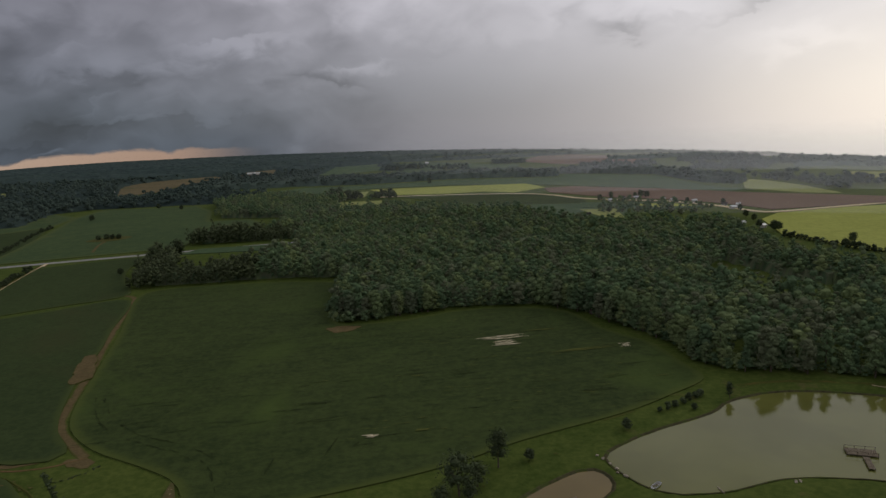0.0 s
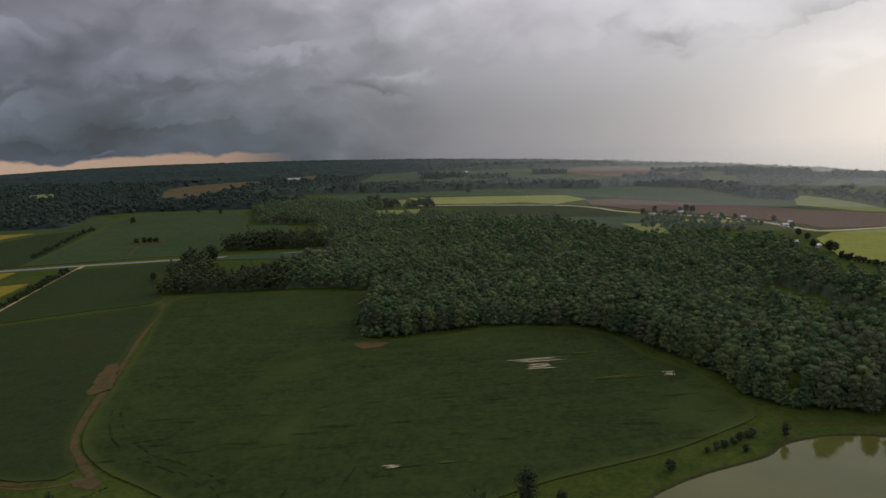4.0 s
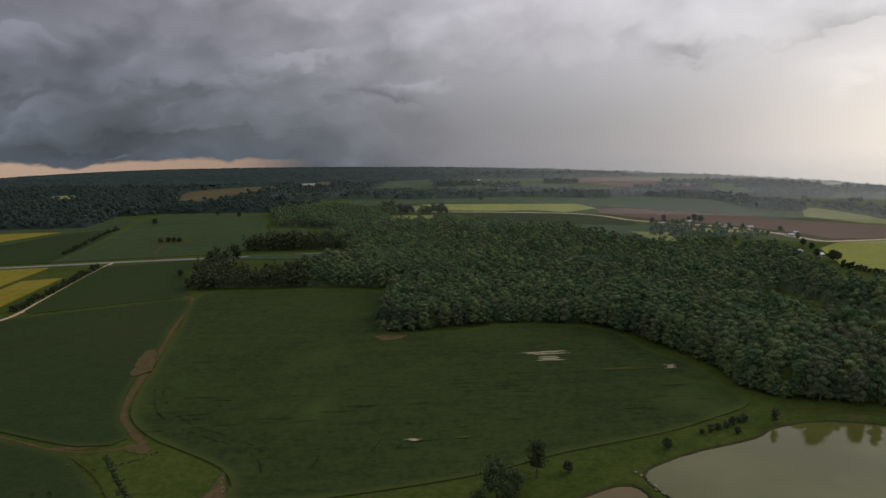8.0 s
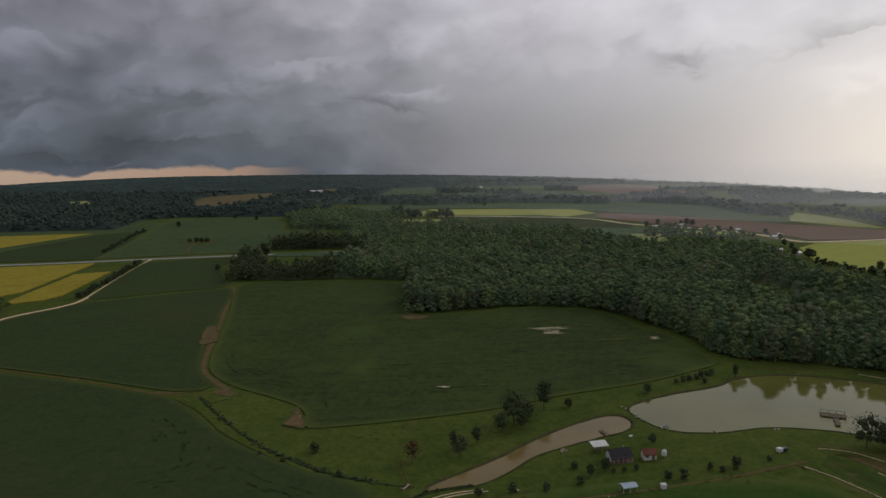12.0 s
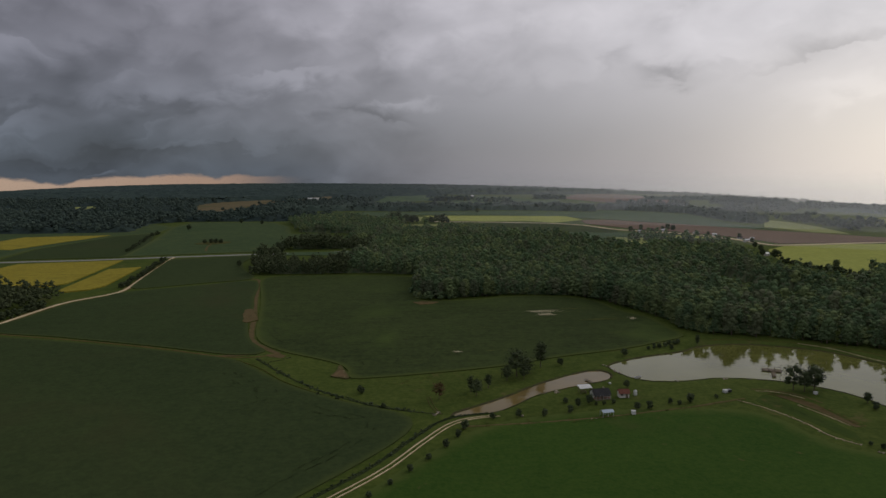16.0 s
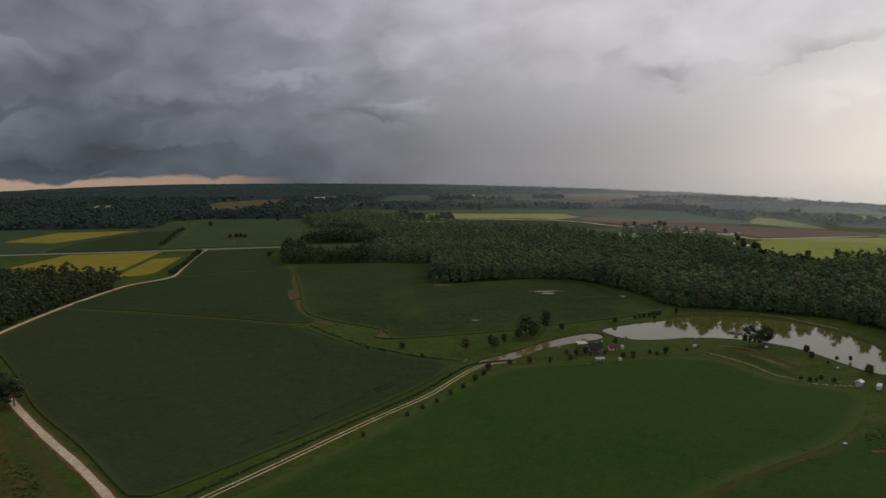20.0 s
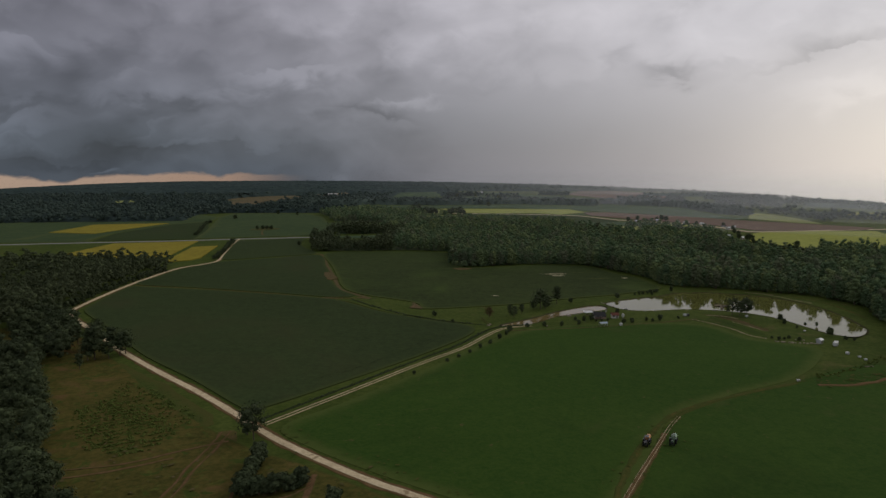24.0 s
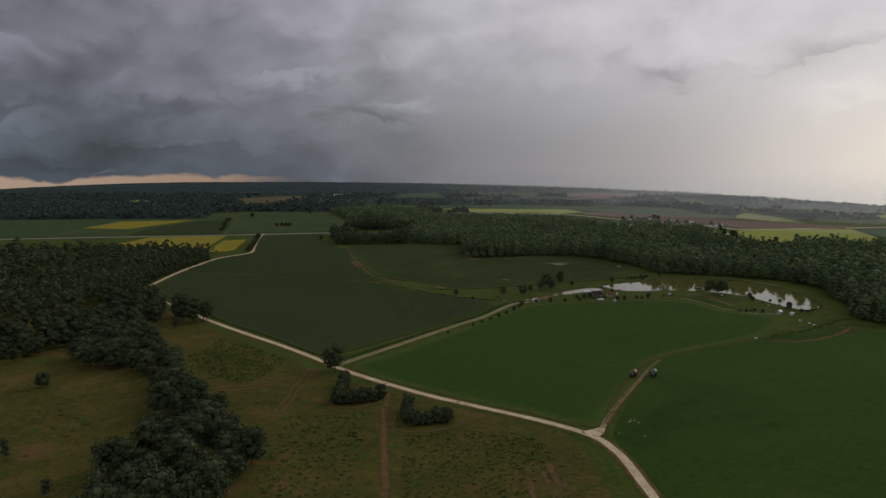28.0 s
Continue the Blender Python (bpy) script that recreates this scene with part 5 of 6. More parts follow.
FAR_SMALL = [crown(104 + k, 10.0, 11.0, -1.0, 2, 10, 2.4, "round", 0.5, True) for k in range(3)]
LEFT_FOREST = [(-640, 790), (-514, 800), (-450, 815), (-484, 960), (-432, 1005), (-300, 1000), (-282, 1000), (-205, 1072), (-262, 1140), (-350, 1265), (-400, 1450), (-200, 1480), (-190, 1600), (-100, 1600), (-20, 1720),
               (-50, 2150), (-100, 2900), (-600, 3900), (-2500, 3700), (-2900, 2100), (-1500, 900), (-900, 740)]
MID_BELT = [(-400, 1270), (-185, 1282), (-73, 1255), (92, 1300), (273, 1240), (290, 1330), (150, 1430), (0, 1410), (-190, 1440), (-400, 1460)]
RIGHT_BELT = [(292, 1310), (358, 1265), (433, 1175), (429, 985), (462, 930), (490, 975), (480, 1150), (450, 1330), (330, 1400)]
FIELD_ROWS = [[(222, 1770), (306, 1760), (312, 1815), (230, 1850)], [(525, 1054), (524, 964), (532, 904), (525, 806), (538, 800), (552, 900), (545, 1000)], [(-60, 1760), (-20, 1640), (0, 1640), (-30, 1780)], [(60, 1640), (140, 1600), (150, 1625), (70, 1670)],
              [(352, 1400), (520, 1420), (540, 1460), (380, 1450)], [(520, 1240), (640, 1190), (660, 1220), (540, 1280)], [(640, 1330), (820, 1250), (840, 1290), (660, 1380)], [(600, 1500), (760, 1440), (790, 1500), (620, 1560)], [(560, 860), (640, 800), (655, 830), (580, 890)], [(-30, 1740), (40, 1700), (60, 1730), (-20, 1780)]]
BELTS_FAR = [(-300, 2350, 420, 60), (250, 2200, 330, 60), (760, 1750, 260, 50), (300, 2600, 700, 70), (900, 2200, 400, 60), (0, 3000, 900, 70), (900, 2800, 500, 60), (0, 3600, 1200, 60), (900, 1240, 200, 40), (1150, 1600, 250, 50), (-80, 3300, 1500, 50)]
HOLES = [FAR_BROWN, FAR_HAY, FAR_YARD, FAR_GREEN]


def opened(places):
    """Drops the places that lie in a clearing or hide it."""
    away = (places - PATH_MID) / np.hypot(*(places - PATH_MID).T)[:, None]
    keep = np.ones(len(places), bool)
    for hole in HOLES:
        for reach in (0, 35, 70, 100):
            keep &= ~inside(hole, places + away * reach)
    return places[keep]


front_trees, back_trees = scatter(LEFT_FOREST, 14.5, rng), scatter(LEFT_FOREST, 22.0, rng)
forest = opened(np.concatenate([front_trees[front_trees[:, 1] < 1130], back_trees[back_trees[:, 1] >= 1130]]))
forest = forest[(forest[:, 1] < 1750) & (forest[:, 0] > -1250)]
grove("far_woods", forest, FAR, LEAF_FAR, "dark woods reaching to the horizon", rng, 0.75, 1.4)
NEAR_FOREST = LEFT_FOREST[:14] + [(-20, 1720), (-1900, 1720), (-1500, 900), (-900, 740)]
canopy(NEAR_FOREST, 9.0, 1.5, 8.0, HOLES, CANOPY_SHADE, inset=4.0)
canopy([(-1900, 1700), (-20, 1700)] + [p for p in LEFT_FOREST if p[1] > 1720], 13.0, 1.0, 11.0, HOLES, CANOPY_SHADE)
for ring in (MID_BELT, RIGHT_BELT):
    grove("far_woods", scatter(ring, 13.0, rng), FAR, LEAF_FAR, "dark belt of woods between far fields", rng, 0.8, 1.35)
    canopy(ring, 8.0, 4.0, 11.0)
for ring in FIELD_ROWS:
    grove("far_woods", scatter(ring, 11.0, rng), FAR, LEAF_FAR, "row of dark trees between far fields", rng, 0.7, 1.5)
far_places = []
for bx, by, hx, hy in BELTS_FAR:
    ring = [(bx + hx * math.cos(k * 0.449) * RNG.uniform(0.75, 1.15), by + hy * math.sin(k * 0.449) * RNG.uniform(0.75, 1.2)) for k in range(14)]
    far_places.append(scatter(ring, 21 if by < 2200 else 32, rng))
for bx, by, hx, hy in BELTS_FAR:
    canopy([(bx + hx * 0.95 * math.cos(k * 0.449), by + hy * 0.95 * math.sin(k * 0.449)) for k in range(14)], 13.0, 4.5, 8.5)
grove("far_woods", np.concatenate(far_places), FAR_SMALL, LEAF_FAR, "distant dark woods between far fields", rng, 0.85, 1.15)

# single trees and bushes round the pond and along the lane
RAGGED_KINDS = [tree_kind(170 + k, h, r, b, 11, 620, 0.3, s, loose=1.7) for k, (h, r, b, s) in enumerate([(10.5, 4.6, 1.6, "round"), (8.5, 3.6, 1.2, "round"), (9.5, 3.8, 1.4, "round"), (11, 3.2, 1.8, "tall")])]
BROWN_KIND = tree_kind(180, 6.5, 2.6, 1.2, 9, 420, 0.26, mat=LEAF_BROWN, loose=1.7)
plant(BROWN_KIND, -22.5, 129, 1.0, label="round tree with dry brown leaves by the culvert")
POND_TREES = [
    (RAGGED_KINDS[0], 9, 157, 1.1, "tall ragged dark tree beside the narrow pond"), (RAGGED_KINDS[1], 4.5, 151, 0.75, "leafy tree beside the narrow pond"), (RAGGED_KINDS[2], 14, 161, 0.8, "leafy tree beside the narrow pond"), (RAGGED_KINDS[1], 11.5, 153, 0.7, "leafy tree beside the narrow pond"),
    (RAGGED_KINDS[3], 20.5, 170, 1.0, "slender thin-leaved tree beside the narrow pond"), (OAK_KINDS[1], 29.5, 173, 0.42, "small round tree on the grass"), (SLIM_KINDS[0], -3.5, 142, 0.8, "small upright tree on the grass"),
    (RAGGED_KINDS[1], -8.5, 133, 0.72, "small leafy tree beside the narrow pond"), (SLIM_KINDS[1], -10.5, 137, 0.7, "slender tree on the grass"),
    (OAK_KINDS[1], 61, 188, 0.45, "small round tree on the pond bank"), (SLIM_KINDS[0], 100.5, 206, 0.7, "small upright tree on the pond bank"),
    (RAGGED_KINDS[0], 112.5, 138.5, 1.0, "large ragged dark tree beside the pond dock"), (OAK_KINDS[2], 120.5, 138.5, 1.05, "large dark tree beside the pond dock"), (RAGGED_KINDS[2], 116, 137, 0.85, "large ragged dark tree beside the pond dock"),
]
OTHER_TREES = [
    (OAK_KINDS[0], 132, 124, 0.42, "small dark bush on the pond bank"), (OAK_KINDS[1], 141, 92, 0.5, "round dark bush beside the pond"), (RAGGED_KINDS[0], -103, -38.5, 1.05, "dark ragged tree at the road junction"), (RAGGED_KINDS[1], -106, -34.5, 0.95, "dark leafy tree at the road junction"),
    (OAK_KINDS[0], 50, 142, 0.35, "small bushy tree on the lawn"), (OAK_KINDS[1], 32, 124, 0.42, "small bushy tree beside the cabin"), (OAK_KINDS[2], 27, 120, 0.34, "small bushy tree near the cabin"),
    (OAK_KINDS[1], 47.5, 118, 0.36, "small bushy tree near the field edge"), (OAK_KINDS[0], -200, 478, 0.6, "round tree at the corner of a field"), (OAK_KINDS[0], -192, 521, 1.5, "large dark tree beside a white house"), (OAK_KINDS[2], -178, 534, 1.5, "large dark tree beside a white house"),
    (OAK_KINDS[1], -196, 540, 1.3, "large dark tree beside a white house"),
]
ROAD_TREES = [(RAGGED_KINDS[k % 4], x, y, size, "ragged dark tree beside the gravel road") for k, (x, y, size) in enumerate([(-186, 57, 1.15), (-197, 46, 1.0), (-205, 68, 1.2), (-230, 88, 1.2), (-190, 50, 0.8), (-212, 84, 1.1), (-240, 104, 1.1)])]
for kind, x, y, s, what in POND_TREES + OTHER_TREES + ROAD_TREES:
    plant(kind, x, y, s, label=what)
POND_BUSHES = [(75, 199, .8), (78, 200, 1), (81, 202, 1.1), (84.5, 204, 1), (87, 206, 1), (92, 209, 1.3), (90, 208, 1.1), (86, 199, .9), (131, 117.5, 1.2), (133, 108, .7), (140, 113.6, .8), (145, 112, .8), (-4, 109.3, 1), (5, 111, 1), (14, 111.5, 1), (23.4, 115, 1.1)]
LANE_BUSHES = [(-13.8, 100, 1.3), (23.5, 125, 1), (52, 118.5, 1.2), (61, 124, .8), (64, 123, .8), (68.6, 125, 1.3), (80, 130, .7), (-52, 136, 1.3), (-16, 93, 1), (-20, 85, 1), (-25, 76, .9), (-30, 68, .9), (-35, 60, .8), (-40, 53, .8), (-45, 46, .8),
                (-58, 28, .7), (34, 122.6, .6), (37, 123, .7), (40.6, 124, .7), (-42, 120, .8), (-60, 129, .7), (-68, 134, .6), (112, 83, .8), (115, 84, .7), (118, 86, .8), (110, 86, .7), (121, 82, .8), (144, 84, .9), (147, 82, .8)]
for x, y, s in POND_BUSHES + LANE_BUSHES:
    plant(BUSH_KINDS[int(x * 7 + y) % 3], x, y, s, "bush", "small dark green bush on the grass", "bush", "bushes round the pond and lane")
for line in ([(-97, -53), (-97, -60), (-97, -68), (-96.5, -74), (-92, -73.5), (-88, -72.5), (-84.5, -70.5), (-82, -68.5)], [(-72, -80), (-72, -86), (-71, -92), (-67, -93), (-63, -92), (-59, -90.5)]):
    for x, y in smooth_line(line, 1.4):
        plant(BUSH_KINDS[rng.integers(3)], x, y, rng.uniform(1.75, 2.2), "bush", "dense dark hedge bush beside the gravel road", "bush", "hedge bushes in the pasture")
BRUSH = [crown(140 + k, 3.2, 2.0, 0.0, 5, 60, 0.4) for k in range(3)]
brush_at = np.concatenate([smooth_line([(-266, 148), (-269.5, 180), (-271.5, 220), (-271.5, 270), (-269, 300)], 2.2),
                           smooth_line([(-252, 372), (-262, 420), (-272, 470), (-281, 515)], 3.0) + rng.normal(0, 1.4, (1, 2)),
                           smooth_line([(-350, 590), (-362, 640), (-385, 720), (-400, 790)], 4.5)])
grove("brush", brush_at + rng.normal(0, 1.2, brush_at.shape), BRUSH, LEAF_NEAR, "scrubby dark brush along a field edge", rng, 0.7, 1.5, "brush")
weeds = [crown(150 + k, 0.42, 0.6, 0.0, 2, 14, 0.2, "round", 1.2) for k in range(3)]
weed_rows = np.array([(-168 + u * 0.85 - v * 0.53, -12 + u * 0.53 + v * 0.85) for v in np.arange(-48, 26, 2.9) for u in np.arange(-4, 46, 0.45)])
weed_rows = weed_rows[inside([(-171, -18), (-166, -3), (-142, -17), (-128, -34), (-133, -53), (-150, -46)], weed_rows) & (rng.uniform(0, 1, len(weed_rows)) < 0.6)]
weed_rows += rng.normal(0, 0.38, weed_rows.shape)
grove("weeds", weed_rows, weeds, WEED, "rank green weeds in rows on the pasture", rng, 0.8, 1.7, "weeds")
weed_at = np.concatenate([scatter([(-72, -100), (-34, -100), (-28, -118), (-44, -148), (-70, -150)], 1.9, rng), scatter([(-110, -86), (-86, -82), (-82, -150), (-108, -150)], 2.4, rng), scatter([(-170, 20), (-150, 6), (-125, -20), (-130, -34), (-160, -16)], 2.2, rng)])
grove("weeds", weed_at, weeds, WEED, "low green weeds on the pasture", rng, 0.5, 1.7, "weeds")
ditch_at = smooth_line([(-104, 183), (-93, 168), (-82, 154), (-70, 141), (-61, 133), (-46, 122), (-28, 115)], 0.8)
ditch_at = ditch_at[rng.uniform(0, 1, len(ditch_at)) < 0.7]
grove("ditch_weeds", ditch_at + rng.normal(0, 0.6, ditch_at.shape), weeds, LEAF_NEAR, "rank dark weeds along a drainage ditch", rng, 0.4, 1.7, "weeds")
strip("ditch", [(-104, 183), (-93, 168), (-82, 154), (-70, 141), (-61, 133), (-46, 122), (-28, 115), (-21, 114)], 0.6, 0.08, RUT, "dark drainage ditch along a field", "ditch", 0.4)
ditch_lip = np.concatenate([smooth_line([(-99, 178), (-94, 181), (-90, 186)], 0.7), smooth_line([(-66, 136), (-57, 131), (-48, 124), (-39, 119), (-34, 118)], 0.7)])
grove("ditch_weeds", ditch_lip + rng.normal(0, 0.35, ditch_lip.shape), weeds, LEAF_NEAR, "dark weeds along the lip of a drainage ditch", rng, 0.35, 1.0, "weeds")
strip("field_margin", [(-120, 184.5), (-113, 181.5), (-102, 172), (-94, 162.5), (-86, 152), (-77, 143), (-65, 132.5), (-54, 124.5), (-47, 119.5)], 0.3, 0.34, PASTURE, "worn tan margin between a crop and a ditch", "track", 0.8, shoulder=0.3)
worn_spots([(-120, 184), (-114, 181), (-103, 172), (-95, 162)], 1.0, 40, 0.8, DIRT, 0.4, "scattered bare earth along a crop margin")
worn_spots([(-65, 169), (-63, 164), (-60, 156)], 0.4, 22, 0.4, DIRT_PALE, 0.55, "pale washed sand at the corner of a field")
lane_ditch = smooth_line(LANE + np.array([(-3.8, 2.5)]), 0.8)
grove("ditch_weeds", lane_ditch + rng.normal(0, 0.4, lane_ditch.shape), weeds, LEAF_NEAR, "dark rank weeds along the lane ditch", rng, 0.5, 1.2, "weeds")
strip("dirt_track", [(94, 15), (108, 15), (124, 22), (138, 33), (150, 45)], 1.8, 0.3, SHOULDER, "reddish brown earth along a weedy ditch", "track", 0.6, shoulder=0.6)
worn_spots([(98, 19), (112, 20), (128, 29), (144, 43)], 2.0, 60, 0.7, BARE, 0.32, "scattered reddish bare earth along a ditch")
far_ditch = smooth_line([(99, 25), (112, 31), (128, 41), (146, 56), (160, 66)], 0.8)
grove("ditch_weeds", far_ditch + rng.normal(0, 1.0, far_ditch.shape), weeds, WEED, "rank weeds in a ditch at the end of a field", rng, 0.6, 1.6, "weeds")
strip("dirt_track", [(-13, 102), (9, 105), (29, 109), (47, 114), (64, 119), (84, 127), (90, 129)], 1.1, 0.13, DIRT, "thin line of bare earth along a field edge", "track", 0.5)
strip("dirt_track", [(108, 216), (125, 217), (150, 210), (172, 195), (183, 168), (182, 130)], 1.8, 0.07, PASTURE, "pale worn track on the pond dam", "track", 0.3)
strip("dirt_track", [(-26, 164), (6, 175), (30, 188), (63, 202), (84, 214)], 1.5, 0.07, PASTURE, "worn grass track along a field", "track", 0.3)
strip("dirt_track", [(-268, 590), (-280, 630), (-286, 664)], 2.4, 0.55, DIRT, "brown farm drive across a field", "track", 0.2)
patch("farmyard", [(-305, 660), (-296, 685), (-272, 684), (-270, 668), (-285, 655)], 0.5, DIRT, "bare brown farmyard in a field", "yard")
patch("garden_plot", [(102, 134), (107, 132), (111, 127), (114, 114), (116, 101), (114, 100), (111, 112), (107, 124)], 0.07, DIRT, "dug garden plot with bare brown soil", "garden", 1.5, layered=False, ragged=0.10, edge=1.5)
patch("garden_plot", [(93, 127), (99, 134), (104, 124), (108, 110), (111, 96), (109, 87), (101, 108)], 0.05, TALL_GRASS, "dark planted garden plot", "garden", 2.0, layered=False)
strip("dirt_track", [(97, 140), (104, 139), (112, 133), (116, 124)], 0.8, 0.12, DIRT, "worn sandy path beside the garden", "track", 0.3)
for line in ([(87, 127), (93, 119), (99, 106), (102, 93), (107, 86)], [(98, 138), (103, 137), (107, 135), (112, 129)], [(106, 122), (110, 112), (113, 102)]):
    strip("garden_edge", line, 0.4, 0.14, DIRT_PALE, "pale line of bare soil edging a garden bed", "track", 0.6, shoulder=0.05)
worn_spots([(102, 135), (107, 131), (111, 124), (114, 112), (116, 102)], 1.2, 160, 0.8, BARE, 0.12, "clods of pale dug soil in a garden")
for off in (-0.6, 0.6):
    strip("wheel_rut", [(-26.5 + off, 132), (-24.8 + off, 122), (-22 + off, 113)], 0.35, 0.12, DIRT, "worn wheel rut over a culvert", "track", 0.5, shoulder=0.05)
strip("dirt_track", [(150, 209), (161, 199), (167, 186), (174, 172)], 0.5, 0.10, DIRT_PALE, "pale worn path behind the pond", "track", 0.6, shoulder=0.1)


# ---------------------------------------------------------------- buildings
def slab(points, thick):
    """A flat board through the corners, of that thickness downwards."""
    bm = bmesh.new()
    up = [bm.verts.new(p) for p in points]
    down = [bm.verts.new((p[0], p[1], p[2] - thick)) for p in points]
    bm.faces.new(up)
    bm.faces.new(down[::-1])
    n = len(points)
    for k in range(n):
        bm.faces.new((up[k], down[k], down[(k + 1) % n], up[(k + 1) % n]))
    return bm


def gabled_house(name, m, long, deep, wall, ridge, label, category, wall_mat, roof_mat, gable_mat=None, windows=2, door=True, group=""):
    """A house with its ridge along x, four walls, two roof planes, windows and a door in the front (-y)."""
    ob = thing(name, m, label, category, group)
    t, x, y, over = 0.15, long / 2, deep / 2, 0.35
    part("wall", block(-x, -y, 0, x, -y + t, wall), wall_mat, ob)
    part("wall", block(-x, y - t, 0, x, y, wall), wall_mat, ob)
    for s in (-1, 1):
        bm = bmesh.new()
        pts = [(-y + t, 0), (y - t, 0), (y - t, wall), (0, ridge - 0.12), (-y + t, wall)]
        a = [bm.verts.new((s * x, p, q)) for p, q in pts]
        b = [bm.verts.new((s * (x - t), p, q)) for p, q in pts]
        bm.faces.new(a)
        bm.faces.new(b[::-1])
        for k in range(5):
            bm.faces.new((a[k], b[k], b[(k + 1) % 5], a[(k + 1) % 5]))
        part("gable_wall", bm, gable_mat or wall_mat, ob)
    drop = (ridge - wall) / y * over
    for s in (-1, 1):
        part("roof", slab([(-x - over, 0, ridge + 0.06), (x + over, 0, ridge + 0.06), (x + over, s * (y + over), wall - drop + 0.06), (-x - over, s * (y + over), wall - drop + 0.06)], 0.12), roof_mat, ob)
    part("ridge_cap", rod((-x - over, 0, ridge + 0.05), (x + over, 0, ridge + 0.05), 0.09, 6), roof_mat, ob)
    n = windows + (1 if door else 0)
    for k in range(n):
        cx = -x + long * (k + 0.5) / n
        if door and k == n // 2:
            d = part("door", block(cx - 0.45, -y - 0.04, 0.05, cx + 0.45, -y, min(2.05, wall - 0.1)), PLANK, ob)
            part("handle", block(cx + 0.3, -y - 0.09, 0.95, cx + 0.38, -y - 0.04, 1.05), GREY_TIN, d)
        else:
            wdw = part("window", block(cx - 0.5, -y - 0.05, wall * 0.42, cx + 0.5, -y, wall * 0.42 + 0.95), WHITE, ob)
            for q in (-0.23, 0.23):
                part("pane", block(cx + q - 0.19, -y - 0.07, wall * 0.42 + 0.08, cx + q + 0.19, -y - 0.05, wall * 0.42 + 0.87), GLASS, wdw)
    return ob


def cabin():
    m = pose(37.2, 130.9, 0, 0, 0, 12) @ Matrix.Scale(0.86, 4)
    ob = gabled_house("cabin", m, 7.4, 4.6, 2.3, 3.9, "small cabin with dark shingle roof and white gables", "cabin", CLAP, SLATE, WHITE, 4)
    part("porch_floor", block(-3.4, -3.7, 0, 3.4, -2.32, 0.18), PLANK, ob)
    for k in range(5):
        part("porch_post", rod((-3.3 + 1.65 * k, -3.6, 0.18), (-3.3 + 1.65 * k, -3.6, 2.05), 0.06, 6), WHITE, ob)
    part("porch_roof", slab([(-3.6, -2.6, 2.22), (3.6, -2.6, 2.22), (3.6, -3.85, 1.98), (-3.6, -3.85, 1.98)], 0.07), SLATE, ob)
    part("chimney", block(1.6, 0.4, 3.0, 2.1, 0.9, 4.4), STONE, ob)
    return ob


cabin()
gabled_house("garden_shed", pose(46, 131.6, 0, 0, 0, 5), 3.6, 2.8, 1.9, 2.9, "small garden shed with a red shingle roof", "shed", SIDING, RED, None, 1)


def pavilion(name, m, long, deep, low, high, label, mat, posts=3):
    """An open shelter: posts under a sloping sheet roof with battens."""
    ob = thing(name, m, label, "shelter")
    for s, h in ((-1, low), (1, high)):
        for k in range(posts):
            x = -long / 2 + 0.2 + (long - 0.4) * k / (posts - 1)
            part("post", block(x - 0.07, s * (deep / 2 - 0.2) - 0.07, 0, x + 0.07, s * (deep / 2 - 0.2) + 0.07, h - 0.05), PLANK, ob)
    for k in range(6):
        a, b = -long / 2 - 0.2 + (long + 0.4) * k / 6, -long / 2 - 0.2 + (long + 0.4) * (k + 1) / 6 - 0.015
        part("roof_sheet", slab([(a, deep / 2 + 0.3, high + 0.06), (b, deep / 2 + 0.3, high + 0.06), (b, -deep / 2 - 0.3, low + 0.0), (a, -deep / 2 - 0.3, low)][::-1], 0.05), mat, ob)
    return ob


pavilion("pavilion", pose(32.7, 136.6, 0, 0, 0, 14), 4.6, 2.6, 2.1, 2.6, "open picnic shelter with a white sloping roof", WHITE)
hut = thing("carport", pose(35.2, 111.4, 0.0, 0, 0, 14) @ Matrix.Scale(0.85, 4), "open carport with a pale blue tin roof", "carport")
for px0 in (-2.2, 0, 2.2):
    for py0 in (-1.3, 1.3):
        part("post", block(px0 - 0.06, py0 - 0.06, 0, px0 + 0.06, py0 + 0.06, 2.1), GREY_TIN, hut)
for s in (-1, 1):
    for k in range(4):
        a = -2.5 + 1.25 * k
        part("roof_sheet", slab([(a, 0, 2.75), (a + 1.24, 0, 2.75), (a + 1.24, s * 1.75, 2.1), (a, s * 1.75, 2.1)], 0.05), BLUE_TIN, hut)


def picnic_table(x, y, turn):
    ob = thing("picnic_table", pose(x, y, 0, 0, 0, turn), "weathered wooden picnic table under the shelter", "table")
    for k in range(5):
        part("tabletop_board", block(-0.9, -0.38 + 0.155 * k, 0.70, 0.9, -0.24 + 0.155 * k, 0.75), PLANK, ob)
    for s in (-1, 1):
        part("bench", block(-0.9, s * 0.75 - 0.13, 0.41, 0.9, s * 0.75 + 0.13, 0.46), PLANK, ob)
        part("leg", rod((s * 0.65, -0.7, 0), (s * 0.65, 0.2, 0.72), 0.05, 4), PLANK, ob)
        part("leg", rod((s * 0.65, 0.7, 0), (s * 0.65, -0.2, 0.72), 0.05, 4), PLANK, ob)


picnic_table(32.3, 136.6, 14)


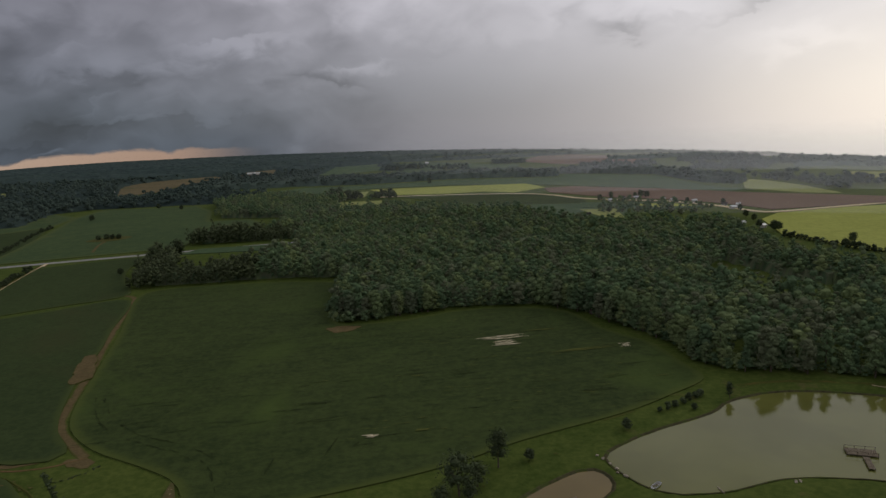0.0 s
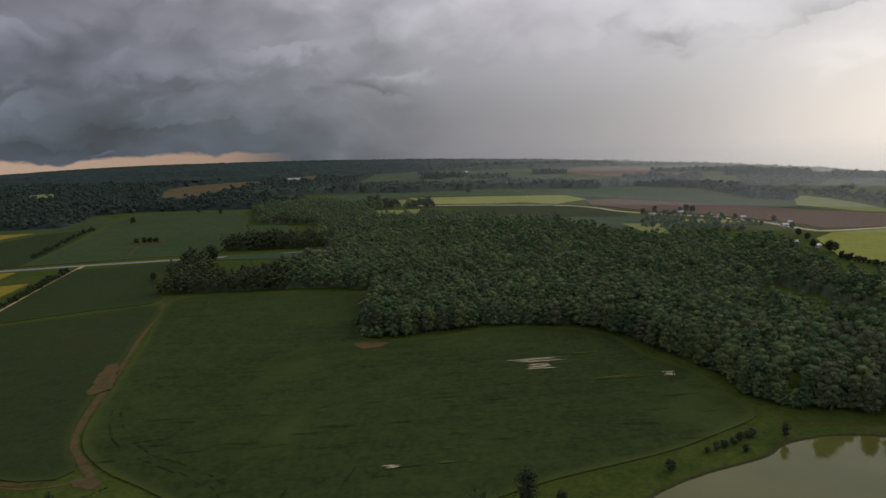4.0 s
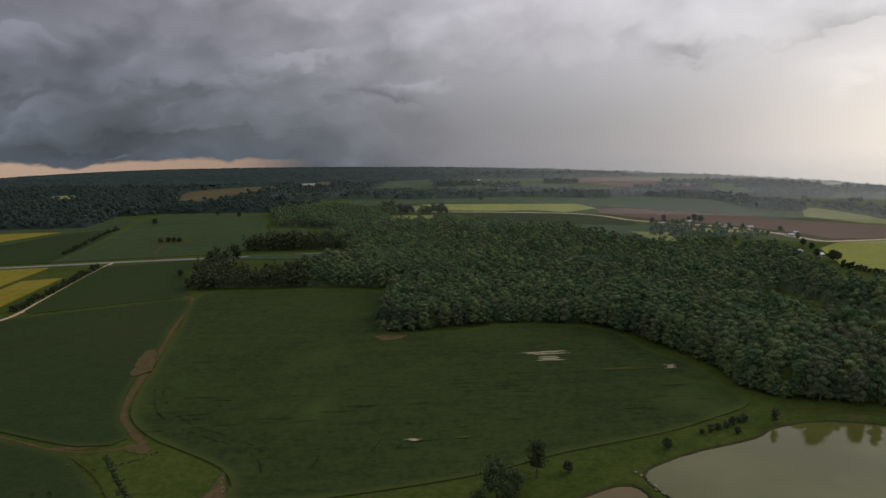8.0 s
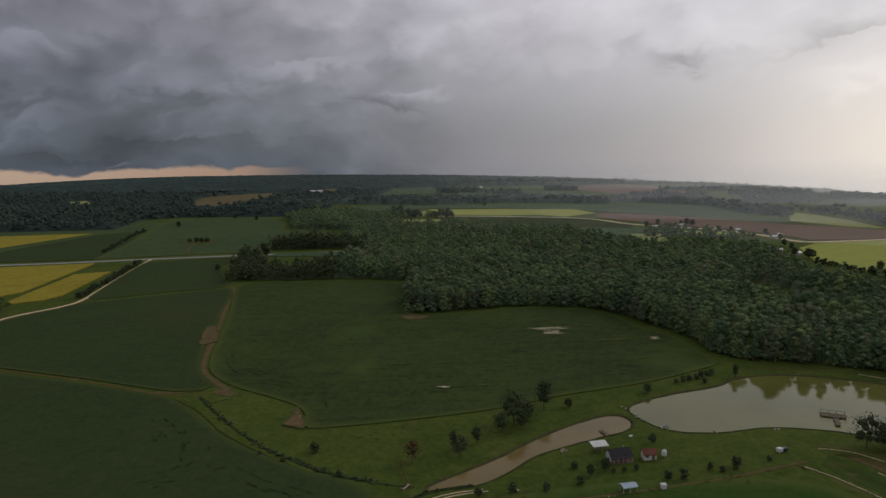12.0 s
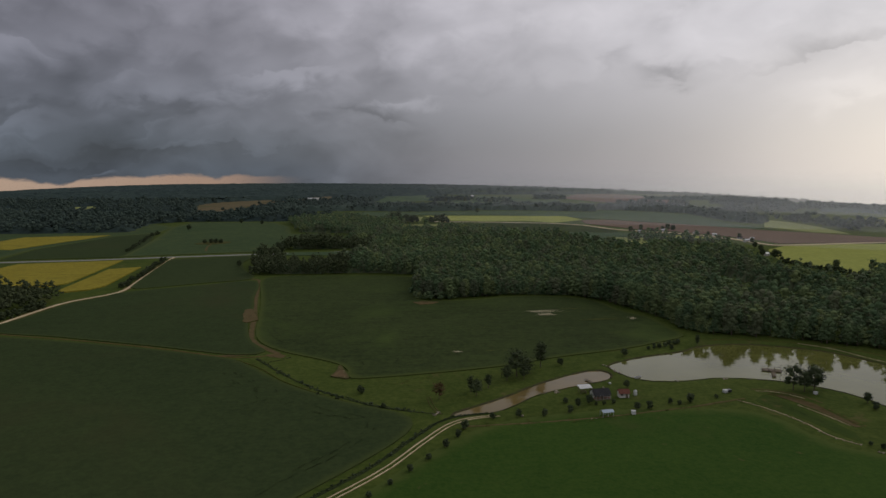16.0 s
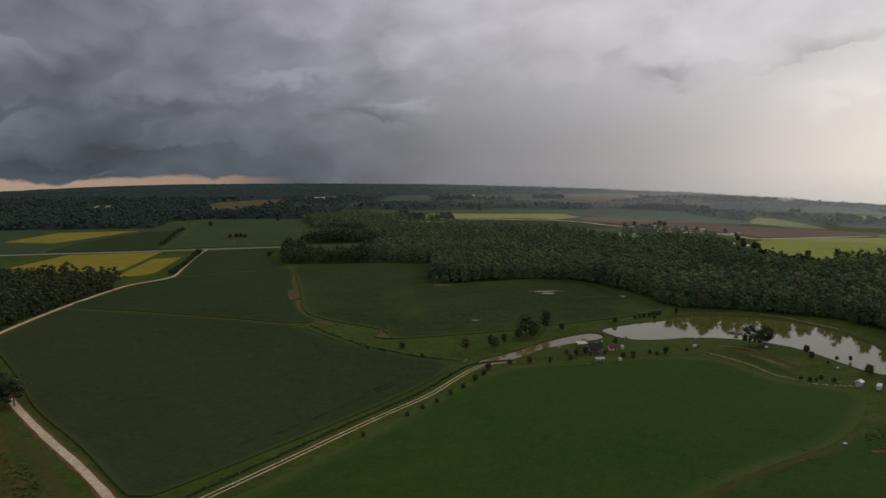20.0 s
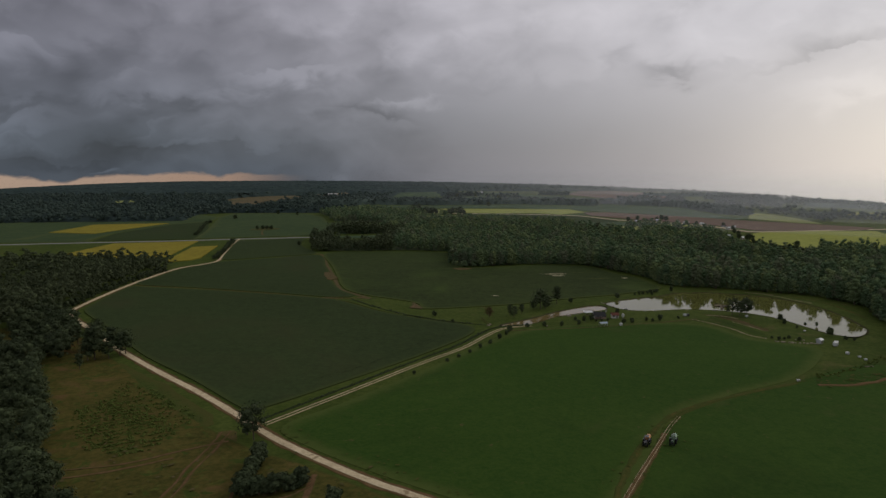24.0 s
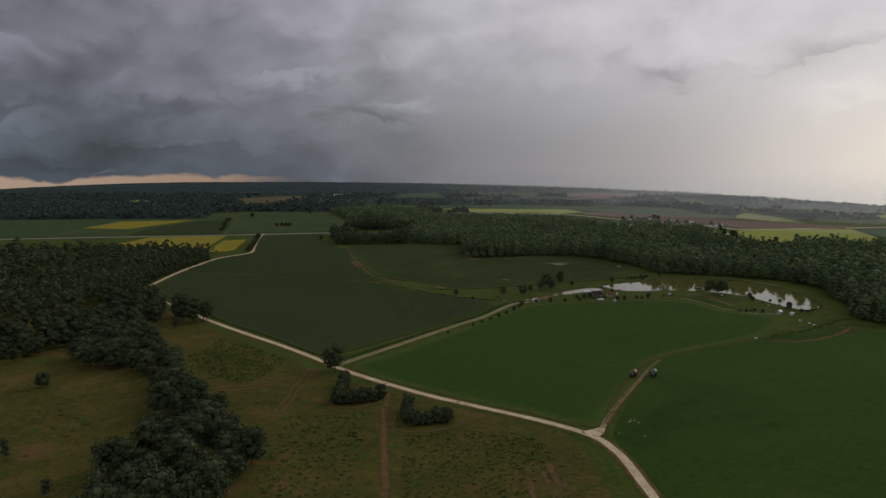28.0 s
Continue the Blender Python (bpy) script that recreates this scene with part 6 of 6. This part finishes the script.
def white_tank(x, y):
    ob = thing("white_tank", pose(x, y, 0), "upright white tank on short legs", "tank")
    bm = bmesh.new()
    bmesh.ops.create_uvsphere(bm, u_segments=16, v_segments=10, radius=0.75)
    for v in bm.verts:
        v.co.z = v.co.z * 0.8 + (0.75 if v.co.z > 0 else -0.15) + 1.05
    part("body", bm, WHITE, ob)
    part("lid", rod((0, 0, 2.35), (0, 0, 2.5), 0.25, 12), GREY_TIN, ob)
    for k in range(4):
        a = k * 1.571 + 0.4
        part("leg", rod((0.5 * math.cos(a), 0.5 * math.sin(a), -0.05), (0.5 * math.cos(a), 0.5 * math.sin(a), 0.7), 0.05, 6), GREY_TIN, ob)


white_tank(50.6, 132)


def dock(name, m, long, wide, label, rail=False, depth=1.2):
    """A plank deck on posts, its length along y."""
    ob = thing(name, m, label, "dock")
    n = int(long / 0.3)
    for k in range(n):
        part("plank", block(-wide / 2, -long / 2 + k * 0.3, 0.22, wide / 2, -long / 2 + k * 0.3 + 0.26, 0.28), PLANK, ob)
    for s in (-1, 1):
        part("beam", block(s * (wide / 2 - 0.15) - 0.06, -long / 2, 0.08, s * (wide / 2 - 0.15) + 0.06, long / 2, 0.22), PLANK, ob)
        for k in range(max(2, int(long / 2.2) + 1)):
            y = -long / 2 + 0.15 + (long - 0.3) * k / max(1, int(long / 2.2))
            part("post", rod((s * (wide / 2 - 0.1), y, -depth), (s * (wide / 2 - 0.1), y, 1.15 if rail else 0.5), 0.07, 6), PLANK, ob)
        if rail:
            part("handrail", block(s * (wide / 2 - 0.1) - 0.05, -long / 2, 1.08, s * (wide / 2 - 0.1) + 0.05, long / 2, 1.15), PLANK, ob)
    return ob


dock("dock", pose(37.2, 150.6, WATER_LEVEL + 0.1, 0, 0, 18), 4.6, 1.3, "short wooden dock in the narrow pond")
big = dock("dock", pose(116.8, 165.2, WATER_LEVEL + 0.15, 0, 0, 68), 7.6, 4.0, "wide railed wooden fishing dock in the pond", True, 1.4)
dock("dock", pose(115.0, 159.3, WATER_LEVEL + 0.2, 0, 0, -22), 7.0, 1.5, "wooden gangway from the bank to the dock", False, 1.0)


def boat(x, y, turn):
    ob = thing("rowing_boat", pose(x, y, WATER_LEVEL - 0.08, 0, 0, turn), "small pale flat-bottomed boat moored at the bank", "boat")
    bm, rings = bmesh.new(), []
    for f, w, z0 in ((-1.0, 0.55, 0.05), (-0.5, 0.7, 0.0), (0.2, 0.7, 0.0), (0.75, 0.5, 0.05), (1.0, 0.2, 0.2)):
        rings.append([bm.verts.new((px, f * 1.9, pz)) for px, pz in ((-w, 0.5), (-w * 0.8, z0), (w * 0.8, z0), (w, 0.5), (w * 0.9, 0.5), (w * 0.72, z0 + 0.06), (-w * 0.72, z0 + 0.06), (-w * 0.9, 0.5))])
    for a, b in zip(rings, rings[1:]):
        for k in range(8):
            bm.faces.new((a[k], a[(k + 1) % 8], b[(k + 1) % 8], b[k]))
    bm.faces.new(rings[0])
    bm.faces.new(rings[-1][::-1])
    part("hull", bm, GREY_TIN, ob)
    for f in (-0.9, 0.1, 1.0):
        part("thwart", block(-0.62, f - 0.14, 0.36, 0.62, f + 0.14, 0.41), PLANK, ob)


boat(58.2, 156.0, -50)
part_of = thing("overflow_pipe", pose(72.5, 151.7, -0.15, 0, 0, 0), "pale overflow pipe running into the pond", "pipe")
part("pipe", rod((0, -1.8, 0.22), (0, 1.8, -0.2), 0.14, 8), STONE, part_of)
part("collar", rod((0, -1.9, 0.24), (0, -1.6, 0.2), 0.19, 8), STONE, part_of)


def wheel(parent, x, y, r, w, hub=None):
    """A tyre with a rim, axle along x."""
    bm = bmesh.new()
    ring = []
    for px0, pr in ((-w / 2, r * 0.62), (-w / 2, r * 0.93), (-w * 0.3, r), (w * 0.3, r), (w / 2, r * 0.93), (w / 2, r * 0.62)):
        ring.append([bm.verts.new((px0, pr * math.cos(k * 0.3927), pr * math.sin(k * 0.3927))) for k in range(16)])
    for a, b in zip(ring, ring[1:] + ring[:1]):
        for k in range(16):
            bm.faces.new((a[k], a[(k + 1) % 16], b[(k + 1) % 16], b[k]))
    wh = part("wheel", rod((-w * 0.3, 0, 0), (w * 0.3, 0, 0), r * 0.2, 8), DARK_PAINT, parent, at=pose(x, y, r))
    part("tyre", bm, RUBBER, wh)
    part("rim", rod((-w * 0.25, 0, 0), (w * 0.25, 0, 0), r * 0.62, 14), hub or WHITE, wh)


def tractor(m, paint, tank, label, tank_label):
    """A farm tractor, nose along -y, with a tank cart hitched behind."""
    ob = thing("tractor", m, label, "tractor", "tractors parked in the field")
    hood = block(-0.42, -2.0, 0.85, 0.42, -0.2, 1.55, 0.12)
    part("hood", hood, paint, ob)
    part("chassis", block(-0.3, -1.9, 0.55, 0.3, 1.2, 0.9), DARK_PAINT, ob)
    part("grille", block(-0.34, -2.05, 0.95, 0.34, -2.0, 1.45), DARK_PAINT, ob)
    for s in (-1, 1):
        part("headlight", rod((s * 0.25, -2.09, 1.38), (s * 0.25, -2.04, 1.38), 0.07, 8), WHITE, ob)
        part("fender", slab([(s * 0.45, 0.0, 1.62), (s * 1.0, 0.0, 1.62), (s * 1.0, 1.2, 1.62), (s * 0.45, 1.2, 1.62)][::s], 0.06), paint, ob)
        wheel(ob, s * 0.62, -1.45, 0.42, 0.28, WHITE)
        wheel(ob, s * 0.82, 0.6, 0.78, 0.44, WHITE)
        for y in (-0.1, 1.1):
            part("canopy_post", rod((s * 0.5, y, 1.0), (s * 0.5, y, 2.45), 0.04, 6), DARK_PAINT, ob)
    part("canopy", block(-0.62, -0.25, 2.45, 0.62, 1.25, 2.55, 0.04), paint, ob)
    part("seat", block(-0.25, 0.45, 1.0, 0.25, 0.95, 1.35, 0.05), RUBBER, ob)
    part("steering_wheel", rod((0, 0.05, 1.45), (0, 0.09, 1.48), 0.2, 12), RUBBER, ob)
    part("exhaust", rod((0.2, -1.2, 1.5), (0.2, -1.2, 2.3), 0.05, 8), DARK_PAINT, ob)
    cart = thing("tank_cart", m @ pose(0, 2.9, 0), tank_label, "cart", "tank carts behind the tractors")
    part("tank", rod((0, -0.9, 1.25), (0, 1.3, 1.25), 0.65, 16), tank, cart)
    part("frame", block(-0.4, -1.2, 0.5, 0.4, 1.3, 0.66), DARK_PAINT, cart)
    part("drawbar", rod((0, -1.2, 0.58), (0, -1.95, 0.55), 0.06, 6), DARK_PAINT, cart)
    part("hatch", rod((0, 0.2, 1.85), (0, 0.2, 2.0), 0.2, 10), DARK_PAINT, cart)
    for s in (-1, 1):
        wheel(cart, s * 0.78, 0.3, 0.5, 0.3, WHITE)


tractor(pose(13.6, -42.0, 0.2, 0, 0, -26), DARK_PAINT, TAN_PAINT, "dark farm tractor with a canopy parked on the field", "orange tank cart hitched behind a tractor")
tractor(pose(21.6, -41.4, 0.2, 0, 0, -26), GREEN_PAINT, PALE_GREEN, "green farm tractor with a canopy parked on the field", "pale green tank cart hitched behind a tractor")


def camper(m):
    ob = thing("camper", m, "white travel trailer with grey roof stripes", "trailer")
    part("body", block(-3.2, -1.2, 0.55, 3.2, 1.2, 2.75, 0.18), WHITE, ob)
    for y in (-0.55, 0.55):
        part("roof_stripe", block(-2.9, y - 0.16, 2.755, 2.9, y + 0.16, 2.78), GREY_TIN, ob)
    part("roof_vent", block(0.6, -0.25, 2.76, 1.1, 0.25, 2.95, 0.04), GREY_TIN, ob)
    for x in (-2.0, 0.0, 2.0):
        part("window", block(x - 0.45, -1.23, 1.5, x + 0.45, -1.2, 2.1), GLASS, ob)
    d = part("door", block(0.85, -1.23, 0.65, 1.45, -1.2, 2.4), SIDING, ob)
    part("handle", block(0.9, -1.27, 1.35, 1.0, -1.23, 1.42), GREY_TIN, d)
    part("drawbar", rod((3.1, 0, 0.6), (4.2, 0, 0.5), 0.07, 6), DARK_PAINT, ob)
    axle = part("axle", rod((0, -1.1, 0.36), (0, 1.1, 0.36), 0.06, 6), DARK_PAINT, ob)
    for s in (-1, 1):
        w = part("wheel", rod((0, s * 1.02, 0.36), (0, s * 1.2, 0.36), 0.36, 14), RUBBER, ob)
        part("rim", rod((0, s * 1.19, 0.36), (0, s * 1.22, 0.36), 0.2, 10), GREY_TIN, w)


camper(pose(132.8, 72.6, 0, 0, 0, 52) @ Matrix.Scale(0.72, 4))
gabled_house("tin_shed", pose(128.2, 77.5, 0, 0, 0, 40), 2.6, 2.0, 1.8, 2.3, "small grey tin shed beside a trailer", "shed", GREY_TIN, GREY_TIN, None, 0)


def crate(x, y, sx, sy, sz, turn, mat, name, label):
    ob = thing(name, pose(x, y, 0, 0, 0, turn), label, "box")
    part("body", block(-sx / 2, -sy / 2, 0.12, sx / 2, sy / 2, sz, 0.06), mat, ob)
    part("lid", block(-sx / 2 - 0.05, -sy / 2 - 0.05, sz, sx / 2 + 0.05, sy / 2 + 0.05, sz + 0.08, 0.02), mat, ob)
    for s in (-1, 1):
        part("runner", block(-sx / 2 + 0.1, s * sy * 0.3 - 0.06, 0, sx / 2 - 0.1, s * sy * 0.3 + 0.06, 0.14), PLANK, ob)


for x, y, sx, sy, sz, turn in [(130.2, 58.5, 1.3, 1.1, 0.9, 10), (132.2, 53, 1.3, 0.9, 0.6, 30), (132.4, 49, 1.1, 0.9, 0.6, -10), (44.8, 113, 1.4, 1.2, 1.3, 0), (44.6, 146.6, 0.9, 0.7, 0.6, 20), (118.6, 134.0, 1.2, 1.2, 0.9, 0), (89.4, 20.2, 1.2, 0.8, 0.5, 15), (133, 100.7, 1.1, 0.8, 0.5, 40), (85.6, 135.9, 1.6, 1.3, 1.1, 25)]:
    crate(x, y, sx, sy, sz, turn, WHITE, "storage_box", "white storage box standing on the grass")
crate(87.3, 136.6, 1.5, 1.2, 1.0, 25, DARK_PAINT, "storage_box", "dark storage box standing on the grass")
beam = thing("timber_stack", pose(128, 39.5, 0, 0, 0, 12), "pale stack of sawn timber on the grass", "timber")
for k in range(6):
    part("board", block(-1.9, -0.6 + 0.2 * k, 0.0 + 0.1 * (k % 2), 1.9, -0.42 + 0.2 * k, 0.1 + 0.1 * (k % 2)), PLANK, beam)


def stone_mesh(seed):
    r = np.random.default_rng(seed)
    return mesh_of("stone", ICO_V * np.array([0.55, 0.4, 0.28]) * r.uniform(0.75, 1.2, (len(ICO_V), 1)) + (0, 0, 0.15), ICO_T, STONE)


STONES = [stone_mesh(k) for k in range(4)]


def stone(x, y, s, label="pale rough stone lying on the grass", group=""):
    ob = new("stone", STONES[rng.integers(4)])
    ob.matrix_world = pose(x, y, 0.0, 0, 0, rng.uniform(0, 360)) @ Matrix.Diagonal((s, s, s, 1))
    tagged(ob, label, "stone", group)


for x, y in smooth_line([(109, 80.5), (113, 78.5), (119, 77), (126, 75.5)], 1.3):
    stone(x + rng.normal(0, 0.2), y + rng.normal(0, 0.25), rng.uniform(0.9, 1.7), "pale stone in a row along the field edge", "row of pale stones")
for x, y in smooth_line([(87, 127), (93, 119), (99, 106), (102, 93), (107, 86)], 1.5):
    stone(x + rng.normal(0, 0.3), y + rng.normal(0, 0.3), rng.uniform(0.3, 0.8), "pale stone edging the garden", "stones edging the garden")
for x, y, s in [(49, 171, 1.2), (50, 168, 1.0), (51, 165, 1.3), (50.5, 163, 1.0), (52, 161, 1.5), (48, 173, 0.9), (22, 137, 1.6), (22.8, 136.4, 1.2), (21.6, 135.9, 1.1), (-0.8, -90.5, 1.3), (1.1, -89.6, 1.0), (0.2, -88.6, 0.8), (2.0, -91, 0.7), (0.7, -102.5, 0.9),
                (-6.5, -100, 0.8), (120, 83, 1.0), (123, 82, 1.2), (93, 152.6, 0.9), (92.2, 153.2, 0.8), (91.8, 152.4, 0.9), (93.2, 153.4, 0.7), (29.5, 108.5, 0.7), (31, 108.8, 0.6), (6.3, 111.4, 1.4)]:
    stone(x, y, s)
rail = thing("culvert", pose(-23.2, 113.5, 0, 0, 0, 60) @ Matrix.Scale(0.65, 4), "pale concrete culvert with two head posts", "culvert")
part("pipe", rod((-2.2, 0, 0.1), (2.2, 0, 0.1), 0.4, 12), STONE, rail)
for s in (-1, 1):
    part("head_wall", block(s * 2.2 - 0.15, -0.9, -0.3, s * 2.2 + 0.15, 0.9, 0.8, 0.05), STONE, rail)
    part("post", rod((s * 2.2, 1.2, 0), (s * 2.2, 1.2, 1.6), 0.09, 6), PLANK, rail)

# houses and barns farther off
FARM = [(258, 815, 14, 8, SLATE), (272, 806, 12, 8, GREY_TIN), (292, 772, 10, 7, WHITE), (300, 762, 16, 8, GREY_TIN), (316, 742, 11, 7, WHITE), (330, 700, 12, 8, SLATE), (326, 672, 14, 8, GREY_TIN), (283, 566, 10, 7, WHITE), (290, 545, 9, 6, WHITE), (178, 672, 12, 7, SLATE), (340, 690, 9, 7, WHITE), (236, 790, 9, 6, GREY_TIN)]
for k, (x, y, long, deep, roof) in enumerate(FARM):
    gabled_house("farmhouse", pose(x, y, ground_z(x, y), 0, 0, (k * 37) % 60 - 30), long * 0.45, deep * 0.55, 2.3, 3.4, "small pale farmhouse beside the far road", "house", SIDING, roof, None, 3, group="far farmhouses")
gabled_house("house", pose(-186, 512, 0, 0, 0, 12), 11, 7, 3.0, 5.0, "white house under large trees beside the road", "house", WHITE, GREY_TIN, None, 3)
for x, y, long in [(-388, 1797, 34), (-522, 2030, 9), (-496, 2065, 10), (-376, 2081, 12), (-346, 2117, 12), (-790, 1500, 6), (-875, 1380, 5), (-540, 1300, 6), (60, 1950, 9)]:
    gabled_house("barn", pose(x, y, ground_z(x, y), 0, 0, 4), long, 9, 3.6, 5.6, "long pale barn in the distance", "barn", SIDING, WHITE, None, 4, group="distant barns")
edge_row = smooth_line([(281, 497), (289, 467), (296, 437), (312, 402)], 3.2)
grove("hedge_row", edge_row + rng.normal(0, 0.6, edge_row.shape), BRUSH, LEAF_NEAR, "dark row of small trees along a yellow green field", rng, 0.9, 1.7, "hedge")
hay_trees = np.concatenate([scatter([(-106, 960), (-60, 955), (-58, 985), (-108, 992)], 10.0, rng), scatter([(-56, 950), (-12, 960), (-16, 984), (-50, 985)], 12.0, rng)])
grove("tree_row", hay_trees, COPSE_KINDS, LEAF_NEAR, "dark clump of trees beside a hay field", rng, 0.8, 1.7)
orchard = scatter([(190, 690), (225, 790), (262, 800), (318, 735), (318, 690), (260, 640)], 9.5, rng)
grove("orchard", orchard, BRUSH, LEAF, "scattered small trees round far farmhouses", rng, 0.5, 2.0, "trees")
for x, y in [(-296, 668), (-290, 672), (-284, 670), (-279, 672)]:
    plant(BUSH_KINDS[0], x, y, 2.4, "bush", "bushy scrub in a farmyard", "bush")
for x, y, s in [(248, 828, 1.0), (282, 818, 1.3), (288, 815, 1.2), (240, 800, 0.9), (312, 752, 0.8), (336, 716, 0.9), (300, 580, 0.9), (306, 606, 0.9), (322, 650, 0.9), (205, 690, 1.0), (276, 822, 0.9), (227, 802, 1.1),
                (-381, 849, 1.2), (-300, 930, 0.9), (-340, 960, 1.0), (40, 1190, 1.5), (284, 540, 1.0), (287, 523, 1.2), (290, 521, 1.1), (308, 458, 1.0), (-20, 1630, 1.5), (30, 1650, 1.6), (90, 1600, 1.6)]:
    plant(OAK_KINDS[rng.integers(3)], x, y, s * 0.8, label="dark round tree beside far fields")


# ---------------------------------------------------------------- haze sheets over the far land
def haze_sheet(radius, share, near=False):
    """A low, see-through sheet that imitates haze and falling rain over the far land."""
    m = bpy.data.materials.new("haze_film")
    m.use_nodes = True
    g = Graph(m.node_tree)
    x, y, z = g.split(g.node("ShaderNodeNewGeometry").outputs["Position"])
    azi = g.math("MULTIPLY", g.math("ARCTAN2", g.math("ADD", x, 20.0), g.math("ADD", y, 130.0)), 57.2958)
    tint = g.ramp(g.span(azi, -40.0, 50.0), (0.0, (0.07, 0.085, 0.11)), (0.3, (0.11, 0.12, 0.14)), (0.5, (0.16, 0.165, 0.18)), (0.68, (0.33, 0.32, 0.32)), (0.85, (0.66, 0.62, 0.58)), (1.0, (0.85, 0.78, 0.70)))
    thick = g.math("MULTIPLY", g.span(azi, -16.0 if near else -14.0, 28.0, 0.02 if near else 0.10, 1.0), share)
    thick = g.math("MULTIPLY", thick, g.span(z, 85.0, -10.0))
    # near sheets scatter light from behind; the far ones glow in a set tint
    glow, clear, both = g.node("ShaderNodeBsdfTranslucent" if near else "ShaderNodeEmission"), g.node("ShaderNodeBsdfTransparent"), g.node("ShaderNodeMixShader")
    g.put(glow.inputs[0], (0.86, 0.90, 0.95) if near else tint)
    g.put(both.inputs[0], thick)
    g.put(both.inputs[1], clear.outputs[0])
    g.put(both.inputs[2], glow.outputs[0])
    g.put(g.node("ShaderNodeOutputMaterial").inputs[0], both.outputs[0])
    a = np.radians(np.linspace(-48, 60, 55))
    px0, py0 = PATH_MID[0] + radius * np.sin(a), PATH_MID[1] + radius * np.cos(a)
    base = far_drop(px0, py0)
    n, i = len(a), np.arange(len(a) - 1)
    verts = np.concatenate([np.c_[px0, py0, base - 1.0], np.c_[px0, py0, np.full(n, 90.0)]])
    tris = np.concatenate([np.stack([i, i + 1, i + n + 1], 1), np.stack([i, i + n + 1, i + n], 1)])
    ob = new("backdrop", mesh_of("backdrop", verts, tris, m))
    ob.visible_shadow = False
    tagged(ob, "thin see-through sheet that imitates distant haze and rain", "rain", kind="structure")


haze_sheet(840.0, 0.08, True)
haze_sheet(1080.0, 0.16, True)
haze_sheet(1450.0, 0.26, True)
haze_sheet(2050.0, 0.32)
haze_sheet(2750.0, 0.50)
